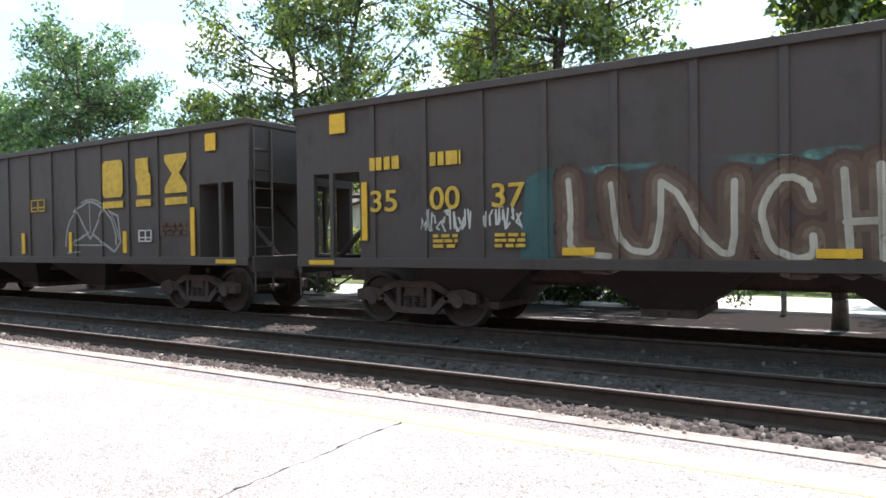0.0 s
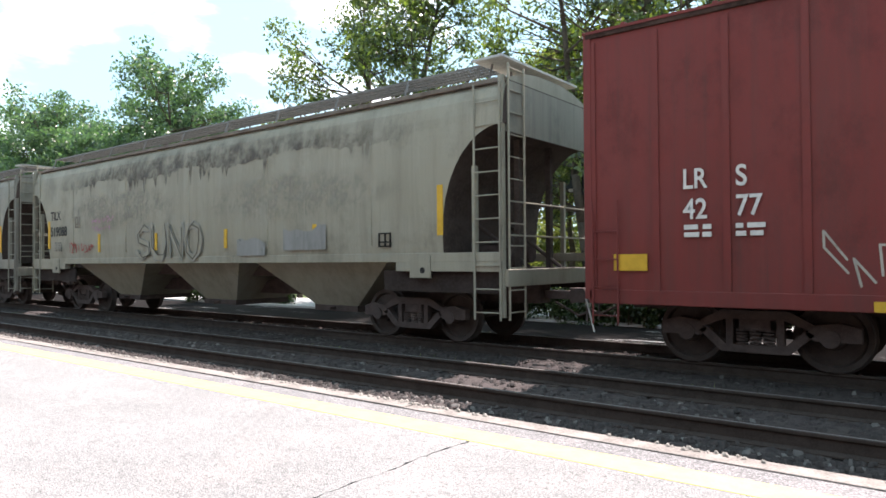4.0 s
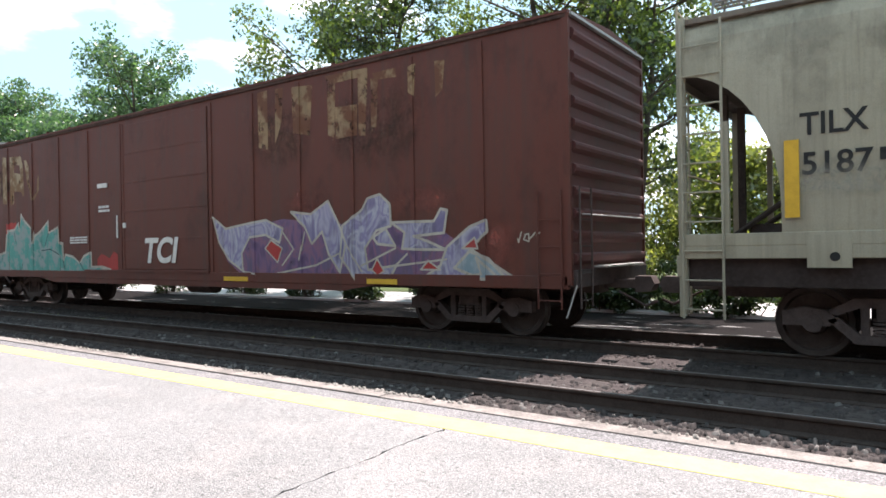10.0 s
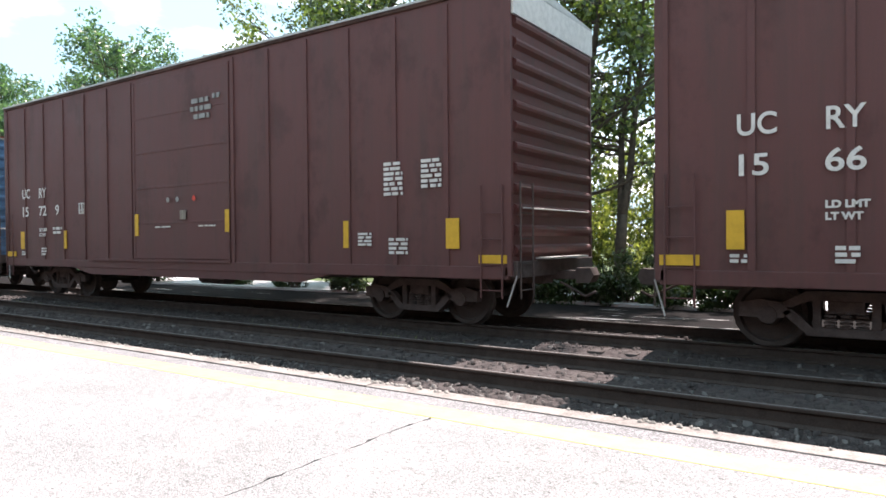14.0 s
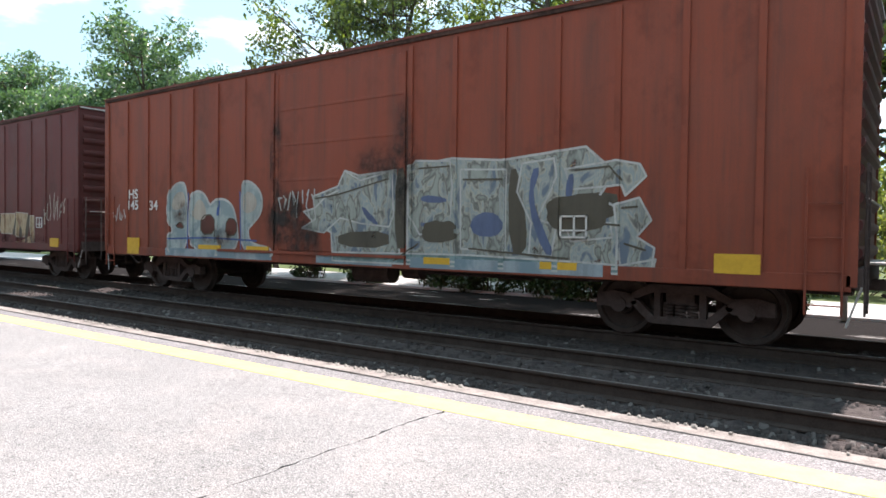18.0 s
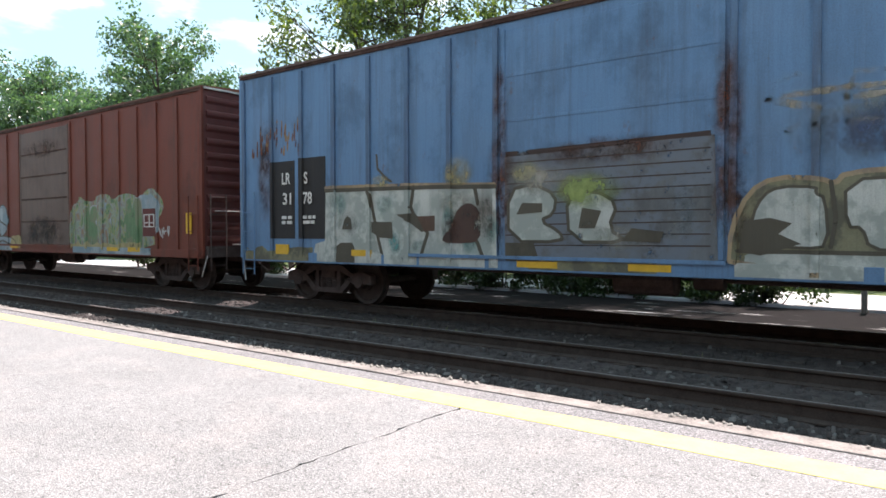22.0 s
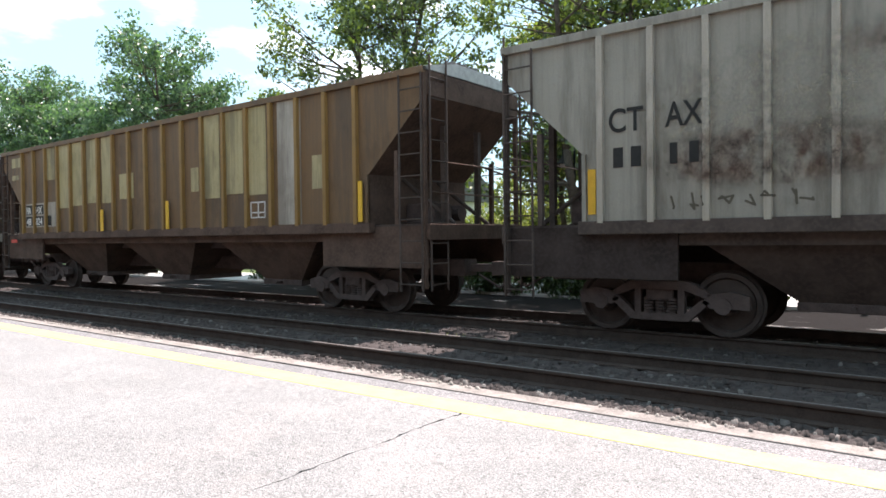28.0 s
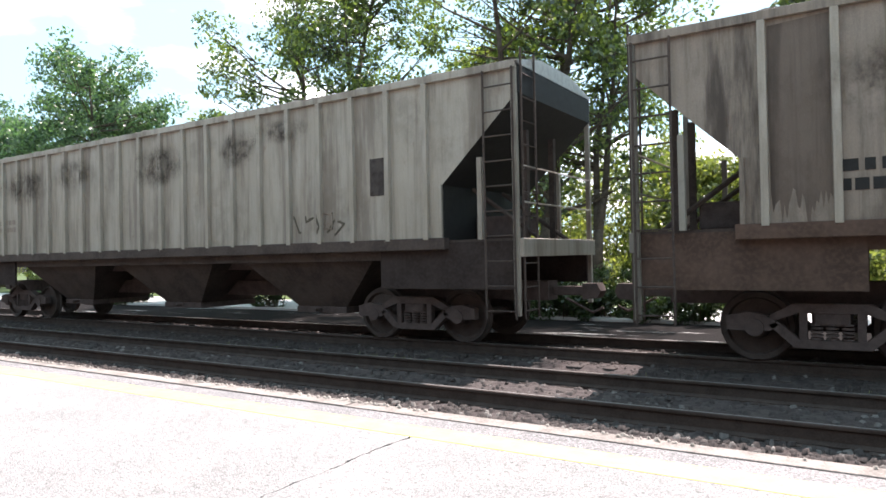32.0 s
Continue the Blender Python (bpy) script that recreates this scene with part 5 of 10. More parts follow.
# ---- boxcars ----
def boxcar(u0, u1, top, body, label, ribs_gap=0.93, rib_proud=0.03, rib_half=0.045, door=(-1.68, 1.65), door_paint=None, sill=0.84, belly=0.0, end_paint=None, roof_paint=None, plug_lines=4, white_end=False, seam=None, rib_paint=None):
    car, h = start_car("boxcar", u0, u1, label)
    face = -1.57
    d0, d1 = door
    # shell with a thin rolled edge
    part("body", boxed(-h + 0.03, h - 0.03, face, 1.57, 1.0, top - 0.02, 0.012), body, car)
    part("side_sill", boxed(-h + 0.05, h - 0.05, face - 0.03, face + 0.06, sill, 1.04, 0.01), body, car)
    part("side_sill", boxed(-h + 0.05, h - 0.05, 1.51, 1.60, sill, 1.04, 0.01), body, car)
    if belly:
        part("fishbelly_sill", prism(bmesh.new(), [(-h + 3.7, sill + 0.02), (-h + 4.6, sill - belly), (h - 4.6, sill - belly), (h - 3.7, sill + 0.02)], face - 0.02, face + 0.04), body, car)
    # The rail's colour mixes rust with the shade under the roof overhang.
    part("top_rail", boxed(-h + 0.02, h - 0.02, face - 0.035, face + 0.05, top - 0.075, top, 0.01), M_RUST_SHADE, car, "rusty roof edge with overhang shade in its colour")
    roof = bmesh.new()
    long_prism(roof, [(-1.62, top - 0.01), (-1.62, top + 0.03), (0, top + 0.14), (1.62, top + 0.03), (1.62, top - 0.01)], -h - 0.02, h + 0.02)
    r = part("roof", roof, roof_paint or M_GALV, car, "low peaked metal roof")
    seam_me = mesh_of("roof_seam", long_prism(bmesh.new(), [(-1.60, top + 0.03), (-1.60, top + 0.065), (0, top + 0.18), (1.60, top + 0.065), (1.60, top + 0.03), (0, top + 0.14)], -0.03, 0.03), roof_paint or M_GALV)
    for i in range(int(2 * h / 1.25) + 1):
        if 0.6 + 1.25 * i < 2 * h - 0.2:
            part("roof_seam", seam_me, None, r, at=(-h + 0.6 + 1.25 * i, 0, 0))
    # posts on both sides
    xs = []
    for lo, hi in ((-h + 0.12, d0 - 0.12), (d1 + 0.12, h - 0.12)):
        n = max(2, round((hi - lo) / ribs_gap))
        xs += [lo + (hi - lo) * i / n for i in range(n + 1)]
    rib_me = mesh_of("rib", boxed(-rib_half, rib_half, -rib_proud, 0.01, 1.04, top - 0.14), rib_paint or body)
    far_me = mesh_of("rib", boxed(-rib_half, rib_half, -0.01, rib_proud, 1.04, top - 0.14), body)
    for x in xs:
        part("rib", rib_me, None, car, at=(x, face, 0))
        part("rib", far_me, None, car, at=(x, 1.57, 0))
    # plug doors with rails
    for s in (-1, 1):
        a, b = sorted((s * 1.565, s * 1.586))
        dr = part("door", boxed(d0 + 0.02, d1 - 0.02, a, b, 1.09, top - 0.22, 0.01), door_paint or body, car)
        for i in range(1, plug_lines + 1):
            z = 1.09 + (top - 1.3) * i / (plug_lines + 1)
            part("door_rib", boxed(d0 + 0.05, d1 - 0.05, min(s * 1.58, s * 1.594), max(s * 1.58, s * 1.594), z - 0.025, z + 0.025, 0.004), seam or door_paint or body, dr)
        for x in (d0 + 0.02, d1 - 0.02):
            part("door_edge", boxed(x - 0.035, x + 0.035, min(s * 1.565, s * 1.598), max(s * 1.565, s * 1.598), 1.09, top - 0.2), door_paint or body, dr)
        part("door_track", boxed(d0 - 1.9, d1 + 0.05, min(s * 1.57, s * 1.63), max(s * 1.57, s * 1.63), 1.02, 1.075), body, car)
    # corrugated ends, corner posts, ladders, brake wheel
    for s in (-1, 1):
        e = part("end_wall", boxed(min(s * (h - 0.02), s * (h - 0.06)), max(s * (h - 0.02), s * (h - 0.06)), -1.55, 1.55, 1.0, top - 0.05), end_paint or M_DARK_RED_END, car)
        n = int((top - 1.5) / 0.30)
        corr_me = mesh_of("corrugation", prism(bmesh.new(), [(s * (h - 0.03), -0.12), (s * (h + 0.035), -0.05), (s * (h + 0.045), 0), (s * (h + 0.035), 0.04), (s * (h - 0.03), 0.08)][:: s], -1.46, 1.46), end_paint or M_DARK_RED_END)
        for i in range(n):
            part("corrugation", corr_me, None, e, at=(0, 0, 1.3 + (top - 1.55) * i / (n - 1)))
        if white_end:
            part("end_cap", boxed(min(s * (h + 0.005), s * (h + 0.05)), max(s * (h + 0.005), s * (h + 0.05)), -1.56, 1.56, top - 0.50, top - 0.02), M_WHITE, e, "white painted upper end panel")
        for y in (-1.57, 1.57):
            part("corner_post", boxed(min(s * (h - 0.10), s * (h + 0.01)), max(s * (h - 0.10), s * (h + 0.01)), y - 0.03, y + 0.03, 0.90, top), body, car)
        part("end_sill", boxed(min(s * (h - 0.05), s * (h + 0.06)), max(s * (h - 0.05), s * (h + 0.06)), -1.50, 1.50, 0.86, 1.12, 0.01), M_STEEL, car)
        part("roof_lip", boxed(min(s * (h - 0.02), s * (h + 0.05)), max(s * (h - 0.02), s * (h + 0.05)), -1.55, 1.55, top - 0.03, top + 0.012), M_GALV, e, "bright metal edge under the roof")
        ladder(car, h - 0.52 if s > 0 else -h + 0.12, -1.628, 0.55, 2.30, 0.38, 0.40, 0.010, body, name="side_ladder")
        ladder(car, s * (h + 0.075), -1.42, 0.55, 2.35, 0.42, 0.40, 0.010, M_STEEL, along="y", name="end_ladder")
        part("crossover_board", boxed(min(s * (h + 0.02), s * (h + 0.26)), max(s * (h + 0.02), s * (h + 0.26)), -0.8, 0.8, 1.14, 1.17), M_GALV, car)
        bm = bmesh.new()
        rod(bm, (s * (h + 0.06), -1.3, 1.95), (s * (h + 0.06), 1.3, 1.95), 0.014, 6)
        rod(bm, (s * (h + 0.05), -1.5, 0.9), (s * (h - 0.1), -1.55, 0.42), 0.014, 6)
        part("grab_iron", bm, M_GALV, car)
    bm = bmesh.new()
    lathe(bm, [(-0.02, 0.25), (0.02, 0.25), (0.02, 0.21), (-0.02, 0.21)], 16)
    bmesh.ops.transform(bm, matrix=Matrix.Translation((-h - 0.2, 0.55, 2.7)) @ Matrix.Rotation(math.pi / 2, 4, "Z"), verts=bm.verts[:])
    rod(bm, (-h - 0.02, 0.55, 2.7), (-h - 0.22, 0.55, 2.7), 0.03, 8)
    part("brake_wheel", bm, M_STEEL, car)
    brake_gear(car, 0.4)
    for i in range(7):
        x = -h + 4.0 + (2 * h - 8.0) * i / 6
        part("cross_bearer", boxed(x - 0.06, x + 0.06, -1.45, 1.45, 0.84, 1.0), M_STEEL, car)
    return car, Side(face, xs, rib_half, rib_proud, (d0 - 0.018, d1 + 0.018, -1.599))


# ---- hopper cars ----
def shell(car, h, section, inset, paint_side, paint_end, name="body"):
    """A hopper body: levels of (z, half width) with ends drawn in by inset(z)."""
    body, ends = bmesh.new(), bmesh.new()
    rows = []
    for z, w in section:
        l = h - inset(z)
        rows.append([(-l, -w, z), (l, -w, z), (l, w, z), (-l, w, z)])
    bv = [[body.verts.new(p) for p in r] for r in rows]
    ev = [[ends.verts.new(p) for p in r] for r in rows]
    for a, b in zip(bv, bv[1:]):
        body.faces.new((a[0], a[1], b[1], b[0]))
        body.faces.new((a[2], a[3], b[3], b[2]))
    for a, b in zip(ev, ev[1:]):
        ends.faces.new((a[1], a[2], b[2], b[1]))
        ends.faces.new((a[3], a[0], b[0], b[3]))
    ends.faces.new(ev[0])
    ob = part(name, body, paint_side, car)
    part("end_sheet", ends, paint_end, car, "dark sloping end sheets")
    return ob


def hopper_bays(car, bays, z_top, z_low, material, width=1.35):
    part("shear_plate", boxed(bays[0][0] + 0.2, bays[-1][1] - 0.2, -0.03, 0.03, 0.86, z_top + 0.02), M_STEEL, car)
    for y in (-0.7, 0.7):
        part("cross_ridge", boxed(bays[0][0] + 0.3, bays[-1][1] - 0.3, y - 0.05, y + 0.05, z_top - 0.32, z_top), M_STEEL, car)
    for x0, x1, n0, n1 in bays:
        bm = bmesh.new()
        v = []
        for x_a, x_b, w, z in ((x0, x1, width, z_top), (n0, n1, 0.75, z_low)):
            v.append([bm.verts.new(p) for p in ((x_a, -w, z), (x_b, -w, z), (x_b, w, z), (x_a, w, z))])
        for i in range(4):
            bm.faces.new((v[0][i], v[0][(i + 1) % 4], v[1][(i + 1) % 4], v[1][i]))
        bm.faces.new(v[0]), bm.faces.new(v[1][::-1])
        b = part("hopper_bay", bm, material, car)
        g = boxed(n0 - 0.05, n1 + 0.05, -0.80, 0.80, z_low - 0.10, z_low + 0.02, 0.01)
        rod(g, ((n0 + n1) / 2, -0.98, z_low - 0.03), ((n0 + n1) / 2, 0.98, z_low - 0.03), 0.03, 8)
        part("outlet_gate", g, M_STEEL, b)


def end_cage(car, h, s, top, material, posts=(0.05, 0.62), sill=1.3, deep=0.40, rungs=None, skirt=None):
    """Corner posts, braces, platform and ladders at one end of a hopper car."""
    for y in (-1.53, 1.53):
        for k, d in enumerate(posts):
            zt = top if k == 0 else top * 0.68
            part("corner_post", boxed(s * (h - d) - 0.04, s * (h - d) + 0.04, y - 0.04, y + 0.04, 0.55 if k == 0 else sill, zt), material, car)
    ladder(car, s * (h - 0.05) - (0.0 if s < 0 else 0.5), -1.60, 0.50, top - 0.1, 0.5, 0.38, 0.013, rungs or material, name="side_ladder")
    ladder(car, s * (h + 0.03), -1.45, 0.50, top + 0.2, 0.48, 0.36, 0.013, rungs or material, along="y", name="end_ladder")
    part("end_platform", boxed(min(s * (h - 1.9), s * (h + 0.02)), max(s * (h - 1.9), s * (h + 0.02)), -1.4, 1.4, sill - 0.03, sill + 0.01), M_END, car)
    part("end_sill", boxed(min(s * (h - 0.06), s * (h + 0.06)), max(s * (h - 0.06), s * (h + 0.06)), -1.52, 1.52, sill - 0.28, sill, 0.01), material, car)
    # Added plates fill in the dark space over the trucks.
    for y in (-1.42, 1.42):
        part("end_skirt", boxed(min(s * (h - 2.7), s * (h - 0.06)), max(s * (h - 2.7), s * (h - 0.06)), y - 0.03, y + 0.03, sill - deep, sill - 0.03), skirt or M_DARK_FILL, car, "added plate filling in the dark over the truck")
    for y in (-0.55, 0.55):
        part("end_post", boxed(s * (h - 0.35) - 0.05, s * (h - 0.35) + 0.05, y - 0.05, y + 0.05, sill, top * 0.8), M_END, car)
        part("end_brace", rod(bmesh.new(), (s * (h - 0.1), y, sill), (s * (h - 1.5), y, sill + 1.0), 0.04, 6), M_END, car)
    for z in (sill + 0.55, sill + 1.1):
        part("hand_rail", rod(bmesh.new(), (s * (h + 0.02), -1.45, z), (s * (h + 0.02), 1.45, z), 0.016, 6), material, car)
    part("brake_valve", boxed(s * (h - 1.0) - 0.35, s * (h - 1.0) + 0.35, -0.5, 0.1, sill + 0.02, sill + 0.42, 0.04), M_STEEL, car)
    part("brake_reservoir", rod(bmesh.new(), (s * (h - 0.7), 0.5, sill + 0.25), (s * (h - 1.5), 0.5, sill + 0.25), 0.16, 10), M_STEEL, car)


def running_board(car, h, y0, y1, z, material):
    """An open steel grating on brackets along the roof."""
    bm = bmesh.new()
    n = int(2 * h / 0.075)
    for i in range(n):
        x = -h + 2 * h * i / n
        box(bm, x, x + 0.018, y0, y1, z - 0.025, z)
    for k in range(5):
        y = y0 + (y1 - y0) * k / 4
        box(bm, -h, h, y - 0.008, y + 0.008, z - 0.035, z + 0.002)
    ob = part("running_board", bm, material, car, "open steel grating walkway")
    me = mesh_of("bracket", rod(bmesh.new(), (0, y0, z - 0.03), (0, y0 - 0.12 * (1 if y0 < 0 else -1), z - 0.33), 0.022, 6), material)
    me2 = mesh_of("bracket", rod(bmesh.new(), (0, y1, z - 0.03), (0, y1, z - 0.30), 0.022, 6), material)
    for i in range(int(2 * h / 1.9) + 1):
        part("bracket", me, None, ob, at=(-h + 0.1 + 1.9 * i, 0, 0))
        part("bracket", me2, None, ob, at=(-h + 0.1 + 1.9 * i, 0, 0))


def smooth_hopper(u0, u1, body, label, bays_paint=None):
    """A covered hopper with smooth rounded sides and round cut-outs at its ends."""
    car, h = start_car("covered_hopper", u0, u1, label, trucks=2.35)

    def inset(z):
        k = min(1.0, max(0.0, (z - 1.95) / 1.72))
        return 1.22 * math.sqrt(max(0.0, 1 - k * k)) if z < 3.67 else 0.0
    levels = [(1.46, 1.545), (1.7, 1.57), (1.95, 1.585), (2.2, 1.59), (2.5, 1.595), (2.8, 1.60), (3.05, 1.60), (3.25, 1.60), (3.42, 1.595), (3.55, 1.59), (3.63, 1.588), (3.67, 1.585), (3.9, 1.57), (4.12, 1.54), (4.28, 1.48), (4.40, 1.38)]
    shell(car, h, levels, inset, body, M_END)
    roof = bmesh.new()
    long_prism(roof, [(-1.39, 4.395), (-1.42, 4.43), (-0.9, 4.58), (-0.45, 4.64), (0.45, 4.64), (0.9, 4.58), (1.42, 4.43), (1.39, 4.395)], -h, h)
    part("roof", roof, body, car)
    part("roof_rail", boxed(-h, h, -1.50, -1.40, 4.36, 4.44, 0.01), M_RAILDIRT, car, "dirty rust-brown roof edge")
    # soot that has run down from the eave, with a ragged lower edge
    rng, n = random.Random(round(-u0)), 260
    rows = [[(-h + 2 * h * i / n, z, w) for i in range(n + 1)] for z, w in ((4.38, 1.402), (4.28, 1.486), (4.12, 1.546), (3.9, 1.576))]
    rows.append([(-h + 2 * h * i / n, 3.72 + 0.07 * math.sin(i * 0.11) - (rng.uniform(0.1, 0.6) if rng.random() < 0.16 else rng.uniform(0, 0.06)), 1.607) for i in range(n + 1)])
    verts = [(x, -w, z) for row in rows for x, z, w in row]
    faces = [(r * (n + 1) + i, (r + 1) * (n + 1) + i, (r + 1) * (n + 1) + i + 1, r * (n + 1) + i + 1) for r in range(len(rows) - 1) for i in range(n)]
    part("stain", raw_mesh("stain", verts, faces, S_EAVEDIRT), None, car, "soot run down from the eave")
    for x in (-6.1, -3.0, 0.05, 3.05, 6.1):
        part("weld_seam", boxed(x - 0.015, x + 0.015, -1.604, -1.55, 1.75, 3.67), body, car)
    for s in (-1, 1):
        part("end_panel", boxed(min(s * (h - 0.03), s * (h + 0.005)), max(s * (h - 0.03), s * (h + 0.005)), -1.45, 1.45, 3.55, 4.38), M_CREAM_B, car, "pale upper end panel")
    part("side_sill", boxed(-h + 0.02, h - 0.02, -1.585, -1.47, 1.44, 1.60, 0.01), body, car)
    part("side_sill", boxed(-h + 0.02, h - 0.02, 1.47, 1.585, 1.44, 1.60, 0.01), body, car)
    for s in (-1, 1):
        part("end_side_sill", boxed(min(s * (h - 2.3), s * (h - 0.05)), max(s * (h - 2.3), s * (h - 0.05)), -1.58, -1.42, 1.28, 1.46, 0.01), body, car)
        pad = boxed(s * (h - 1.72) - 0.23, s * (h - 1.72) + 0.23, -1.60, -1.56, 1.17, 1.56)
        p = part("jacking_pad", pad, body, car)
        part("pad_hole", rod(bmesh.new(), (s * (h - 1.72) + 0.06, -1.606, 1.3), (s * (h - 1.72) + 0.06, -1.598, 1.3), 0.055, 12), M_INK, p)
        end_cage(car, h, s, 4.45, body, (0.05, 0.58), 1.32)
    hopper_bays(car, ((-6.3, -2.4, -4.9, -3.8), (-1.45, 1.7, -0.5, 0.75), (2.3, 6.3, 3.7, 4.9)), 1.46, 0.52, bays_paint or body)
    grime(car, Side(-1.606), ((-h + 1.5, 0.5, 2.3, 3.6), (0.0, h - 1.5, 2.2, 3.5)), S_DUST, "dusty washed paint", 0, 66)
    running_board(car, h - 0.25, -1.02, -0.42, 4.86, M_GRATE)
    running_board(car, h - 0.25, 0.42, 1.02, 4.86, M_GRATE)
    hatch = bmesh.new()
    box(hatch, -h + 1.2, h - 1.2, -0.30, 0.30, 4.63, 4.72)
    part("trough_hatch", hatch, M_CREAM_B, car)
    part("roof_crosswalk", boxed(h - 0.75, h - 0.15, -1.35, 1.35, 4.82, 4.86), M_GALV, car)
    side = Side(-1.612)
    return car, side, h


def ribbed_hopper(u0, u1, body, rib, label, under=None, end=None, gap=0.785, bottom=1.70, cage=None):
    """A covered hopper with posts along its sides and slanted side sheets at the ends."""
    car, h = start_car("covered_hopper", u0, u1, label, trucks=2.3)

    def inset(z):
        return 1.36 * min(1.0, max(0.0, (3.92 - z) / 1.30))
    levels = [(bottom, 1.53), (2.62, 1.53), (3.92, 1.53), (4.36, 1.53)]
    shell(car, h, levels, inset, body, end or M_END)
    part("roof", long_prism(bmesh.new(), [(-1.58, 4.34), (-1.58, 4.40), (-0.6, 4.60), (0.6, 4.60), (1.58, 4.40), (1.58, 4.34)], -h, h), M_GALV, car, "dusty grey roof")
    part("top_rail", boxed(-h, h, -1.60, -1.50, 4.28, 4.40, 0.008), body, car)
    part("side_sill", boxed(-h + 1.3, h - 1.3, -1.60, -1.45, bottom - 0.16, bottom + 0.03, 0.008), under or M_END, car)
    part("side_sill", boxed(-h + 1.3, h - 1.3, 1.45, 1.60, bottom - 0.16, bottom + 0.03, 0.008), under or M_END, car)
    n = round((2 * h - 3.3) / gap)
    xs = [-h + 1.65 + (2 * h - 3.3) * i / n for i in range(n + 1)]
    rib_me = mesh_of("rib", boxed(-0.045, 0.045, -0.085, 0.01, bottom, 4.28, 0.006), rib)
    far_me = mesh_of("rib", boxed(-0.045, 0.045, -0.01, 0.085, bottom, 4.28, 0.006), rib)
    for x in xs:
        part("rib", rib_me, None, car, at=(x, -1.53, 0))
        part("rib", far_me, None, car, at=(x, 1.53, 0))
    for s in (-1, 1):
        part("slant_post", boxed(min(s * (h - 1.42), s * (h - 1.36)), max(s * (h - 1.42), s * (h - 1.36)), -1.58, -1.50, bottom, 2.62), body, car)
    for y in (-1.40, 1.34):
        part("lower_side", boxed(-h + 1.4, h - 1.4, y, y + 0.06, bottom - 0.32, bottom - 0.14), under or M_END, car)
    for s in (-1, 1):
        end_cage(car, h, s, 4.40, cage or rib, (0.05, 0.66), bottom - 0.02, 0.78, M_END, under)
    hopper_bays(car, ((-6.2, -2.5, -4.9, -3.7), (-1.9, 1.9, -0.6, 0.6), (2.5, 6.2, 3.7, 4.9)), bottom - 0.15, 0.52, under or M_END, 1.38)
    running_board(car, h - 0.2, -0.38, 0.38, 4.74, M_GRATE)
    hatch_me = mesh_of("roof_hatch", rod(bmesh.new(), (0, 0, 4.40), (0, 0, 4.55), 0.26, 12, 0.24), body)
    for i in range(10):
        for y in (-0.95, 0.95):
            part("roof_hatch", hatch_me, None, car, at=(-h + 1.7 + (2 * h - 3.4) * i / 9, y, 0))
    return car, Side(-1.53, xs, 0.045, 0.085), h


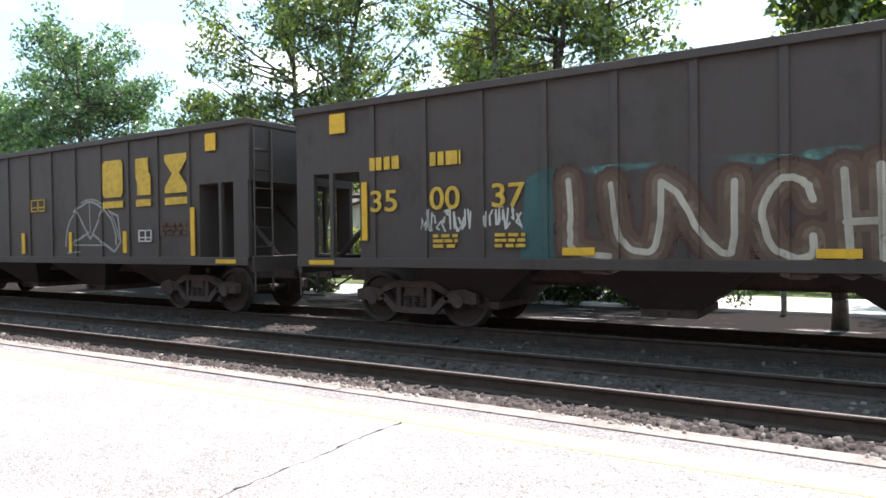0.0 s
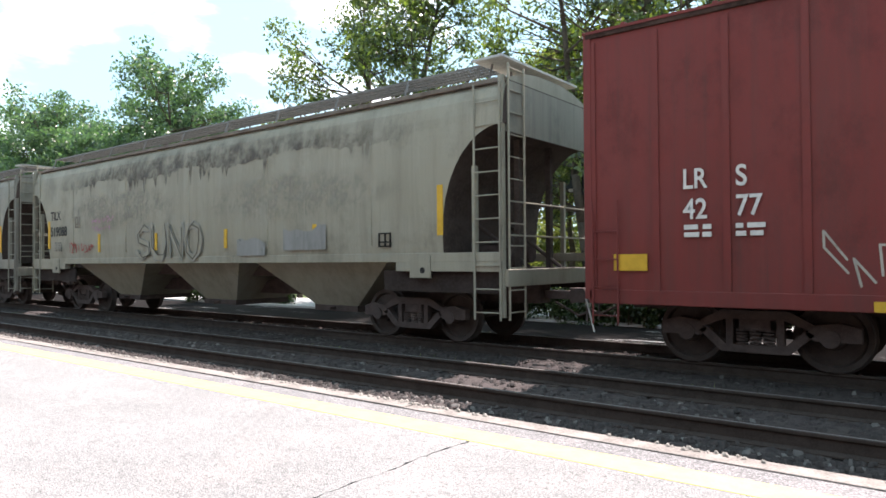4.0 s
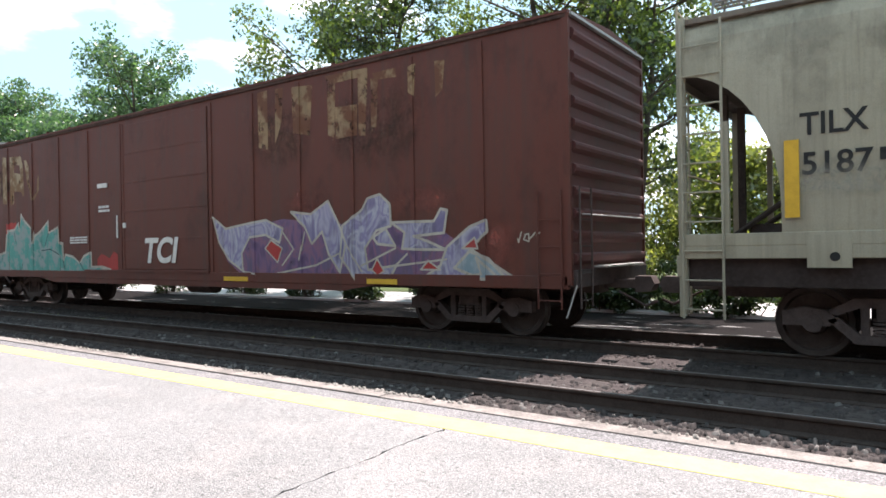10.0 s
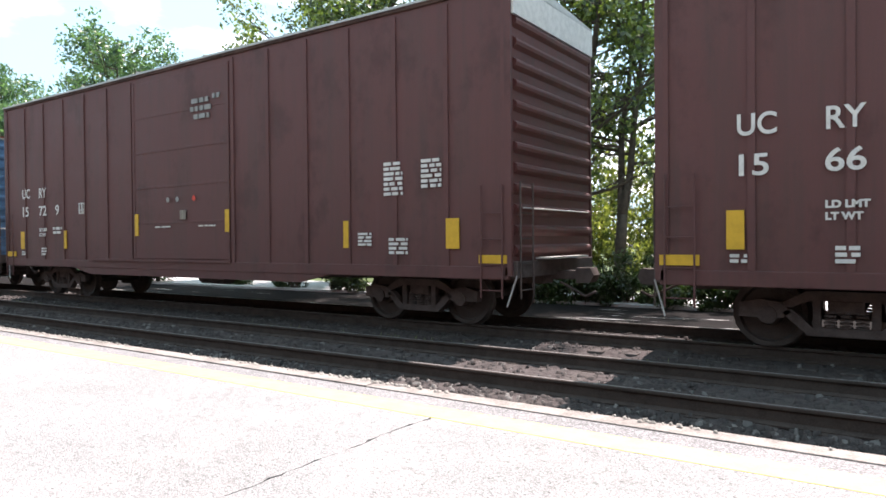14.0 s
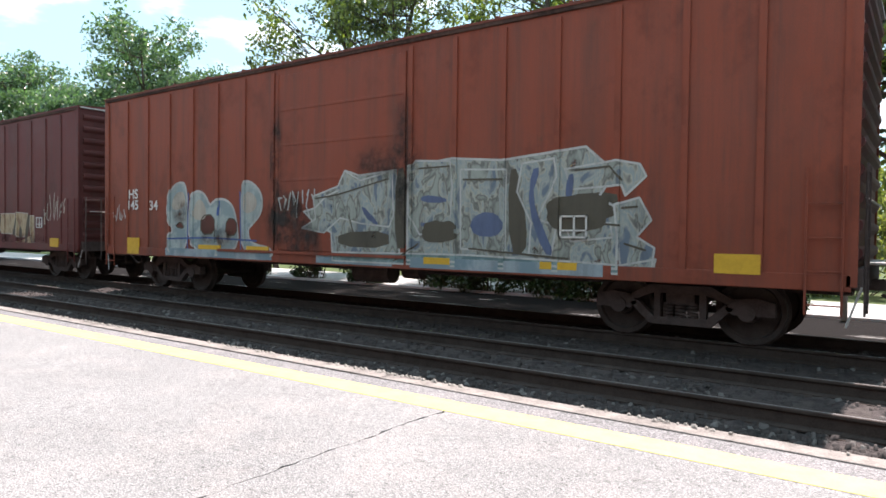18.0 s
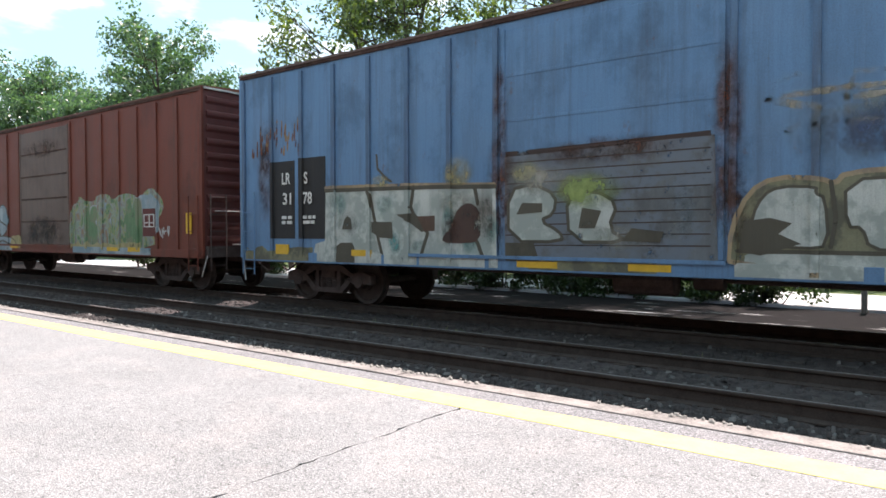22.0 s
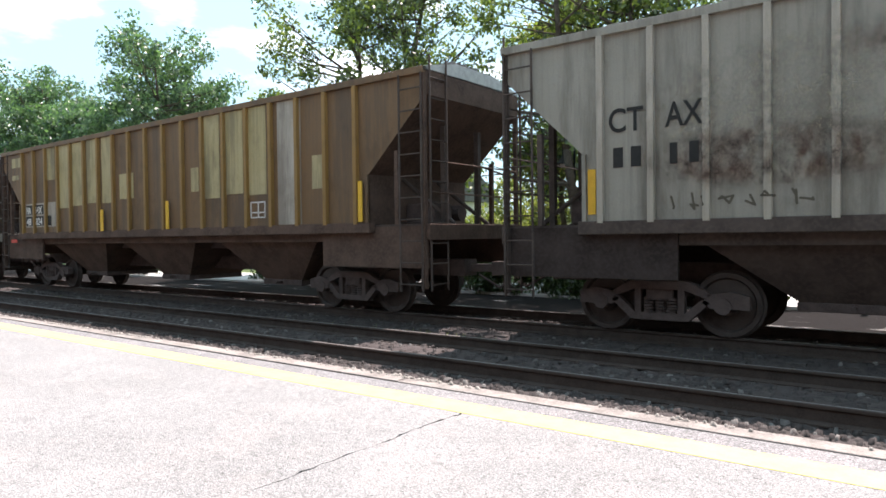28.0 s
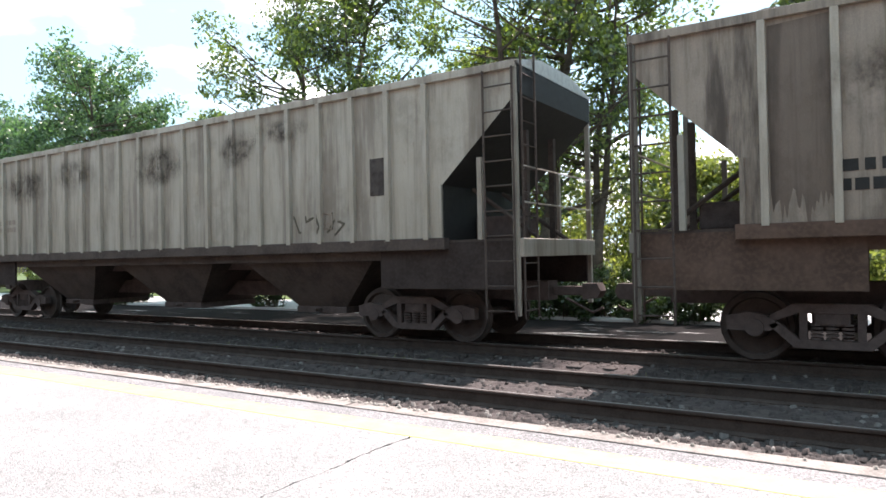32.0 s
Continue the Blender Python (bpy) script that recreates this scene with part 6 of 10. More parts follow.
def open_hopper(u0, u1, label):
    """A black open-top coal hopper with end platforms seen through cut-outs."""
    car, h = start_car("open_hopper", u0, u1, label, trucks=2.2)

    def inset(z):
        return 1.45 if z < 2.66 else 0.0
    levels = [(1.16, 1.55), (2.655, 1.55), (2.665, 1.55), (3.84, 1.55)]
    shell(car, h, levels, inset, M_BLACK, M_BLACK)
    part("top_chord", boxed(-h - 0.03, h + 0.03, -1.63, -1.50, 3.74, 3.86, 0.012), M_BLACK, car)
    part("top_chord", boxed(-h - 0.03, h + 0.03, 1.50, 1.63, 3.74, 3.86, 0.012), M_BLACK, car)
    for s in (-1, 1):
        part("end_chord", boxed(min(s * (h - 0.1), s * (h + 0.03)), max(s * (h - 0.1), s * (h + 0.03)), -1.5, 1.5, 3.74, 3.86, 0.012), M_BLACK, car)
    part("coal_load", grid_mesh("coal_load", np.linspace(-h + 0.1, h - 0.1, 60), np.linspace(-1.5, 1.5, 14), lambda x, y: 3.35 + 0.10 * np.sin(x * 1.7) * np.cos(y * 1.3) + np.random.default_rng(3).normal(0, 0.03, x.shape), M_INK), None, car, "heaped black coal")
    part("side_sill", boxed(-h + 0.02, h - 0.02, -1.60, -1.45, 1.02, 1.18, 0.01), M_BLACK, car)
    part("side_sill", boxed(-h + 0.02, h - 0.02, 1.45, 1.60, 1.02, 1.18, 0.01), M_BLACK, car)
    xs = [-h + 1.75 + (2 * h - 3.5) * i / 12 for i in range(13)]
    rib_me = mesh_of("rib", boxed(-0.05, 0.05, -0.035, 0.01, 1.18, 3.74), M_BLACK)
    far_me = mesh_of("rib", boxed(-0.05, 0.05, -0.01, 0.06, 1.18, 3.74), M_BLACK)
    for x in xs:
        part("rib", rib_me, None, car, at=(x, -1.55, 0))
        part("rib", far_me, None, car, at=(x, 1.55, 0))
    for s in (-1, 1):
        for y in (-1.52, 1.52):
            part("corner_post", boxed(min(s * (h - 0.42), s * (h - 0.02)), max(s * (h - 0.42), s * (h - 0.02)), y - 0.05, y + 0.05, 1.1, 2.70), M_BLACK, car)
            part("post", boxed(s * (h - 0.82) - 0.04, s * (h - 0.82) + 0.04, y - 0.04, y + 0.04, 1.1, 2.70), M_BLACK, car)
        part("end_sill", boxed(min(s * (h - 0.05), s * (h + 0.05)), max(s * (h - 0.05), s * (h + 0.05)), -1.5, 1.5, 0.90, 1.2, 0.01), M_BLACK, car)
        ladder(car, s * (h + 0.03), -1.45, 0.5, 3.7, 0.46, 0.38, 0.013, M_BLACK, along="y", name="end_ladder")
        for y in (-0.6, 0.6):
            part("end_brace", rod(bmesh.new(), (s * (h - 0.15), y, 1.15), (s * (h - 1.45), y, 2.3), 0.05, 6), M_BLACK, car)
        part("yellow_step", boxed(s * (h - 0.62) - 0.30, s * (h - 0.62) + 0.28, -1.612, -1.59, 1.06, 1.14), M_YELLOW, car, "yellow step marking")
    hopper_bays(car, ((-6.0, -3.3, -5.0, -4.3), (-2.9, -0.2, -1.9, -1.2), (0.2, 2.9, 1.2, 1.9), (3.3, 6.0, 4.3, 5.0)), 1.12, 0.42, M_BLACK)
    return car, Side(-1.55, xs, 0.05, 0.035), h


# ---- the train, car by car from its head ----
def yellow_bars(car, spots, y=-1.606, material=None):
    for x0, x1, z0, z1 in spots:
        patch(car, "reflector", x0, x1, z0, z1, material or M_YELLOW, y=y)


def shape_letters(car, spots, material, y=-1.606, name="emblem", label="plain block of a painted emblem", kinds="ozx"):
    """Blocks of colour in place of a painted name: brackets, steps, hourglasses, wedges, bars."""
    for k, (x0, x1, z0, z1) in enumerate(spots):
        w, hgt = x1 - x0, z1 - z0
        kind = kinds[k % len(kinds)]
        o = {"[": [(0.1, 0), (1, 0), (1, 0.3), (0.62, 0.42), (0.62, 0.62), (1, 0.72), (1, 1), (0.1, 1), (0, 0.85), (0, 0.15)], "z": [(0.1, 0), (1, 0), (1, 0.55), (0.85, 0.6), (0.85, 1), (0, 1), (0, 0.45), (0.1, 0.4)],
             "x": [(0, 0), (1, 0), (1, 0.16), (0.66, 0.5), (1, 0.84), (1, 1), (0, 1), (0, 0.84), (0.34, 0.5), (0, 0.16)], "^": [(0, 0), (0.3, 0), (0.5, 0.45), (0.7, 0), (1, 0), (0.66, 1), (0.34, 1)],
             "o": [(0, 0.1), (0.1, 0), (0.9, 0), (1, 0.1), (1, 0.9), (0.9, 1), (0.1, 1), (0, 0.9)], "t": [(0.34, 0), (0.66, 0), (0.66, 0.78), (1, 0.78), (1, 1), (0, 1), (0, 0.78), (0.34, 0.78)]}[kind]
        part(name, prism(bmesh.new(), [(x0 + u * w, z0 + v * hgt) for u, v in o], y, y + 0.02), material, car, label)


# first black hopper: big sprayed word
car, side, h = open_hopper(-8.75, 7.15, "black open-top coal hopper with a big sprayed word")
yellow_bars(car, ((-7.11, -6.77, 3.34, 3.68), (-6.42, -6.31, 1.48, 2.46), (-2.82, -2.35, 1.23, 1.34), (0.33, 0.79, 1.20, 1.31), (3.9, 4.02, 1.27, 1.75), (6.79, 7.09, 3.34, 3.68), (6.3, 6.42, 1.3, 2.2)))
bars(car, -6.25, -5.65, 2.52, 2.86, 1, M_YELLOW_B, y=-1.594)
bars(car, -5.04, -4.48, 2.52, 2.86, 1, M_YELLOW_B, y=-1.594)
for t_, x in (("35", -6.24), ("00", -5.05), ("37", -3.94)):
    lettering(car, t_, x, 1.96, 0.36, M_YELLOW_B, y=-1.594, width=0.55)
spray(car, side, scrawl(-5.27, -4.34, 1.60, 1.97, 12, 3) + scrawl(-4.09, -3.17, 1.62, 2.0, 12, 4), ((0.03, G_WHITE),), "two lines of small white scrawl")
bars(car, -5.0, -4.55, 1.32, 1.56, 3, M_YELLOW_B, y=-1.594)
bars(car, -3.9, -3.4, 1.32, 1.56, 3, M_YELLOW_B, y=-1.594)
blobs(car, side, [[(-3.5, 1.18), (-3.4, 2.35), (-3.05, 2.5), (-2.85, 2.38), (-2.95, 1.15)]], G_TEAL_DARK, "dark teal spray cloud")
LUNCH = [flowing(line) for line in [[(-2.74, 2.28), (-2.7, 1.65), (-2.75, 1.28), (-2.14, 1.21)], [(-2.13, 2.21), (-2.05, 1.56), (-1.89, 1.29), (-1.6, 1.26), (-1.48, 1.43), (-1.45, 2.2)], [(-1.45, 2.2), (-1.23, 2.04), (-0.89, 1.39), (-0.63, 1.21), (-0.56, 1.35), (-0.56, 2.16)], [(0.3, 1.9), (0.25, 2.08), (0.07, 2.19), (-0.14, 2.1), (-0.27, 1.73), (-0.18, 1.35), (0.06, 1.2), (0.3, 1.2), (0.3, 1.46)], [(0.62, 2.22), (0.67, 1.2)], [(0.64, 1.61), (1.0, 1.63)], [(0.98, 2.26), (1.0, 1.2)]]]
spray(car, side, LUNCH, ((0.52, G_HALO), (0.40, G_BROWN), (0.24, G_UMBER), (0.085, G_CREAM)), "big sprayed word LUNCH in cream and brown", 0.012, 5, 2)
spray(car, side, [[(-3.12, 2.43), (-2.28, 2.41), (-1.23, 2.4)], [(-0.88, 2.47), (0.07, 2.36), (0.65, 2.47), (1.01, 2.46)], [(-3.17, 2.23), (-3.04, 1.73), (-3.06, 1.17)]], ((0.14, S_TEALHAZE),), "teal spray line round the word", 0.02, 6, 1)

# second black hopper: yellow emblem, white wheel drawing
car, side, h = open_hopper(-25.95, -10.0, "black open-top coal hopper with a yellow emblem")
shape_letters(car, ((3.24, 3.99, 2.52, 3.35), (4.48, 4.99, 2.52, 3.32), (5.48, 6.19, 2.52, 3.33)), M_YELLOW_B, y=-1.594)
yellow_bars(car, ((3.24, 3.99, 2.28, 2.43), (4.48, 4.99, 2.28, 2.43), (5.48, 6.19, 2.28, 2.43)), y=-1.594, material=M_YELLOW_B)
yellow_bars(car, ((6.79, 7.09, 3.31, 3.65), (6.30, 6.42, 1.21, 2.2), (3.99, 4.12, 1.27, 1.75), (1.84, 1.95, 1.28, 1.76), (-0.33, -0.19, 1.25, 1.77), (-7.17, -6.85, 3.38, 3.69), (-6.47, -6.35, 1.47, 2.43), (-4.45, -4.36, 1.28, 1.75), (-2.1, -2.0, 1.27, 1.76)))
bars(car, -6.27, -5.66, 2.53, 2.91, 1, M_YELLOW_B, y=-1.594)
bars(car, -5.11, -4.57, 2.53, 2.91, 1, M_YELLOW_B, y=-1.594)
for t_, x in (("35", -6.29), ("01", -5.13), ("77", -3.96)):
    lettering(car, t_, x, 2.0, 0.38, M_YELLOW_B, y=-1.594, width=0.56)
spray(car, side, [[(2.65 + 1.02 * math.cos(a), 1.45 + 1.0 * math.sin(a)) for a in np.linspace(0.0, 3.14, 16)], [(2.65, 1.6), (2.1, 2.3)], [(2.65, 1.6), (3.2, 2.3)], [(1.75, 1.42), (2.6, 1.75)], [(3.55, 1.3), (2.75, 1.7)], [(3.4, 2.2), (3.75, 2.1), (3.82, 1.5), (3.6, 1.3)]], ((0.055, G_GREYISH),), "white chalk drawing of a spoked wheel")
spray(car, side, [[(2.65 + 1.12 * math.cos(a), 1.45 + 1.06 * math.sin(a)) for a in np.linspace(0.1, 1.9, 10)], [(2.0, 1.45), (3.3, 1.45)], [(1.7, 1.25), (2.2, 1.3)], [(2.65, 2.45), (2.65, 1.75)]], ((0.035, G_GREYISH),), "", 0.02, 6)
frame_mark(car, 4.54, 4.99, 1.51, 1.77, M_WHITE, -1.594)
frame_mark(car, 0.12, 0.76, 2.30, 2.60, M_YELLOW_B, -1.594)
bars(car, 5.3, 6.2, 1.62, 1.9, 3, M_UNDER, y=-1.594)

# red boxcar with white emblem letters
car, side = boxcar(-44.15, -27.40, 4.75, M_RED, "oxide red boxcar with white letter blocks and scribbled tags", rib_proud=0.022, roof_paint=M_RED)
shape_letters(car, ((3.97, 4.50, 3.72, 4.41), (4.93, 5.43, 3.72, 4.41), (5.90, 6.32, 3.72, 4.41), (6.76, 7.24, 3.72, 4.43)), M_WHITE, kinds="o^ox")
yellow_bars(car, ((7.62, 8.11, 1.31, 1.55), (-7.94, -7.46, 1.31, 1.54), (-4.83, -4.38, 0.85, 0.97), (-1.29, -0.79, 0.84, 0.95), (1.6, 2.1, 0.85, 0.96), (4.4, 4.9, 0.85, 0.96)))
frame_mark(car, 5.82, 6.32, 1.92, 2.26, M_WHITE)
for t_, x, z in (("LR", -6.95, 2.40), ("S", -6.29, 2.40), ("42", -6.96, 2.0), ("77", -6.29, 2.02)):
    lettering(car, t_, x, z, 0.27, M_WHITE, width=0.13 if t_ == "S" else 0.31)
bars(car, -6.95, -6.6, 1.72, 1.92, 2, M_WHITE)
bars(car, -6.3, -5.95, 1.72, 1.92, 2, M_WHITE)
frame_mark(car, -4.33, -4.04, 2.19, 2.49, M_WHITE)
spray(car, side, scrawl(-5.35, -2.75, 1.10, 1.95, 9, 7) + scrawl(-2.47, -2.01, 0.99, 1.33, 4, 8), ((0.028, G_CREAM),), "thin scribbled tags")
spray(car, side, scrawl(7.50, 8.02, 1.57, 2.25, 6, 9), ((0.045, G_WHITE),), "white brushed tag")
bars(car, 4.9, 5.3, 1.75, 1.95, 3, M_WHITE)
bars(car, 6.6, 7.1, 1.85, 2.2, 4, M_DOOR)
part("cut_lever_lamp", boxed(6.55, 6.68, -1.615, -1.59, 0.92, 1.0), M_ORANGE, car, "red reflector patch")

# first cream hopper
car, side, h = smooth_hopper(-63.58, -45.58, M_CREAM, "cream smooth-sided covered hopper with outlined tags")
lettering(car, "TILX", -7.62, 2.78, 0.27, M_INK, y=-1.608, width=0.70)
lettering(car, "519088", -7.63, 2.29, 0.29, M_INK, y=-1.608, width=1.13)
yellow_bars(car, ((-7.80, -7.68, 1.90, 2.76), (-4.54, -4.43, 1.77, 2.28), (-1.49, -1.39, 1.78, 2.21), (1.5, 1.6, 1.78, 2.21), (4.5, 4.6, 1.78, 2.21), (7.68, 7.8, 1.9, 2.76)), y=-1.612)
bars(car, -7.4, -6.9, 1.80, 2.1, 4, M_GREY, y=-1.606)
frame_mark(car, -5.95, -5.65, 2.50, 2.82, M_GREY_B, -1.610)
spray(car, side, scrawl(-4.9, -3.6, 2.6, 2.76, 10, 172) + scrawl(-4.9, -3.8, 2.35, 2.5, 8, 173), ((0.026, G_PINK),), "two lines of faint pink scrawl")
spray(car, side, scrawl(-6.44, -4.68, 1.75, 2.07, 8, 11), ((0.03, G_RED),), "thin red tag")
spray(car, side, word("SUNO", -2.41, 0.6, 1.60, 2.38, 0.1), ((0.16, G_GREYISH), (0.12, M_CREAM)), "grey outlined bubble tag", 0.04, 12)
spray(car, side, word("SUNO", -2.35, 0.6, 1.60, 2.38, 0.1), ((0.03, G_OLIVE),), "", 0.09, 13, 4)
frame_mark(car, 6.3, 6.6, 1.72, 1.98, M_INK, -1.610)
blobs(car, side, [jag(3.6, 4.9, 1.7, 2.2, 6, 3), jag(2.0, 3.0, 1.6, 2.0, 6, 4)], G_GREYISH, "faded grey tag")

# second grey hopper with a blue tag
car, side, h = smooth_hopper(-83.07, -65.0, M_CREAM_B, "dusty grey smooth-sided covered hopper with a blue tag")
lettering(car, "GACX", -7.63, 2.71, 0.33, M_INK, y=-1.608, width=0.93)
lettering(car, "54011", -7.64, 2.27, 0.31, M_INK, y=-1.608, width=0.91)
yellow_bars(car, ((-7.87, -7.75, 1.86, 2.75), (-4.71, -4.58, 1.75, 2.24), (-1.5, -1.38, 1.76, 2.24), (1.6, 1.72, 1.76, 2.24), (4.6, 4.72, 1.76, 2.24), (7.69, 7.84, 1.84, 2.76)), y=-1.612)
shape_letters(car, ((5.87, 6.25, 3.55, 4.1), (6.33, 6.68, 3.55, 4.1), (6.76, 7.1, 3.55, 4.1), (7.18, 7.55, 3.55, 4.1)), G_BLUE_FADED, y=-1.6015, label="faded blue painted block", kinds="o^ox")
spray(car, side, word("SUNO", -6.35, -2.95, 1.58, 2.48, 0.06), ((0.26, G_PURPLE), (0.20, M_CREAM_B)), "purple outlined bubble letters", 0.06, 15)
spray(car, side, word("SUNO", -6.30, -2.95, 1.60, 2.40, 0.06), ((0.03, G_BROWN),), "", 0.10, 16, 4)
grime(car, side, ((-3.0, -1.8, 1.75, 2.2), (-1.2, 0.6, 1.8, 2.15), (6.2, 7.6, 1.7, 2.1)), S_SOOT, "faint dark scuffs", 0, 18)
patch(car, "painted_stripe", -3.0, 2.6, 1.655, 1.68, G_PURPLE, "thin faded violet stripe", y=-1.607)
patch(car, "painted_stripe", -3.0, 0.2, 1.70, 1.715, G_RED, "thin faded red stripe", y=-1.607)
bars(car, -4.8, -3.2, 2.42, 2.62, 2, G_RED, y=-1.616)
spray(car, side, scrawl(-5.5, -3.6, 1.62, 2.2, 7, 17), ((0.035, G_PINK),), "faint pink scrawl", 0.03, 17, 6)
spray(car, side, scrawl(3.3, 5.0, 2.42, 2.58, 12, 170) + scrawl(3.3, 4.4, 2.22, 2.34, 8, 171), ((0.028, G_PINK),), "two lines of faint pink scrawl")
bars(car, -7.6, -6.7, 1.9, 2.15, 3, M_GREY_B, y=-1.606)
frame_mark(car, 5.6, 6.05, 1.75, 2.05, M_WHITE, -1.620)
blobs(car, side, [[(5.55, 1.72), (5.55, 2.08), (6.1, 2.08), (6.1, 1.72)]], G_OLIVE, "dark stencil panel", 0)
frame_mark(car, -5.6, -5.3, 2.55, 2.85, M_GREY_B, -1.610)

# third cream hopper, covered in coloured pieces
car, side, h = smooth_hopper(-102.72, -84.55, M_CREAM_C, "tan smooth-sided covered hopper with colourful graffiti")
lettering(car, "TILX", -7.65, 2.75, 0.27, M_INK, y=-1.608, width=0.70)
lettering(car, "5187", -7.63, 2.28, 0.27, M_INK, y=-1.608, width=0.72)
bars(car, -6.85, -6.55, 2.3, 2.53, 1, M_INK, y=-1.606)
grime(car, side, ((-6.6, -5.2, 2.35, 2.95), (-4.0, -2.7, 2.4, 3.05)), G_LIME, "lime spray haze", 0, 21)
shapes(car, side, [[(-6.63, 1.71), (-6.49, 2.27), (-6.68, 2.57), (-6.31, 2.7), (-5.39, 2.62), (-5.15, 2.69), (-4.36, 2.67), (-4.25, 2.54), (-3.27, 2.47), (-3.09, 2.33), (-2.6, 2.26), (-2.45, 1.83), (-2.45, 1.59)]], G_SLATE, None, 0.05, 1, 0, "dark blue ground of the violet piece")
shapes(car, side, [[(-6.38, 1.78), (-6.29, 2.54), (-6.0, 2.54), (-5.85, 2.16), (-5.66, 2.52), (-5.33, 2.52), (-5.29, 1.83), (-5.6, 1.8), (-5.68, 2.13), (-5.94, 1.81), (-6.06, 2.15), (-6.14, 1.79)], [(-5.18, 2.47), (-4.95, 2.52), (-4.91, 2.27), (-4.64, 2.16), (-4.96, 1.82), (-5.23, 1.88), (-4.97, 2.1)], [(-4.62, 1.77), (-4.74, 2.48), (-4.4, 2.5), (-4.25, 2.08), (-4.08, 2.46), (-3.62, 2.43), (-3.66, 1.78), (-3.9, 1.75), (-4.03, 2.06), (-4.26, 1.76), (-4.42, 2.08), (-4.45, 1.77)], [(-3.53, 2.36), (-3.09, 2.29), (-2.92, 2.09), (-3.26, 2.1), (-2.85, 1.75), (-3.52, 1.77), (-3.28, 1.94)]], G_VIOLET, G_NAVY, 0.03, 3, 0, "violet sprayed letter with a dark rim")
shapes(car, side, [[(-6.57, 1.69), (-6.5, 1.98), (-6.14, 2.06), (-5.97, 1.81), (-5.85, 1.95), (-5.57, 1.85), (-5.29, 1.93), (-5.23, 1.68)], [(-5.13, 1.68), (-4.98, 1.92), (-4.67, 2.04), (-4.57, 1.66)], [(-4.52, 1.66), (-4.42, 1.95), (-4.23, 1.81), (-3.94, 1.9), (-3.72, 1.84), (-3.66, 1.65)], [(-3.59, 1.64), (-3.45, 1.87), (-2.94, 1.83), (-2.7, 2.0), (-2.55, 1.76), (-2.55, 1.62)]], G_TEAL_BLUE, None, 0.03, 4.5, 0, "teal lower half of the letters")
for x0, x1 in ((-6.6, -5.75), (-5.72, -5.05), (-5.02, -4.2), (-4.17, -3.4), (-3.37, -2.5)):
    blobs(car, side, [[(x0, 1.47), (x0, 1.70), (x1, 1.72), (x1, 1.47)]], G_TEAL_BLUE, "teal lower band", 4)
blobs(car, side, [jag(-2.45, 1.5, 1.5, 2.62, 14, 25, 0.25)], P_SAND, "sandy brown sprayed piece", 1)
wild(car, side, -2.35, 1.45, 1.62, 2.56, 9, (G_BROWN, G_SANDY, G_TAN, G_SANDY), 27, 2)
spray(car, side, [[(-2.03, 2.39), (-1.62, 2.19), (-1.78, 1.85), (-1.33, 2.09), (-1.04, 1.75)], [(-0.95, 2.16), (-0.5, 2.31), (-0.68, 1.82), (-0.15, 1.97)], [(-0.07, 2.28), (0.25, 2.11), (0.01, 1.73), (0.49, 1.87)], [(0.64, 2.17), (1.01, 2.23), (0.79, 1.86), (1.23, 1.78)], [(-2.14, 1.77), (-0.86, 1.66), (1.16, 1.67)]], ((0.035, G_CREAM), (0.018, G_BROWN)), "looping cream outlines", 0.02, 37, 4)
grime(car, side, ((-1.6, -0.2, 2.3, 2.85), (0.2, 1.6, 2.35, 2.9)), S_REDHAZE, "faint red spray haze", 0, 26)
blobs(car, side, [jag(-2.4, 1.5, 1.46, 1.72, 10, 28, 0.4)], G_PALEBLUE, "pale blue lower band", 5)
shapes(car, side, [[(1.36, 1.9), (1.45, 2.47), (2.03, 2.53), (2.73, 2.44), (3.49, 2.59), (3.97, 2.43), (4.56, 2.35), (5.19, 2.42), (5.58, 2.42), (5.62, 2.05), (5.7, 1.5), (1.68, 1.48)]], G_PINE, None, 0.05, 1, 0, "dark teal ground of the piece")
grime(car, side, ((2.0, 3.6, 2.4, 2.95), (4.0, 5.6, 2.35, 2.9)), S_GREENHAZE, "green spray haze", 0, 29)
shapes(car, side, [[(1.55, 2.36), (2.03, 2.46), (2.15, 2.21), (2.38, 2.4), (2.62, 2.39), (2.4, 2.01), (2.67, 1.74), (1.94, 1.75), (1.82, 1.9), (1.55, 1.98)], [(2.76, 1.95), (3.03, 2.32), (3.44, 2.3), (3.6, 1.93), (3.56, 1.73), (3.32, 1.74), (3.26, 2.0), (3.05, 2.01), (3.01, 1.74), (2.8, 1.74)], [(3.49, 2.51), (3.73, 2.46), (3.88, 2.32), (4.02, 2.06), (4.56, 2.01), (4.61, 1.74), (3.79, 1.73), (3.6, 2.12)], [(4.69, 2.28), (4.83, 2.32), (4.87, 2.14), (5.19, 2.13), (5.23, 2.38), (5.56, 2.37), (5.57, 1.88), (4.84, 1.87), (4.9, 1.72), (4.67, 1.76)]], P_NIGHT, G_PALEBLUE, 0.04, 3, 0, "dark block letters with pale outlines")
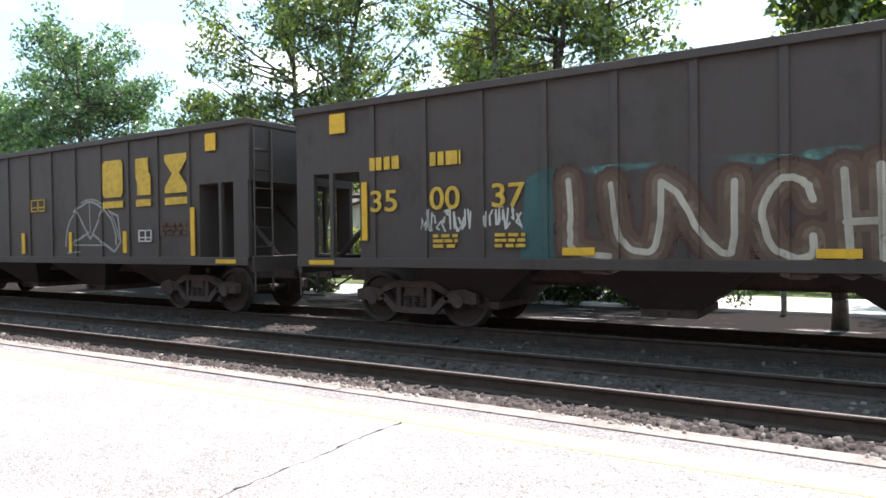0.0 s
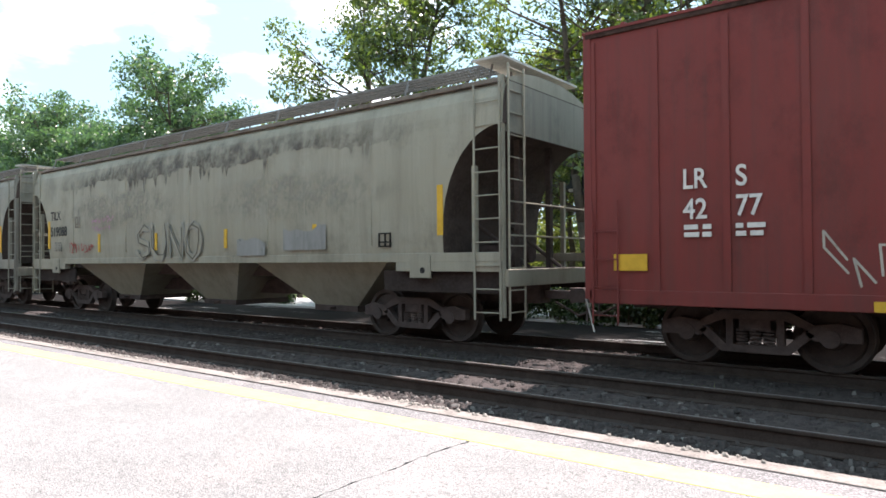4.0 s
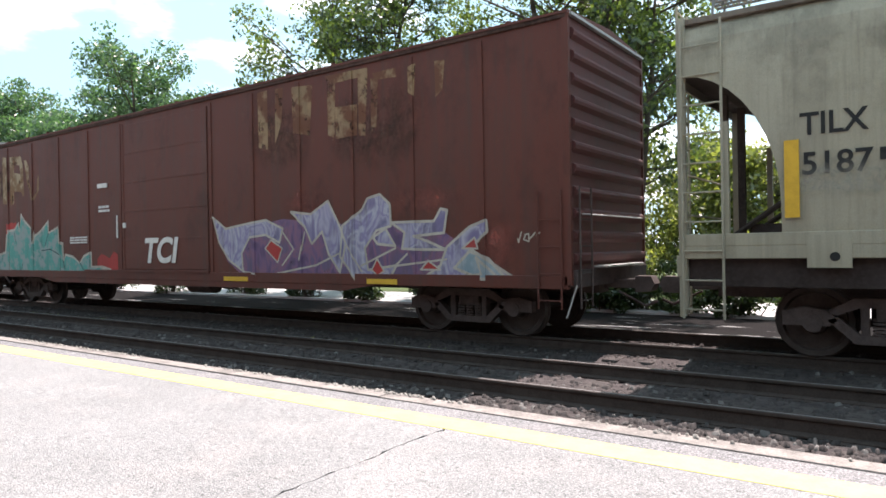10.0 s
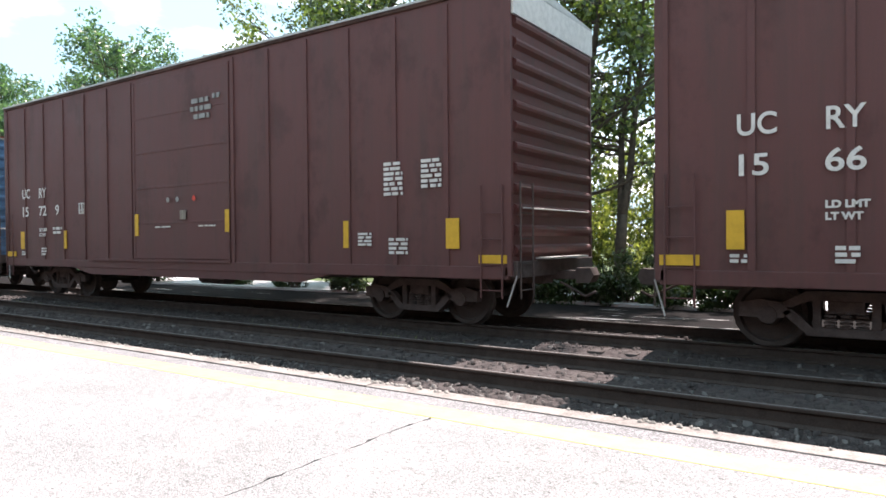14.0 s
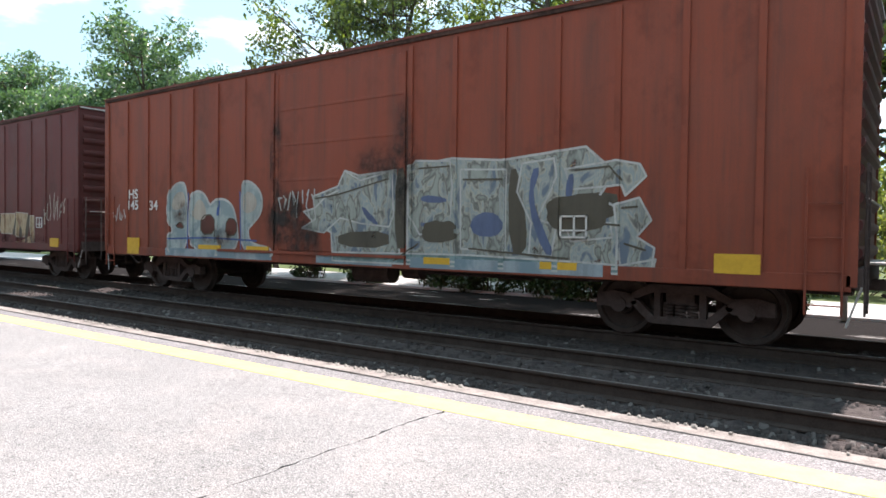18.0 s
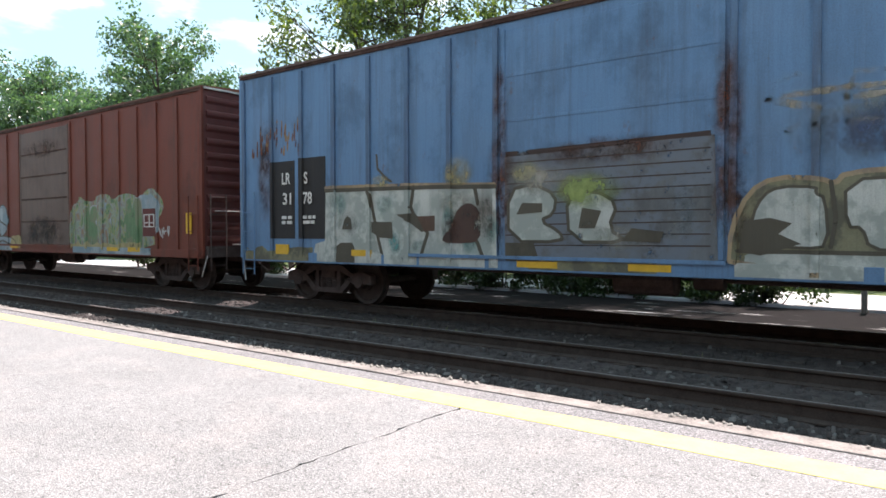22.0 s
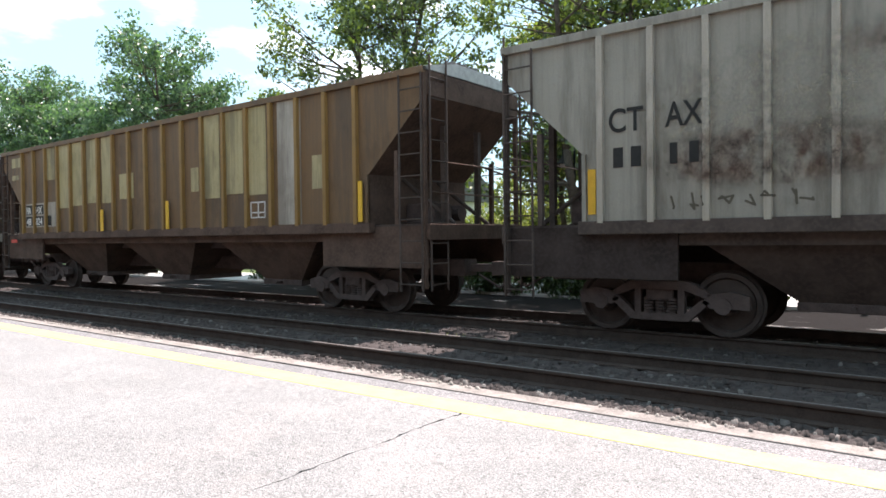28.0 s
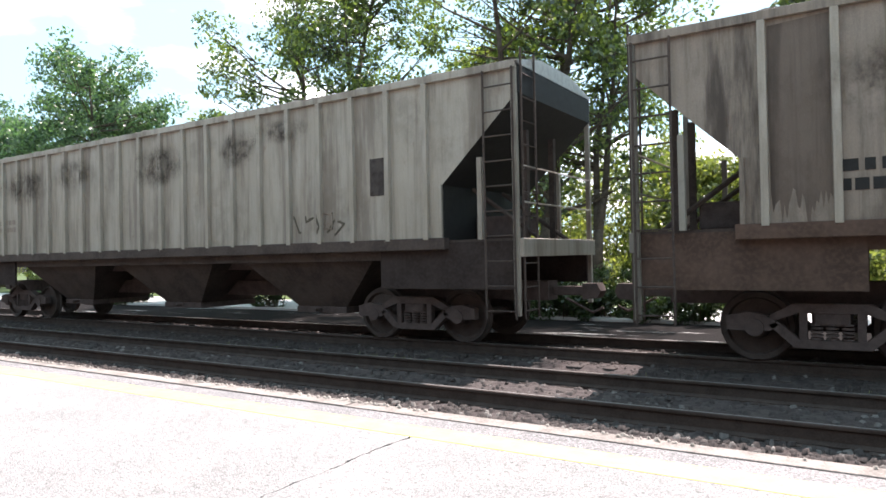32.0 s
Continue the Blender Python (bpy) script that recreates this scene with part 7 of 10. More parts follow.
shapes(car, side, [[(1.68, 1.48), (1.82, 1.76), (2.67, 1.73), (2.73, 1.5)], [(2.8, 1.5), (2.82, 1.73), (3.56, 1.72), (3.58, 1.5)], [(3.74, 1.5), (3.81, 1.72), (4.58, 1.73), (4.62, 1.5)], [(4.7, 1.5), (4.7, 1.71), (5.62, 1.72), (5.67, 1.5)], [(1.91, 2.37), (2.1, 2.42), (2.13, 2.25), (1.97, 2.16)], [(3.78, 2.37), (3.92, 2.28), (3.94, 2.11), (3.83, 2.15)]], G_ORCHID, G_NAVY, 0.02, 4.5, 0, "magenta lower half of the letters")
grime(car, side, ((-8.4, -5.8, 1.9, 2.5), (5.8, 7.6, 1.7, 2.4)), S_DUST, "scuffed dusty paint", 0, 33)
yellow_bars(car, ((-7.82, -7.66, 1.77, 2.70), (-4.56, -4.44, 1.79, 2.24), (-1.46, -1.34, 1.75, 2.27), (1.57, 1.69, 1.77, 2.25), (4.62, 4.74, 1.77, 2.25), (7.70, 7.88, 1.76, 2.77)), y=-1.63)
frame_mark(car, 5.75, 6.25, 1.75, 2.05, M_INK, -1.615)
spray(car, side, scrawl(6.3, 7.4, 2.0, 2.6, 6, 33), ((0.03, S_REDHAZE),), "faint orange scrawl")
blobs(car, side, [[(x, 2.5), (x + 0.05, 4.2), (x + 0.12, 4.25), (x + 0.09, 2.6)] for x in (2.6, -3.2)], M_GREY_B, "dark drip stain", 0)

# long brown boxcar with a violet piece and teal piece
car, side = boxcar(-124.6, -104.27, 4.88, M_BROWN, "long red-brown boxcar with violet and teal graffiti", ribs_gap=1.5, rib_proud=0.02, door=(-1.9, 1.55), belly=0.12, roof_paint=M_BROWN)
shapes(car, side, [[(-10.01, 4.59), (-9.79, 4.55), (-9.78, 4.23), (-9.21, 4.04), (-9.18, 3.9), (-8.95, 3.85), (-8.96, 3.37), (-9.13, 3.37), (-9.78, 3.48), (-9.69, 3.09), (-9.84, 3.03), (-9.96, 3.09), (-9.99, 3.49)], [(-8.77, 4.51), (-8.46, 4.48), (-8.45, 3.04), (-8.77, 3.07)], [(-8.27, 4.47), (-7.53, 4.43), (-7.4, 4.16), (-7.33, 3.24), (-7.44, 3.24), (-7.54, 3.37), (-8.01, 3.41), (-8.01, 3.05), (-8.26, 2.99)], [(-7.31, 4.29), (-7.18, 4.28), (-7.02, 4.08), (-7.01, 3.62), (-6.85, 3.39), (-6.8, 3.08), (-6.92, 3.1), (-6.99, 3.37), (-7.14, 3.6)], [(-6.45, 3.79), (-6.38, 3.72), (-6.41, 3.33), (-6.67, 3.1), (-6.82, 3.07), (-6.8, 3.15), (-6.55, 3.31)]], G_TAN_WORN, None, 0.05, 1, 0, "worn tan letters showing rust")
shapes(car, side, [[(-7.99, 3.97), (-7.94, 4.2), (-7.6, 4.17), (-7.57, 3.91)]], M_BROWN, None, 0.05, 2, 0, "bare brown letter counter")
shapes(car, side, [[(3.27, 4.72), (3.57, 4.73), (3.57, 3.53), (3.29, 3.59)], [(3.81, 4.72), (4.04, 4.71), (3.99, 4.05), (3.79, 3.62)], [(5.22, 4.75), (6.28, 4.73), (6.28, 4.59), (5.26, 4.58)], [(5.26, 4.6), (5.47, 4.59), (5.44, 3.56), (5.27, 3.63)], [(6.04, 4.67), (6.28, 4.65), (6.2, 3.52), (6.04, 3.54)], [(6.39, 4.61), (6.93, 4.62), (6.93, 4.46), (6.44, 4.48)], [(6.35, 4.52), (6.52, 4.51), (6.47, 3.64), (6.34, 3.66)], [(7.21, 4.59), (7.36, 4.62), (7.32, 4.07), (7.2, 4.14)], [(7.76, 4.59), (7.97, 4.57), (7.91, 4.08), (7.77, 3.99)], [(4.29, 4.68), (4.87, 4.64), (4.78, 3.68), (4.31, 3.78)], [(5.46, 4.13), (6.02, 4.11), (6.01, 3.55), (5.47, 3.54)]], S_TANWORN, None, 0.05, 1, 0, "worn tan lettering showing rust")
shapes(car, side, [[(1.88, 2.02), (2.19, 1.28), (2.75, 0.93), (5.49, 0.93), (8.29, 0.99), (8.7, 1.1), (8.06, 1.65), (7.72, 1.85), (6.08, 1.91), (3.97, 2.11), (2.55, 1.93)]], P_GRAPE, None, 0.05, 1.4, 0, "dark violet ground of the piece")
shapes(car, side, [[(1.73, 2.23), (2.17, 1.97), (2.74, 2.04), (3.46, 2.11), (3.97, 1.92), (3.87, 1.64), (3.45, 1.81), (2.95, 1.77), (2.69, 1.45), (2.72, 1.07), (2.25, 1.31), (1.93, 1.68)], [(4.22, 2.24), (4.77, 2.17), (5.24, 2.4), (5.52, 1.94), (5.68, 1.59), (5.52, 1.06), (5.24, 1.4), (5.07, 1.83), (4.79, 1.6), (4.61, 1.93)], [(5.6, 1.92), (6.09, 2.19), (6.23, 2.39), (6.52, 2.45), (6.75, 2.26), (6.77, 1.88), (6.43, 1.81), (6.15, 1.5), (6.22, 1.11), (6.88, 1.19), (6.72, 0.97), (5.92, 0.93), (5.53, 1.35)], [(6.77, 1.94), (7.7, 1.93), (7.84, 2.13), (7.97, 2.1), (7.9, 1.73), (7.27, 1.69), (7.58, 1.59), (7.94, 1.45), (7.42, 1.46), (7.01, 1.48), (7.07, 1.76)], [(7.82, 1.19), (7.95, 1.49), (8.4, 1.81), (8.72, 1.91), (8.74, 1.73), (8.41, 1.46), (9.33, 0.93), (9.01, 0.93), (8.52, 1.32), (8.62, 1.05), (7.37, 0.93)], [(6.35, 1.69), (6.64, 1.84), (6.86, 1.53), (6.45, 1.57)]], P_LILAC, G_CREAM, 0.045, 3, 0, "violet wildstyle letters with white outlines")
shapes(car, side, [[(6.31, 1.11), (6.44, 1.31), (6.6, 1.09), (6.44, 1.01)], [(7.41, 1.12), (7.57, 1.27), (7.82, 1.12)], [(3.44, 1.53), (3.62, 1.7), (3.95, 1.53), (3.81, 1.25)], [(8.26, 1.47), (8.5, 1.64), (8.56, 1.46)]], G_RED, G_CREAM, 0.03, 5, 0)
spray(car, side, [[(2.72, 1.07), (3.43, 0.98), (4.9, 1.19)], [(3.96, 1.86), (4.28, 1.52), (3.95, 1.19)], [(4.61, 1.84), (4.44, 1.3)], [(5.68, 1.59), (6.06, 1.09)], [(6.86, 1.49), (6.06, 1.19)], [(7.11, 1.39), (6.86, 1.19), (7.94, 1.29)], [(4.9, 1.19), (5.5, 1.4)]], ((0.035, G_CREAM),), "", 0.01, 42, 5)
grime(car, side, ((8.4, 9.4, 0.9, 2.1), (3.8, 5.4, 2.0, 2.7), (6.6, 8.4, 2.0, 2.6)), S_REDHAZE, "red spray haze", 0, 43)
shapes(car, side, [[(8.1, 1.15), (8.4, 1.42), (8.75, 1.3), (9.1, 0.96), (8.6, 0.98)]], G_PALEBLUE, G_CREAM, 0.05, 4, 0)
spray(car, side, scrawl(9.25, 9.7, 1.55, 1.7, 4, 45), ((0.02, G_CREAM),), "thin cream tag")
TEAL = [(-9.7, 0.91), (-9.7, 1.35), (-9.23, 1.51), (-8.69, 1.61), (-8.61, 2.1), (-8.46, 2.26), (-8.05, 2.28), (-7.74, 2.49), (-7.67, 2.24), (-7.59, 2.75), (-7.34, 2.53), (-6.94, 2.3), (-6.89, 1.88), (-6.81, 1.88), (-6.78, 2.21), (-6.72, 2.06), (-6.36, 2.19), (-5.85, 2.48), (-5.84, 2.13), (-5.24, 2.29), (-5.19, 1.84), (-5.01, 1.82), (-4.98, 1.33), (-4.93, 1.51), (-4.49, 1.45), (-4.12, 1.27), (-3.91, 1.46), (-3.48, 1.56), (-3.47, 1.17), (-2.96, 1.18), (-2.52, 1.1), (-2.51, 0.8), (-2.97, 0.8), (-3.14, 0.95), (-5.76, 0.89), (-7.7, 0.91)]
blobs(car, side, [TEAL], G_CREAM, "pale outline of the teal piece", 1)
blobs(car, side, [[(-9.65, 0.99), (-9.62, 1.3), (-9.17, 1.45), (-8.62, 1.55), (-8.53, 2.05), (-8.38, 2.19), (-8.03, 2.22), (-7.77, 2.4), (-7.72, 2.13), (-7.55, 2.64), (-7.34, 2.45), (-6.98, 2.25), (-6.96, 1.82), (-6.74, 1.81), (-6.72, 1.99), (-6.34, 2.12), (-5.91, 2.38), (-5.89, 2.07), (-5.3, 2.21), (-5.27, 1.79), (-5.1, 1.74), (-5.03, 1.24), (-4.87, 1.44), (-4.49, 1.39), (-4.12, 1.21), (-3.89, 1.39), (-3.54, 1.48), (-3.53, 1.12), (-2.99, 1.12), (-3.13, 1.03), (-5.76, 0.96)]], G_TEAL, "jagged teal sprayed piece", 2)
spray(car, side, [[(-7.69, 1.22), (-7.65, 0.95)], [(-7.51, 1.24), (-7.58, 0.96)], [(-9.17, 1.41), (-9.14, 1.1)], [(-6.89, 2.23), (-6.87, 1.86)], [(-6.26, 1.59), (-5.76, 1.65), (-5.2, 1.49)], [(-8.05, 2.18), (-7.93, 1.79)], [(-5.02, 1.33), (-4.93, 1.08)], [(-5.86, 2.1), (-6.06, 1.76)], [(-4.12, 1.25), (-3.93, 1.1)]], ((0.035, G_TEAL_DARK),), "", 0.02, 44, 3)
blobs(car, side, [jag(-8.6, -7.9, 2.1, 2.5, 4, 45), jag(-3.2, -2.2, 0.9, 1.6, 5, 46)], G_RED, "red sprayed spots", 0)
patch(car, "tack_strip", -2.19, -2.15, 1.88, 2.44, M_WHITE, y=-1.606)
patch(car, "route_card", -1.90, -1.77, 2.12, 2.24, M_WHITE, y=-1.606)
patch(car, "stencil_line", -3.09, -2.63, 3.18, 3.29, M_WHITE, y=-1.606)
bars(car, -3.06, -2.55, 2.52, 2.72, 2, M_WHITE, y=-1.598)
lettering(car, "TCI", -1.02, 1.27, 0.58, M_WHITE, y=-1.602, width=1.35, slant=0.22, bold=0.025)
grime(car, side, ((-9.9, -7.0, 2.9, 4.6), (2.6, 5.0, 2.9, 4.7), (5.0, 8.0, 2.7, 4.7)), S_RUST, "rust blooming through brown paint", 0, 40)
bars(car, -4.6, -3.7, 1.75, 1.95, 3, M_WHITE, y=-1.594)
yellow_bars(car, ((2.1, 2.9, 0.86, 0.95), (6.2, 6.9, 0.86, 0.95)))

# two tall plum-brown boxcars
for (u0, u1), number, seed, smudge in (((-143.5, -126.85), ("15", "66", "8"), 1, 0), ((-162.46, -145.7), ("15", "72", "9"), 2, 1)):
    car, side = boxcar(u0, u1, 5.40, M_BROWN_B, "tall plum-brown boxcar with white stencils and yellow bars", ribs_gap=1.0, rib_proud=0.028, door=(-1.75, 1.75), belly=0.16, end_paint=M_DARK_RED_END, white_end=True, roof_paint=M_GALV)
    lettering(car, "UC", -7.31, 2.73, 0.27, M_WHITE, width=0.45)
    lettering(car, "RY", -6.34, 2.72, 0.27, M_WHITE, width=0.40)
    for t_, x, w in zip(number, (-7.29, -6.35, -5.45), (0.34, 0.41, 0.19)):
        lettering(car, t_, x, 2.23, 0.27, M_WHITE, width=w)
    yellow_bars(car, ((7.19, 7.44, 1.32, 1.81), (4.95, 5.07, 1.33, 1.82), (1.62, 1.75, 1.67, 2.14), (-1.70, -1.57, 1.62, 2.13), (-5.02, -4.90, 1.32, 1.80), (-7.44, -7.23, 1.31, 1.80), (-8.28, -7.77, 1.10, 1.24), (7.81, 8.31, 1.09, 1.22)))
    for x0, x1, z in ((0.55, 1.12, 4.46), (0.50, 1.22, 4.29), (0.62, 1.16, 4.12), (1.26, 1.5, 4.50)):
        bars(car, x0, x1, z - 0.06, z + 0.10, 1, G_GREYISH, y=-1.618)
    lettering(car, "LD LMT", -6.35, 1.80, 0.085, M_WHITE, width=0.45)
    lettering(car, "LT WT", -6.35, 1.66, 0.085, M_WHITE, width=0.38)
    bars(car, -5.6, -5.15, 1.68, 1.9, 2, M_WHITE)
    bars(car, 5.3, 5.6, 1.35, 1.6, 4, M_WHITE)
    bars(car, 5.9, 6.3, 2.2, 2.8, 7, M_WHITE)
    bars(car, 6.7, 7.1, 2.3, 2.8, 6, M_WHITE)
    bars(car, 6.0, 6.4, 1.2, 1.5, 4, M_WHITE)
    bars(car, -7.4, -7.2, 1.12, 1.25, 2, M_WHITE)
    bars(car, -6.25, -6.0, 1.12, 1.35, 3, M_WHITE)
    frame_mark(car, -4.25, -3.98, 2.22, 2.50, M_WHITE)
    patch(car, "placard", 0.08, 0.29, 1.97, 2.17, M_GREY_C, y=-1.62)
    for x in (-0.35, 0.0, 0.6):
        blobs(car, Side(-1.62), [disc(x, 2.42, 0.06)], G_GREYISH if x < 0.5 else M_ORANGE, "small round decal")
    bars(car, -0.85, -0.3, 1.78, 1.83, 1, M_WHITE, y=-1.62)
    bars(car, 0.75, 1.3, 1.78, 1.83, 1, M_WHITE, y=-1.62)

# grey-blue boxcar, heavily painted
car, side = boxcar(-181.03, -164.37, 4.80, M_GREYBLUE, "grey-blue boxcar with a rusty door and heavy graffiti", rib_proud=0.05, rib_half=0.05, door_paint=M_DOOR_RED, end_paint=M_BLUE, roof_paint=M_RED_D, rib_paint=M_RIB_RUST)
HILD = ([(5.02, 4.38), (5.30, 4.38), (5.30, 3.95), (5.62, 3.92), (5.70, 3.7), (5.62, 3.42), (5.45, 3.42), (5.42, 3.66), (5.32, 3.66), (5.32, 3.36), (5.02, 3.30), (4.96, 3.8)], [(5.82, 3.88), (6.1, 3.88), (6.14, 3.62), (6.12, 3.36), (5.9, 3.32), (5.76, 3.46)], disc(5.90, 4.16, 0.25, 10), [(6.25, 4.42), (6.52, 4.44), (6.50, 3.82), (6.86, 3.80), (6.92, 3.52), (6.66, 3.34), (6.30, 3.32), (6.20, 3.7)], [(6.78, 4.34), (7.16, 4.40), (7.40, 4.18), (7.44, 3.84), (7.26, 3.50), (6.92, 3.40), (6.80, 3.85)])
for o in HILD:
    cx, cz = sum(p[0] for p in o) / len(o), sum(p[1] for p in o) / len(o)
    blobs(car, side, [soft([(cx + (x - cx) * 1.36, cz + (z - cz) * 1.17) for x, z in o])], G_WHITE, "white outline of the black letters", 1)
blobs(car, side, [soft(o) for o in HILD], G_BLACK, "fat black bubble letters", 2)
blobs(car, side, [soft([(7.03, 3.74), (7.03, 4.1), (7.2, 4.02), (7.22, 3.82)], 1)], G_WHITE, "", 3)
grime(car, side, ((4.8, 8.0, 1.05, 2.9), (5.0, 7.6, 1.9, 3.2), (2.0, 4.7, 1.0, 1.5), (4.8, 7.6, 1.05, 2.2)), S_SOOT, "dark grime over flaking paint", 0.2, 500)
grime(car, side, ((4.9, 7.6, 1.4, 2.6), (-5.6, -2.2, 1.9, 3.2), (-3.2, -1.4, 0.95, 2.6), (1.3, 2.0, 1.0, 4.6), (6.4, 7.2, 2.5, 3.0)), S_RUST, "rust through the grey-blue paint", 0.4, 510)
grime(car, side, ((-1.6, -0.2, 3.3, 4.1), (-0.6, 1.2, 2.6, 3.2), (-1.5, 1.5, 3.9, 4.5)), S_FLAKE, "pale flaked patches on the rusty door", 0.4, 520)
blobs(car, side, [soft([(5.0, 1.3), (5.05, 1.75), (5.3, 2.0), (5.5, 1.9), (5.62, 1.4), (5.4, 1.22)])], G_CREAM, "cream bubble tag", 1.5)
blobs(car, side, [soft([(5.18, 1.4), (5.2, 1.7), (5.3, 1.8), (5.35, 1.5)])], G_OLIVE, "", 2.5)
spray(car, side, [soft([(6.0, 1.05), (6.1, 1.5), (6.45, 1.62), (6.6, 1.35), (7.1, 1.4), (7.5, 1.1), (7.0, 1.0), (6.4, 0.98)], 1) + [(6.0, 1.1)], [(6.3, 1.3), (6.7, 1.25)], [(6.75, 1.85), (6.75, 1.5), (7.5, 1.45)]], ((0.05, G_CREAM),), "cream outlined tag", 0.0, 521, 3)
blobs(car, side, [disc(6.7, 1.18, 0.10)], G_RED, "red sprayed dot", 3)
bm = bmesh.new()
for x, z, r in ((4.06, 4.38, 0.13), (4.45, 3.98, 0.18), (4.90, 3.30, 0.12), (6.82, 3.16, 0.15), (7.97, 3.72, 0.18), (7.66, 4.46, 0.14), (7.78, 3.50, 0.09), (6.04, 4.62, 0.10)):
    fill(bm, disc(x, z, r), side, 3)
part("graffiti", bm, G_RED, car, "red sprayed dots")
bm = bmesh.new()
for x, z, r in ((4.45, 4.32, 0.13), (4.12, 4.09, 0.09), (4.08, 3.84, 0.09), (5.35, 3.14, 0.18), (7.72, 4.12, 0.12), (7.92, 4.34, 0.10), (5.46, 4.52, 0.10)):
    fill(bm, disc(x, z, r), side, 4)
part("graffiti", bm, G_BLUE, car, "blue sprayed dots")
blobs(car, side, [[(2.29, 1.40), (2.35, 3.0), (2.75, 3.05), (2.75, 3.28), (4.1, 3.35), (4.1, 3.6), (4.65, 3.62), (4.70, 1.42)]], G_OLIVE, "dark olive painted-over panel", 2)
blobs(car, side, [[(1.78, 1.30), (1.85, 2.7), (2.1, 3.0), (2.5, 3.12), (2.5, 1.30)]], G_GOLD, "dull yellow sprayed edge", 1)
spray(car, side, [[(2.8, 1.9), (2.8, 3.2)], [(3.3, 1.5), (3.3, 3.3)], [(4.1, 1.45), (4.12, 3.4), (4.65, 3.4)], [(2.4, 1.5), (4.7, 1.5)]], ((0.02, G_CREAM),), "", 0.0, 1, 3)
blobs(car, side, [[(-7.41, 1.28), (-7.41, 2.90), (-6.58, 2.90), (-6.58, 1.28)], [(-6.5, 1.28), (-6.5, 2.92), (-5.63, 2.92), (-5.63, 1.28)]], G_BLACK, "black repainted number panels", 1)
for t_, x, z in (("LR", -6.99, 2.43), ("S", -6.27, 2.43), ("31", -6.98, 2.03), ("79", -6.27, 2.02)):
    lettering(car, t_, x, z, 0.25, M_WHITE, width=0.11 if t_ == "S" else 0.29)
bars(car, -7.05, -6.7, 1.60, 1.80, 2, M_WHITE)
bars(car, -6.3, -5.9, 1.60, 1.80, 2, M_WHITE)
grime(car, side, ((-6.2, -4.2, 1.4, 2.6), (-5.0, -2.6, 1.6, 2.5), (-6.4, -5.2, 0.95, 2.0), (-3.6, -2.2, 1.0, 2.2)), S_BLUEHAZE, "blue spray haze round the letters", 0.6, 52)
# pale letters on a dark sprayed ground
shapes(car, side, [[(-5.99, 1.18), (-5.67, 2.1), (-4.86, 2.02), (-3.85, 2.16), (-3.79, 2.02), (-3.63, 2.07), (-3.07, 1.91), (-2.82, 1.76), (-2.78, 1.35), (-2.83, 0.93), (-4.2, 0.93), (-5.98, 0.93)]], G_NAVYWORN, None, 0.05, 1, 1, "dark blue sprayed ground of the letters")
shapes(car, side, [[(-5.73, 2.05), (-4.89, 2.02), (-4.95, 1.91), (-5.2, 1.8), (-5.72, 1.8)], [(-4.84, 1.97), (-4.43, 2.01), (-3.85, 2.12), (-3.82, 1.93), (-3.88, 1.71), (-4.12, 1.71), (-4.17, 1.83), (-4.84, 1.75)], [(-3.49, 1.93), (-3.21, 1.91), (-2.89, 1.76), (-2.85, 1.58), (-3.2, 1.56), (-3.39, 1.71)]], G_CREAMGREEN, G_CREAM, 0.03, 2, 0, "pale green letter tops with cream rims")
shapes(car, side, [[(-5.99, 1.18), (-4.91, 1.41), (-4.46, 1.4), (-4.41, 1.14), (-5.07, 1.14), (-5.53, 1.02), (-5.99, 0.99)], [(-4.47, 1.76), (-4.27, 1.78), (-4.39, 1.14), (-4.47, 1.08), (-4.54, 1.13)], [(-3.79, 2.02), (-3.65, 2.02), (-3.76, 1.5), (-3.84, 1.07), (-3.95, 0.93), (-4.16, 0.93), (-4.0, 1.11), (-3.87, 1.59)], [(-3.63, 1.88), (-3.52, 1.91), (-3.34, 1.59), (-3.05, 1.1), (-2.97, 0.93), (-3.82, 0.93), (-3.82, 1.1), (-3.37, 1.12), (-3.44, 1.34)], [(-4.35, 1.23), (-4.06, 1.19), (-4.1, 1.01), (-4.33, 1.03)]], G_STONE, G_SLATE, 0.025, 2, 0, "pale blue letter stems")
shapes(car, side, [[(-5.2, 1.84), (-4.95, 1.93), (-4.91, 1.72), (-5.08, 1.56), (-5.36, 1.44), (-5.68, 1.3), (-5.68, 1.62)], [(-4.13, 1.46), (-3.43, 1.5), (-3.38, 1.33), (-4.13, 1.29)]], G_GREYISH, G_SLATE, 0.02, 3, 0, "warm grey letter shade")
spray(car, side, [[(-3.18, 1.91), (-2.94, 1.8), (-2.8, 1.64), (-2.81, 1.35), (-2.87, 1.09)], [(-3.94, 1.62), (-4.12, 1.62), (-4.15, 1.37), (-3.99, 1.24)], [(-5.69, 2.11), (-5.2, 2.08), (-4.84, 2.02), (-4.33, 2.12), (-3.85, 2.17)], [(-3.73, 1.24), (-3.4, 1.25), (-3.36, 1.13)]], ((0.04, G_CREAM),), "", 0.01, 1, 5)
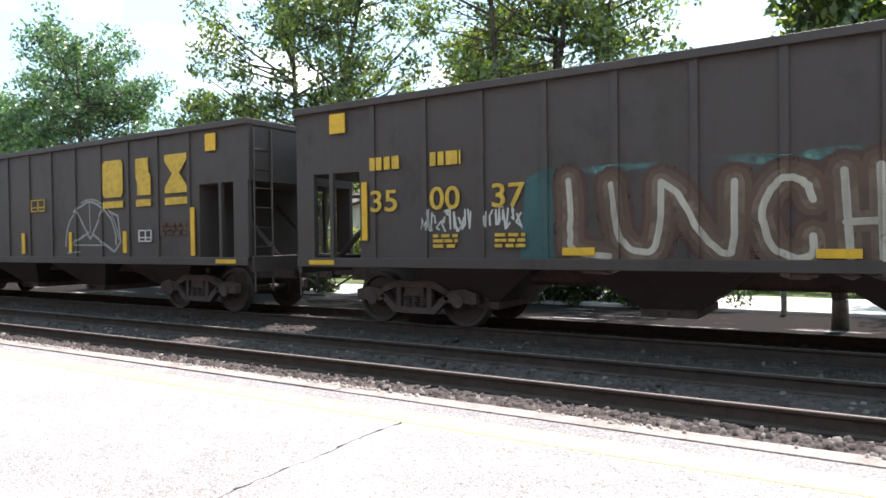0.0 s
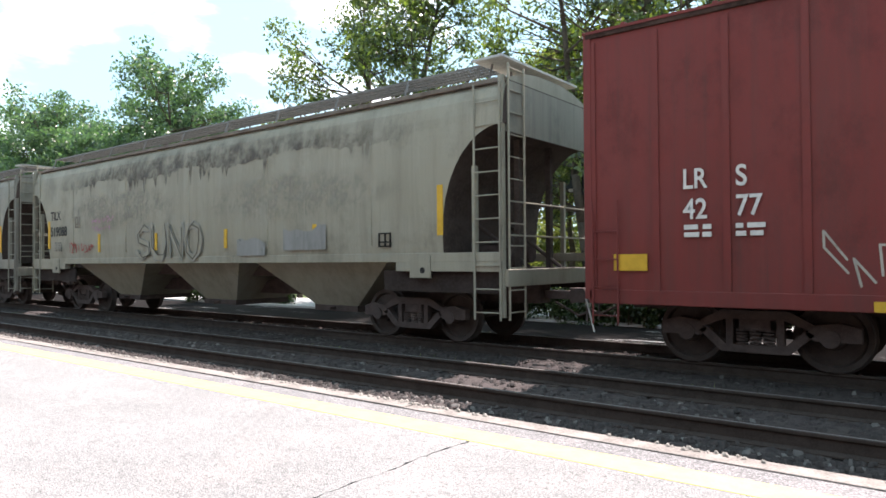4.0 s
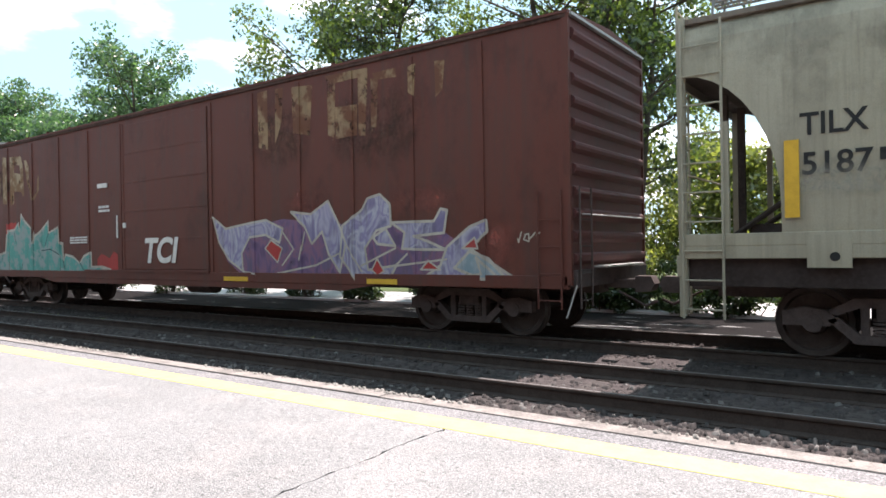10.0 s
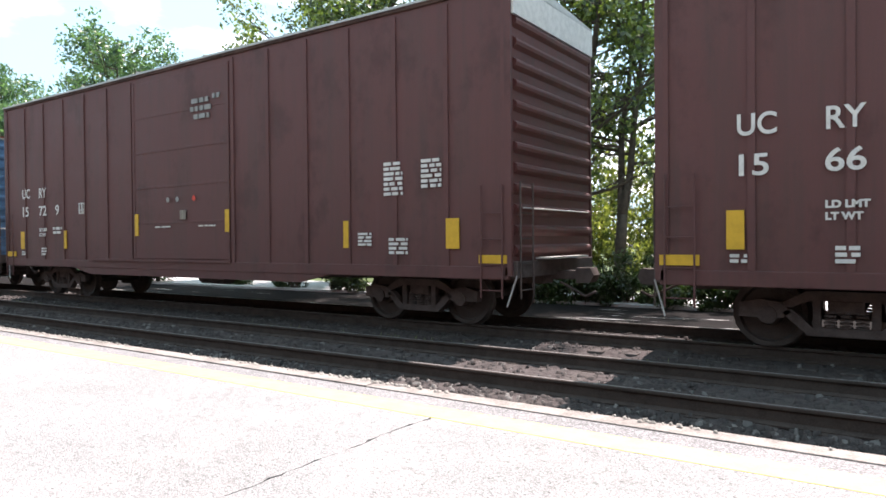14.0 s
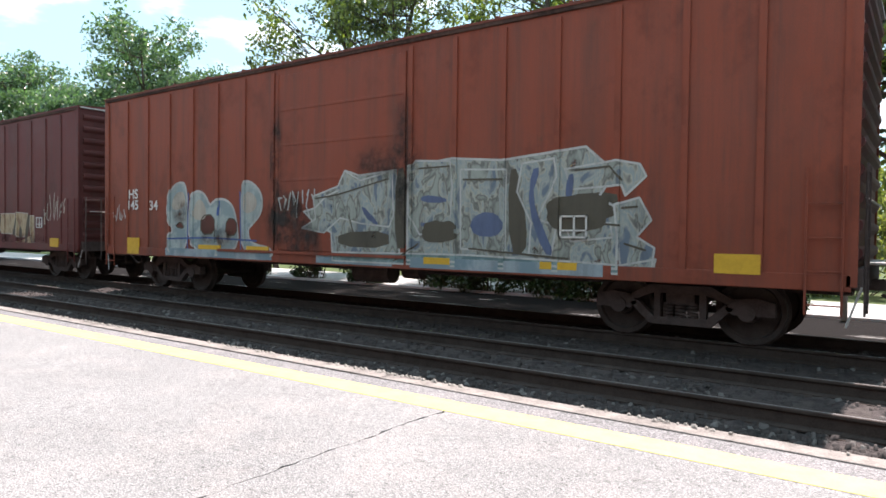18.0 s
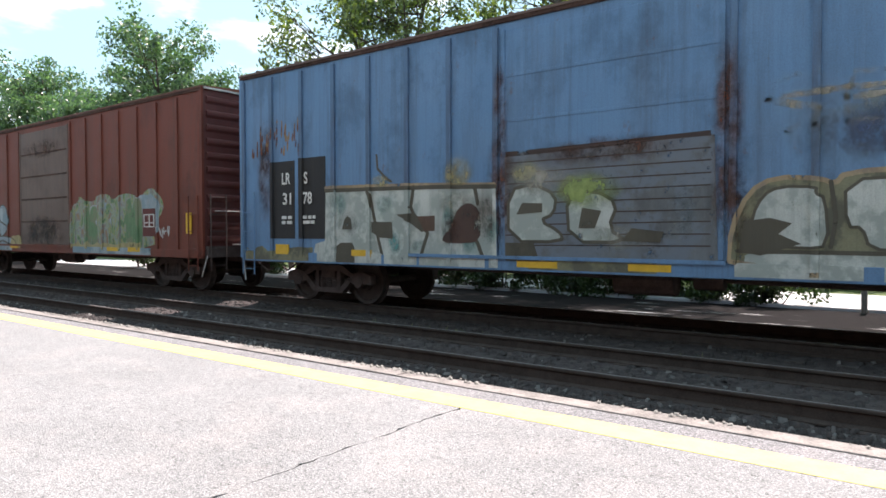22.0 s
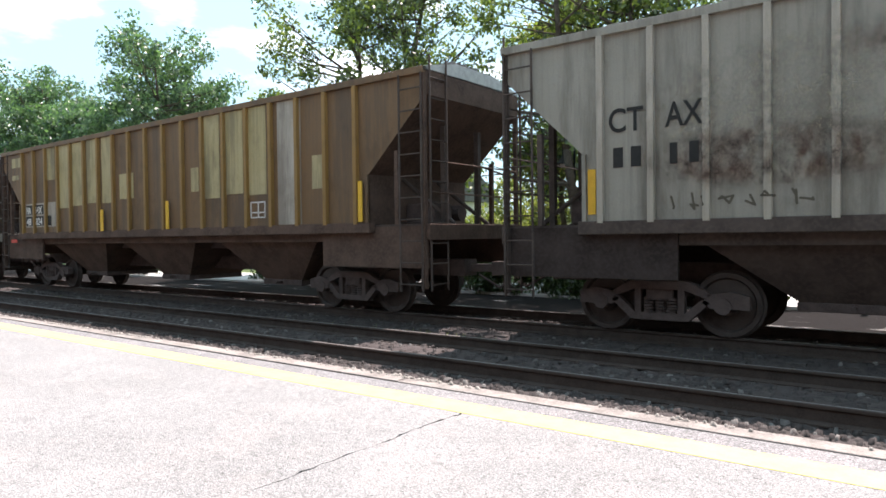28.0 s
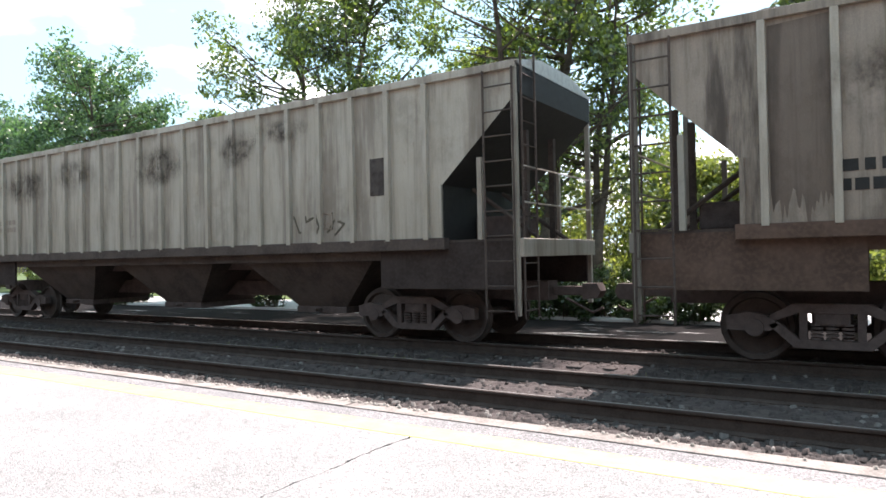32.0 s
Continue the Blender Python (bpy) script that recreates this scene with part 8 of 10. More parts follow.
# weathered rusty door with shreds of pale blue
shapes(car, side, [[(-1.32, 4.38), (-0.84, 4.39), (-0.21, 4.01), (-0.26, 3.62), (-0.55, 3.53), (-0.18, 3.36), (-0.68, 3.14), (-1.04, 3.25), (-1.32, 3.71)], [(0.72, 3.46), (1.13, 3.46), (1.13, 2.89), (0.86, 2.97)], [(-1.32, 2.97), (-0.9, 2.84), (-0.98, 2.25), (-1.37, 2.24)], [(0.0, 4.17), (0.46, 4.17), (0.38, 3.99), (0.04, 3.96)]], S_PEEL, None, 0.05, 0.6, 2, "shreds of pale blue paint on the rusty door")
shapes(car, side, [[(1.26, 4.33), (1.49, 4.36), (1.55, 1.26), (1.36, 1.24), (1.2, 2.45), (1.28, 3.35)], [(-1.62, 2.75), (1.46, 2.71), (1.48, 2.58), (-1.61, 2.63)], [(-1.62, 1.83), (1.49, 1.84), (1.51, 1.26), (-1.61, 1.16)]], S_DEEPRUST, None, 0.05, 0.9, 1, "dark rust along the door")
spray(car, side, [[(-1.6, z), (0.0, z + 0.004), (1.58, z)] for z in [1.24 + 0.135 * i for i in range(24)]], ((0.022, S_DEEPRUST),), "rusty corrugation lines", 0.004, 59, 0.4)
shapes(car, side, [[(-6.15, 3.23), (-6.04, 3.24), (-5.96, 3.04), (-6.07, 3.04)], [(-5.99, 3.48), (-5.93, 3.46), (-5.89, 3.23), (-5.97, 3.28)], [(-5.11, 2.83), (-4.99, 2.87), (-4.92, 2.71), (-4.8, 2.57), (-4.89, 2.55), (-5.04, 2.68)], [(-5.4, 3.52), (-5.25, 3.47), (-5.24, 3.14), (-5.32, 3.31)], [(-5.09, 3.34), (-4.97, 3.31), (-4.98, 3.22), (-5.07, 3.24)], [(-4.52, 2.89), (-4.35, 2.78), (-4.33, 2.72), (-4.49, 2.71)], [(-4.32, 3.46), (-4.13, 3.45), (-4.16, 3.41), (-4.31, 3.42)], [(-7.32, 3.19), (-7.2, 3.15), (-7.21, 2.89), (-7.31, 2.92)], [(-3.63, 3.03), (-3.32, 3.03), (-3.31, 2.91), (-3.62, 2.95)]], S_DEEPRUST, None, 0.05, 0.5, 1, "rust spots eaten through the paint")
sill_paint(car, ((-3.6, -2.5), (-5.4, -4.9)), G_CREAM)
spray(car, side, scrawl(4.9, 7.8, 2.55, 3.0, 11, 55) + scrawl(2.95, 3.7, 3.45, 4.3, 7, 56) + scrawl(-1.3, 1.2, 2.0, 2.22, 22, 57) + scrawl(-0.6, 0.8, 1.5, 1.72, 14, 58), ((0.024, G_WHITE),), "white hand-written scrawls", 0.02, 55, 4)
blobs(car, side, [jag(4.8, 8.2, 1.05, 2.5, 12, 60, 0.5)], G_GREYISH, "greyish painted-over patch", 0)
blobs(car, side, [jag(1.9, 8.2, 1.05, 1.4, 16, 61, 0.6)], G_OLIVE, "", 1)
frame_mark(car, 6.1, 6.6, 1.45, 1.85, M_WHITE)
yellow_bars(car, ((-6.9, -6.5, 0.92, 1.05), (-3.6, -2.9, 0.86, 0.97), (-1.0, -0.3, 0.86, 0.97), (1.9, 2.5, 0.86, 0.97), (4.4, 5.2, 0.86, 0.97), (6.8, 7.3, 0.9, 1.1)))

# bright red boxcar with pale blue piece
car, side = boxcar(-199.18, -182.45, 4.80, M_RED_B, "bright oxide red boxcar with pale blue graffiti", rib_proud=0.03, roof_paint=M_RED_D, end_paint=M_DARK_RED_END)
for t_, x, z, w in (("HS", -7.21, 2.24, 0.42), ("145", -7.23, 1.97, 0.45), ("34", -6.28, 1.95, 0.36)):
    lettering(car, t_, x, z, 0.23, M_WHITE, width=w)
shapes(car, side, [[(-5.55, 0.93), (-5.55, 1.35), (-5.3, 1.45), (-5.62, 1.8), (-5.5, 2.38), (-5.1, 2.6), (-4.75, 2.5), (-4.72, 0.93)], [(-4.7, 0.93), (-4.7, 2.15), (-4.45, 2.38), (-4.1, 2.3), (-3.9, 2.0), (-3.8, 2.12), (-3.4, 2.18), (-3.0, 1.95), (-2.85, 0.93)], [(-2.82, 0.93), (-2.82, 2.5), (-2.5, 2.52), (-2.13, 2.25), (-2.13, 1.85), (-2.45, 1.6), (-2.6, 1.5), (-2.5, 1.2), (-1.8, 1.12), (-1.75, 0.93)]], G_AQUAPALE, G_WHITE, 0.05, 1, 2, "rounded pale blue sprayed letters")
shapes(car, side, [[(-5.4, 1.9), (-5.3, 2.3), (-4.9, 2.4), (-4.8, 2.0)], [(-4.6, 1.7), (-4.4, 2.2), (-4.1, 2.1), (-4.0, 1.7)], [(-2.75, 1.8), (-2.7, 2.35), (-2.3, 2.2), (-2.3, 1.9)]], G_CREAM, None, 0.05, 3, 2)
shapes(car, side, [[(-0.06, 1.09), (1.46, 1.11), (3.01, 1.12), (4.71, 1.08), (5.55, 1.05), (6.04, 1.15), (5.98, 0.93), (-0.06, 0.93)]], G_AQUA, G_WHITE, 0.03, 1, 0, "pale aqua lower band")
shapes(car, side, [[(4.69, 2.05), (5.48, 2.09), (5.52, 1.88), (5.44, 1.7), (4.71, 1.65)], [(3.72, 2.47), (3.9, 2.48), (4.06, 1.6), (4.05, 1.17), (3.75, 1.19)], [(1.47, 2.57), (1.7, 2.6), (1.74, 1.2), (1.46, 1.19)], [(3.11, 1.41), (3.45, 1.51), (3.54, 1.24), (3.1, 1.25)], [(0.08, 1.46), (1.33, 1.51), (1.33, 1.19), (0.09, 1.2)]], G_OLIVE, None, 0.03, 0.6, 1, "dark gap between the letters")
shapes(car, side, [[(-0.85, 1.86), (-0.55, 1.92), (-0.24, 2.14), (0.1, 2.25), (0.27, 2.6), (0.6, 2.5), (1.48, 2.56), (1.58, 1.0), (-0.06, 1.0), (-0.1, 1.46), (-0.5, 1.6)], [(1.75, 1.0), (1.72, 2.62), (2.65, 2.7), (3.6, 2.62), (5.0, 2.74), (5.45, 2.35), (5.2, 2.0), (5.5, 1.85), (5.5, 1.0)]], P_PALE, G_WHITE, 0.035, 0.3, 0, "faded blue-green ground of the piece")
shapes(car, side, [[(-0.9, 1.54), (-0.52, 1.71), (-0.59, 2.15), (0.07, 2.32), (0.24, 2.6), (0.64, 2.41), (1.39, 2.55), (1.43, 1.77), (1.33, 1.57), (0.65, 1.63), (0.14, 1.73), (-0.29, 1.45)], [(1.75, 2.56), (1.89, 2.7), (2.61, 2.66), (2.68, 2.24), (2.63, 1.57), (1.99, 1.44), (1.76, 1.78)], [(2.82, 2.51), (3.68, 2.47), (3.68, 1.19), (2.84, 1.22)], [(3.96, 2.55), (4.51, 2.6), (4.56, 2.33), (4.23, 1.7), (4.57, 1.6), (4.48, 1.13), (4.1, 1.17), (4.13, 1.64), (3.88, 2.12)], [(4.68, 2.43), (5.46, 2.52), (5.8, 2.45), (5.89, 2.28), (5.6, 2.02), (5.54, 2.17), (4.78, 2.13)], [(5.45, 1.9), (5.8, 1.99), (5.97, 1.68), (5.77, 1.45), (6.02, 1.3), (5.98, 0.97), (5.55, 0.93), (5.51, 1.36)], [(4.7, 1.6), (5.39, 1.64), (5.43, 1.44), (4.79, 1.37)]], P_PALE, G_WHITE, 0.03, 1.6, 0, "pale blue-green sprayed letter with a white rim")
shapes(car, side, [[(0.65, 2.0), (1.09, 1.64), (1.04, 1.59), (0.76, 1.74)], [(3.0, 1.64), (3.22, 1.82), (3.53, 1.79), (3.69, 1.6), (3.54, 1.42), (3.11, 1.43)], [(4.12, 2.45), (4.29, 2.48), (4.13, 2.03), (4.4, 1.43), (4.54, 1.16), (4.35, 1.17), (4.08, 1.85)], [(4.72, 2.34), (4.84, 2.37), (4.78, 1.93), (4.69, 2.01)], [(2.03, 2.12), (2.55, 2.06), (2.55, 1.97), (2.01, 1.99)], [(2.02, 1.67), (2.55, 1.55), (2.53, 1.48), (2.02, 1.57)]], G_BLUE_DULL, None, 0.05, 3.4, 1, "blue sprayed blade")
spray(car, side, [[(-0.53, 2.12), (0.08, 2.16), (1.32, 2.4)], [(1.95, 2.55), (2.6, 2.56)], [(2.88, 2.33), (3.63, 2.32)], [(3.01, 1.23), (4.75, 1.12)], [(4.86, 2.42), (5.37, 2.43), (5.54, 2.23)], [(5.55, 1.84), (5.79, 1.87)], [(5.6, 1.37), (5.88, 1.26)], [(1.96, 1.3), (1.47, 1.0)], [(0.37, 1.79), (0.52, 1.38)], [(5.51, 1.6), (5.14, 1.62), (4.88, 1.5)]], ((0.03, G_OLIVE),), "", 0.02, 69, 4)
frame_mark(car, 4.62, 5.05, 1.42, 1.75, M_WHITE, -1.612)
grime(car, side, ((4.3, 5.4, 1.5, 2.1), (2.0, 2.8, 1.3, 1.7)), G_OLIVE, "dark filled gaps", 4.6, 69)
grime(car, side, ((-2.4, -0.4, 1.0, 2.4), (-2.0, -1.4, 1.0, 4.6)), S_SOOT, "dark streaked grime beside the door", 0.4, 600)
shapes(car, side, [[(-4.25, 1.38), (-4.22, 1.8), (-3.75, 1.82), (-3.7, 1.4)], [(-3.35, 1.36), (-3.3, 1.75), (-2.95, 1.7), (-2.95, 1.38)], [(-5.25, 1.55), (-5.0, 1.68), (-4.85, 1.5)]], M_BROWN, G_OLIVE, 0.03, 3, 1, "bare red gap in the letters")
spray(car, side, [[(-5.5, 1.28), (-4.0, 1.32), (-2.3, 1.25)], [(-4.74, 0.98), (-4.7, 2.3)], [(-2.83, 1.0), (-2.83, 2.3)], [(-3.6, 1.8), (-3.55, 2.1)]], ((0.035, G_BLUE),), "", 0.02, 62, 4)
grime(car, side, ((-4.6, -2.6, 1.0, 1.6), (-5.5, -4.5, 1.5, 2.3)), S_RUST, "rust bleeding through the letters", 4.4, 630)
grime(car, side, ((-2.0, 0.2, 0.9, 1.7), (-1.9, -0.5, 1.0, 2.4), (0.2, 2.4, 2.3, 3.2), (1.3, 2.0, 0.9, 4.4)), S_SOOT, "dark rusty patches round the door", 4.8, 610)
spray(car, side, scrawl(-8.0, -7.4, 1.7, 2.1, 5, 71) + scrawl(-1.6, -0.4, 1.7, 2.3, 9, 72), ((0.03, G_WHITE),), "small white tag", 0.02, 71, 1)
yellow_bars(car, ((-7.28, -6.75, 0.87, 1.27), (6.8, 7.35, 1.0, 1.25), (-4.3, -3.5, 1.05, 1.15), (-2.6, -1.9, 1.05, 1.15), (2.1, 2.7, 0.95, 1.06), (4.3, 4.9, 0.95, 1.06)))
sill_paint(car, ((-5.6, -1.8), (-0.5, 1.4), (1.8, 5.3)), G_PALEBLUE)

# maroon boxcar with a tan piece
car, side = boxcar(-217.37, -200.63, 4.80, M_RED_C, "maroon boxcar with tan graffiti along its lower half", rib_proud=0.022, roof_paint=M_RED_C, end_paint=M_DARK_RED_END)
shapes(car, side, [[(2.02, 1.41), (2.07, 1.73), (2.16, 1.91), (2.55, 1.92), (2.77, 1.69), (2.78, 1.17), (2.61, 1.17), (2.56, 1.35), (2.4, 1.2), (2.11, 1.16)], [(2.81, 1.17), (2.79, 1.91), (3.28, 1.92), (3.22, 1.76), (3.03, 1.18)], [(3.26, 1.56), (3.39, 1.92), (4.4, 1.92), (4.4, 1.76), (4.21, 1.29), (3.38, 1.31)], [(4.4, 1.28), (4.48, 1.96), (5.27, 1.91), (5.15, 1.22), (4.55, 1.21)], [(5.44, 1.54), (5.46, 1.84), (5.68, 1.85), (5.7, 1.07), (5.54, 1.04)]], P_TAN, G_CREAM, 0.03, 1, 0, "worn tan block letters with cream rims")
shapes(car, side, [[(3.27, 1.88), (3.39, 1.89), (3.19, 0.93), (3.03, 0.93)], [(5.27, 1.88), (5.42, 1.86), (5.31, 1.35), (5.07, 0.93), (5.11, 1.42)], [(2.38, 1.37), (2.47, 1.48), (2.56, 1.33), (2.54, 1.17), (2.38, 1.18)], [(4.67, 1.42), (4.75, 1.56), (4.88, 1.39), (4.87, 1.18), (4.66, 1.17)], [(4.21, 1.29), (4.41, 1.78), (4.47, 1.76), (4.35, 1.2)]], G_OLIVE, None, 0.05, 2.5, 0, "dark slanted letter shadow")
shapes(car, side, [[(2.29, 1.02), (2.8, 1.01), (2.8, 0.93), (2.28, 0.93)], [(3.21, 0.99), (3.76, 1.0), (3.77, 0.93), (3.16, 0.93)], [(4.47, 1.06), (5.12, 1.15), (5.0, 0.93), (4.45, 0.93)], [(5.42, 1.29), (5.54, 0.99), (5.12, 0.93), (5.19, 1.15)]], P_TAN, None, 0.05, 1, 0)
shapes(car, side, [[(-1.71, 1.96), (-0.89, 1.9), (-0.82, 1.68), (-0.65, 1.54), (-0.42, 1.28), (-0.53, 0.93), (-1.57, 0.93), (-1.79, 1.4)], [(-3.66, 2.1), (-3.19, 2.19), (-2.91, 2.3), (-2.88, 1.62), (-3.27, 1.67), (-3.61, 1.72)], [(-0.46, 2.02), (-0.27, 1.92), (-0.23, 1.54), (-0.37, 1.34), (-0.44, 1.41)], [(-5.65, 1.57), (-5.12, 1.64), (-4.62, 1.7), (-4.14, 1.56), (-3.74, 1.54), (-3.73, 0.99), (-4.52, 0.97), (-5.65, 1.01)]], G_UMBERDARK, None, 0.05, 0.6, 0, "dull brown sprayed ground of the letters")
shapes(car, side, [[(-8.33, 2.17), (-8.21, 2.36), (-7.93, 2.52), (-7.47, 2.53), (-7.47, 1.91), (-7.66, 1.81), (-7.76, 1.59), (-7.8, 1.38), (-8.15, 1.4), (-8.33, 1.38)], [(-6.43, 1.86), (-5.9, 1.88), (-5.92, 1.34), (-6.36, 1.33)], [(-5.67, 2.39), (-5.12, 2.45), (-5.09, 2.19), (-4.92, 2.29), (-4.67, 2.16), (-4.29, 2.02), (-4.05, 1.89), (-3.92, 1.73), (-3.78, 1.55), (-4.1, 1.56), (-4.28, 1.65), (-4.62, 1.73), (-4.82, 1.81), (-5.02, 1.8), (-5.17, 1.66), (-5.33, 1.46), (-5.67, 1.56)], [(-2.91, 2.33), (-2.8, 2.25), (-2.59, 1.97), (-2.75, 1.75), (-2.81, 1.54), (-2.88, 1.54)], [(-0.83, 1.68), (-0.48, 2.03), (-0.46, 1.38), (-0.29, 1.29), (-0.54, 1.29), (-0.71, 1.44), (-0.54, 1.51)]], G_TANPALE, G_OLIVE, 0.03, 2, 1, "tan sprayed letters with dark rims")
shapes(car, side, [[(-2.79, 1.66), (-2.56, 1.92), (-2.11, 2.02), (-2.09, 1.55), (-2.19, 1.4), (-2.3, 1.55), (-2.45, 1.59), (-2.49, 1.4), (-2.79, 1.43)], [(-5.46, 2.28), (-5.16, 2.3), (-5.14, 2.06), (-5.28, 2.0), (-5.46, 2.07)]], G_GREYISH, None, 0.03, 3, 1, "grey sprayed fill")
shapes(car, side, [[(-7.76, 1.74), (-7.59, 1.89), (-7.45, 1.91), (-7.45, 1.29), (-7.59, 1.3), (-7.73, 1.49)], [(-5.24, 1.61), (-5.02, 1.78), (-4.77, 1.73), (-4.67, 1.57), (-4.72, 1.39), (-4.86, 1.29), (-5.24, 1.21)], [(-4.35, 1.84), (-4.07, 1.85), (-4.09, 1.69), (-4.35, 1.7)]], G_OLIVE, None, 0.03, 5, 1, "dark letter counters")
shapes(car, side, [[(-7.72, 1.69), (-7.59, 1.66), (-7.54, 1.49), (-7.57, 1.28), (-7.69, 1.4)], [(-5.22, 1.29), (-5.02, 1.31), (-5.0, 1.2), (-5.22, 1.2)], [(-5.24, 1.03), (-5.02, 1.04), (-5.07, 0.93), (-5.14, 0.93)], [(-2.11, 2.06), (-2.02, 2.02), (-2.0, 1.59), (-2.07, 1.55)], [(-2.43, 1.59), (-2.3, 1.55), (-2.21, 1.4), (-2.26, 1.25), (-2.32, 1.4)], [(-2.83, 1.26), (-2.23, 1.27), (-2.28, 1.18), (-2.67, 1.17)], [(-3.12, 1.2), (-2.94, 1.05), (-2.79, 0.93), (-2.94, 0.93), (-3.17, 1.01)], [(-3.52, 1.52), (-3.21, 1.44), (-3.17, 1.24), (-3.31, 1.16), (-3.42, 1.0), (-3.5, 1.0)], [(-2.01, 1.15), (-1.84, 1.12), (-1.7, 0.94), (-1.98, 0.93)], [(-2.48, 1.03), (-2.32, 1.01), (-2.19, 0.93)], [(-3.78, 1.52), (-3.72, 1.52), (-3.72, 1.03), (-3.76, 1.03)], [(-1.51, 1.28), (-1.39, 1.28), (-1.39, 1.2), (-1.49, 1.19)], [(-0.45, 1.27), (-0.4, 1.27), (-0.4, 1.12), (-0.44, 1.14)]], G_TANPALE, None, 0.03, 6, 0, "pale tan highlights")
spray(car, side, [[(-1.32, 1.95), (-0.92, 1.95), (-0.85, 1.7), (-0.48, 2.04), (-0.29, 1.92)], [(-5.67, 2.46), (-5.08, 2.48), (-5.08, 2.23), (-4.92, 2.32), (-4.62, 2.21), (-4.24, 2.03), (-4.04, 1.88)], [(-8.29, 2.37), (-8.0, 2.54), (-7.46, 2.59)]], ((0.045, G_CREAM),), "", 0.01, 1, 7)
grime(car, side, ((-6.0, -2.4, 0.9, 1.6), (-2.6, 1.8, 0.95, 1.5), (1.6, 7.4, 0.9, 1.4)), M_RED_E, "maroon paint showing through", 4.2, 85)
blobs(car, side, [[(-7.44, 1.89), (-7.44, 2.80), (-5.69, 2.86), (-5.69, 1.89)]], M_RED_C, "maroon repainted number panel", 6)
for t_, x, z in (("WR", -7.12, 2.43), ("WK", -6.38, 2.43), ("46", -6.99, 2.04), ("75", -6.35, 2.03)):
    lettering(car, t_, x, z, 0.235, M_WHITE, y=-1.612, width=0.29 if t_.isdigit() else 0.39)
bars(car, -7.1, -6.7, 1.58, 1.82, 3, M_WHITE, y=-1.612)
bars(car, -6.4, -6.05, 1.52, 1.82, 4, M_WHITE, y=-1.612)
frame_mark(car, -4.28, -3.98, 2.22, 2.50, M_WHITE, -1.612)
spray(car, side, scrawl(-7.9, -7.3, 3.0, 3.7, 3, 87), ((0.025, G_TAN),), "thin tan tag")
spray(car, side, scrawl(6.3, 7.6, 1.6, 2.5, 8, 88), ((0.03, G_CREAM),), "cream scrawl")
frame_mark(car, 5.88, 6.24, 1.49, 1.80, M_WHITE, -1.612)
yellow_bars(car, ((-7.31, -6.75, 0.95, 1.18), (-2.64, -2.14, 1.04, 1.14), (-5.0, -4.5, 1.06, 1.16), (6.75, 7.25, 0.95, 1.2)), y=-1.612)

# sky-blue boxcar
car, side = boxcar(-235.5, -218.75, 4.80, M_BLUE, "sky-blue boxcar with rust stains and pale graffiti", rib_proud=0.045, roof_paint=M_DOOR, end_paint=M_BLUE, rib_paint=M_RIB_BLUE)
blobs(car, side, [[(-7.35, 1.32), (-7.35, 2.90), (-6.62, 2.90), (-6.62, 1.32)], [(-6.52, 1.32), (-6.52, 2.93), (-5.72, 2.93), (-5.72, 1.32)]], G_BLACK, "black repainted number panels", 1)
for t_, x, z in (("LR", -6.98, 2.43), ("S", -6.31, 2.42), ("31", -6.96, 2.02), ("78", -6.34, 2.02)):
    lettering(car, t_, x, z, 0.235, M_WHITE, width=0.10 if t_ == "S" else 0.26)
bars(car, -7.0, -6.7, 1.58, 1.78, 2, M_WHITE)
bars(car, -6.35, -6.0, 1.58, 1.78, 2, M_WHITE)
shapes(car, side, [[(-6.1, 0.93), (-6.02, 1.22), (-5.74, 1.28), (-5.72, 2.26), (-4.6, 2.24), (-1.78, 2.16), (-1.76, 0.93)]], G_STONE, None, 0.05, 1, 0, "fat ashen white sprayed letters")
grime(car, side, ((-5.7, -5.1, 1.6, 2.3), (-4.5, -3.95, 1.75, 2.15), (-2.95, -2.55, 1.1, 2.0), (-2.5, -2.1, 1.05, 1.45), (-3.6, -3.2, 1.05, 1.35), (-4.2, -3.7, 1.0, 1.5), (-2.1, -1.7, 1.2, 1.8)), S_TEALHAZE, "teal spray blotches", 2, 890)
grime(car, side, ((-3.1, -2.1, 1.5, 2.3), (-5.5, -4.8, 1.3, 1.9)), S_DUST, "pale sprayed blotches", 1.6, 896)
spray(car, side, [[(-5.72, 2.30), (-4.6, 2.285), (-3.4, 2.26), (-1.8, 2.20)]], ((0.09, G_TAN),), "", 0.01, 93, 1.5)
spray(car, side, [[(-5.72, 2.25), (-4.6, 2.235), (-3.0, 2.195), (-1.8, 2.16)], [(-4.62, 2.26), (-4.55, 2.1), (-4.45, 1.75), (-4.32, 1.3), (-4.22, 0.93)], [(-3.49, 2.23), (-3.57, 1.9), (-3.50, 1.76), (-3.20, 1.42), (-3.28, 1.2), (-3.40, 0.93)], [(-2.2, 2.18), (-2.17, 1.9)], [(-2.15, 1.3), (-2.0, 0.93)]], ((0.07, G_OLIVE),), "dark lines between the letters", 0.02, 92, 3)
shapes(car, side, [[(-5.27, 1.5), (-5.2, 1.7), (-5.12, 1.76), (-5.03, 1.7), (-5.0, 1.5)], [(-5.42, 0.9), (-5.42, 1.18), (-5.3, 1.25), (-5.0, 1.25), (-4.94, 1.15), (-4.92, 0.9)], [(-4.5, 1.64), (-4.0, 1.63), (-3.98, 1.33), (-4.30, 1.35), (-4.5, 1.45)], [(-3.9, 1.76), (-3.5, 1.78), (-3.25, 1.5), (-3.3, 1.44), (-3.6, 1.62)]], G_OLIVE, None, 0.05, 4.4, 0, "dark letter counters")
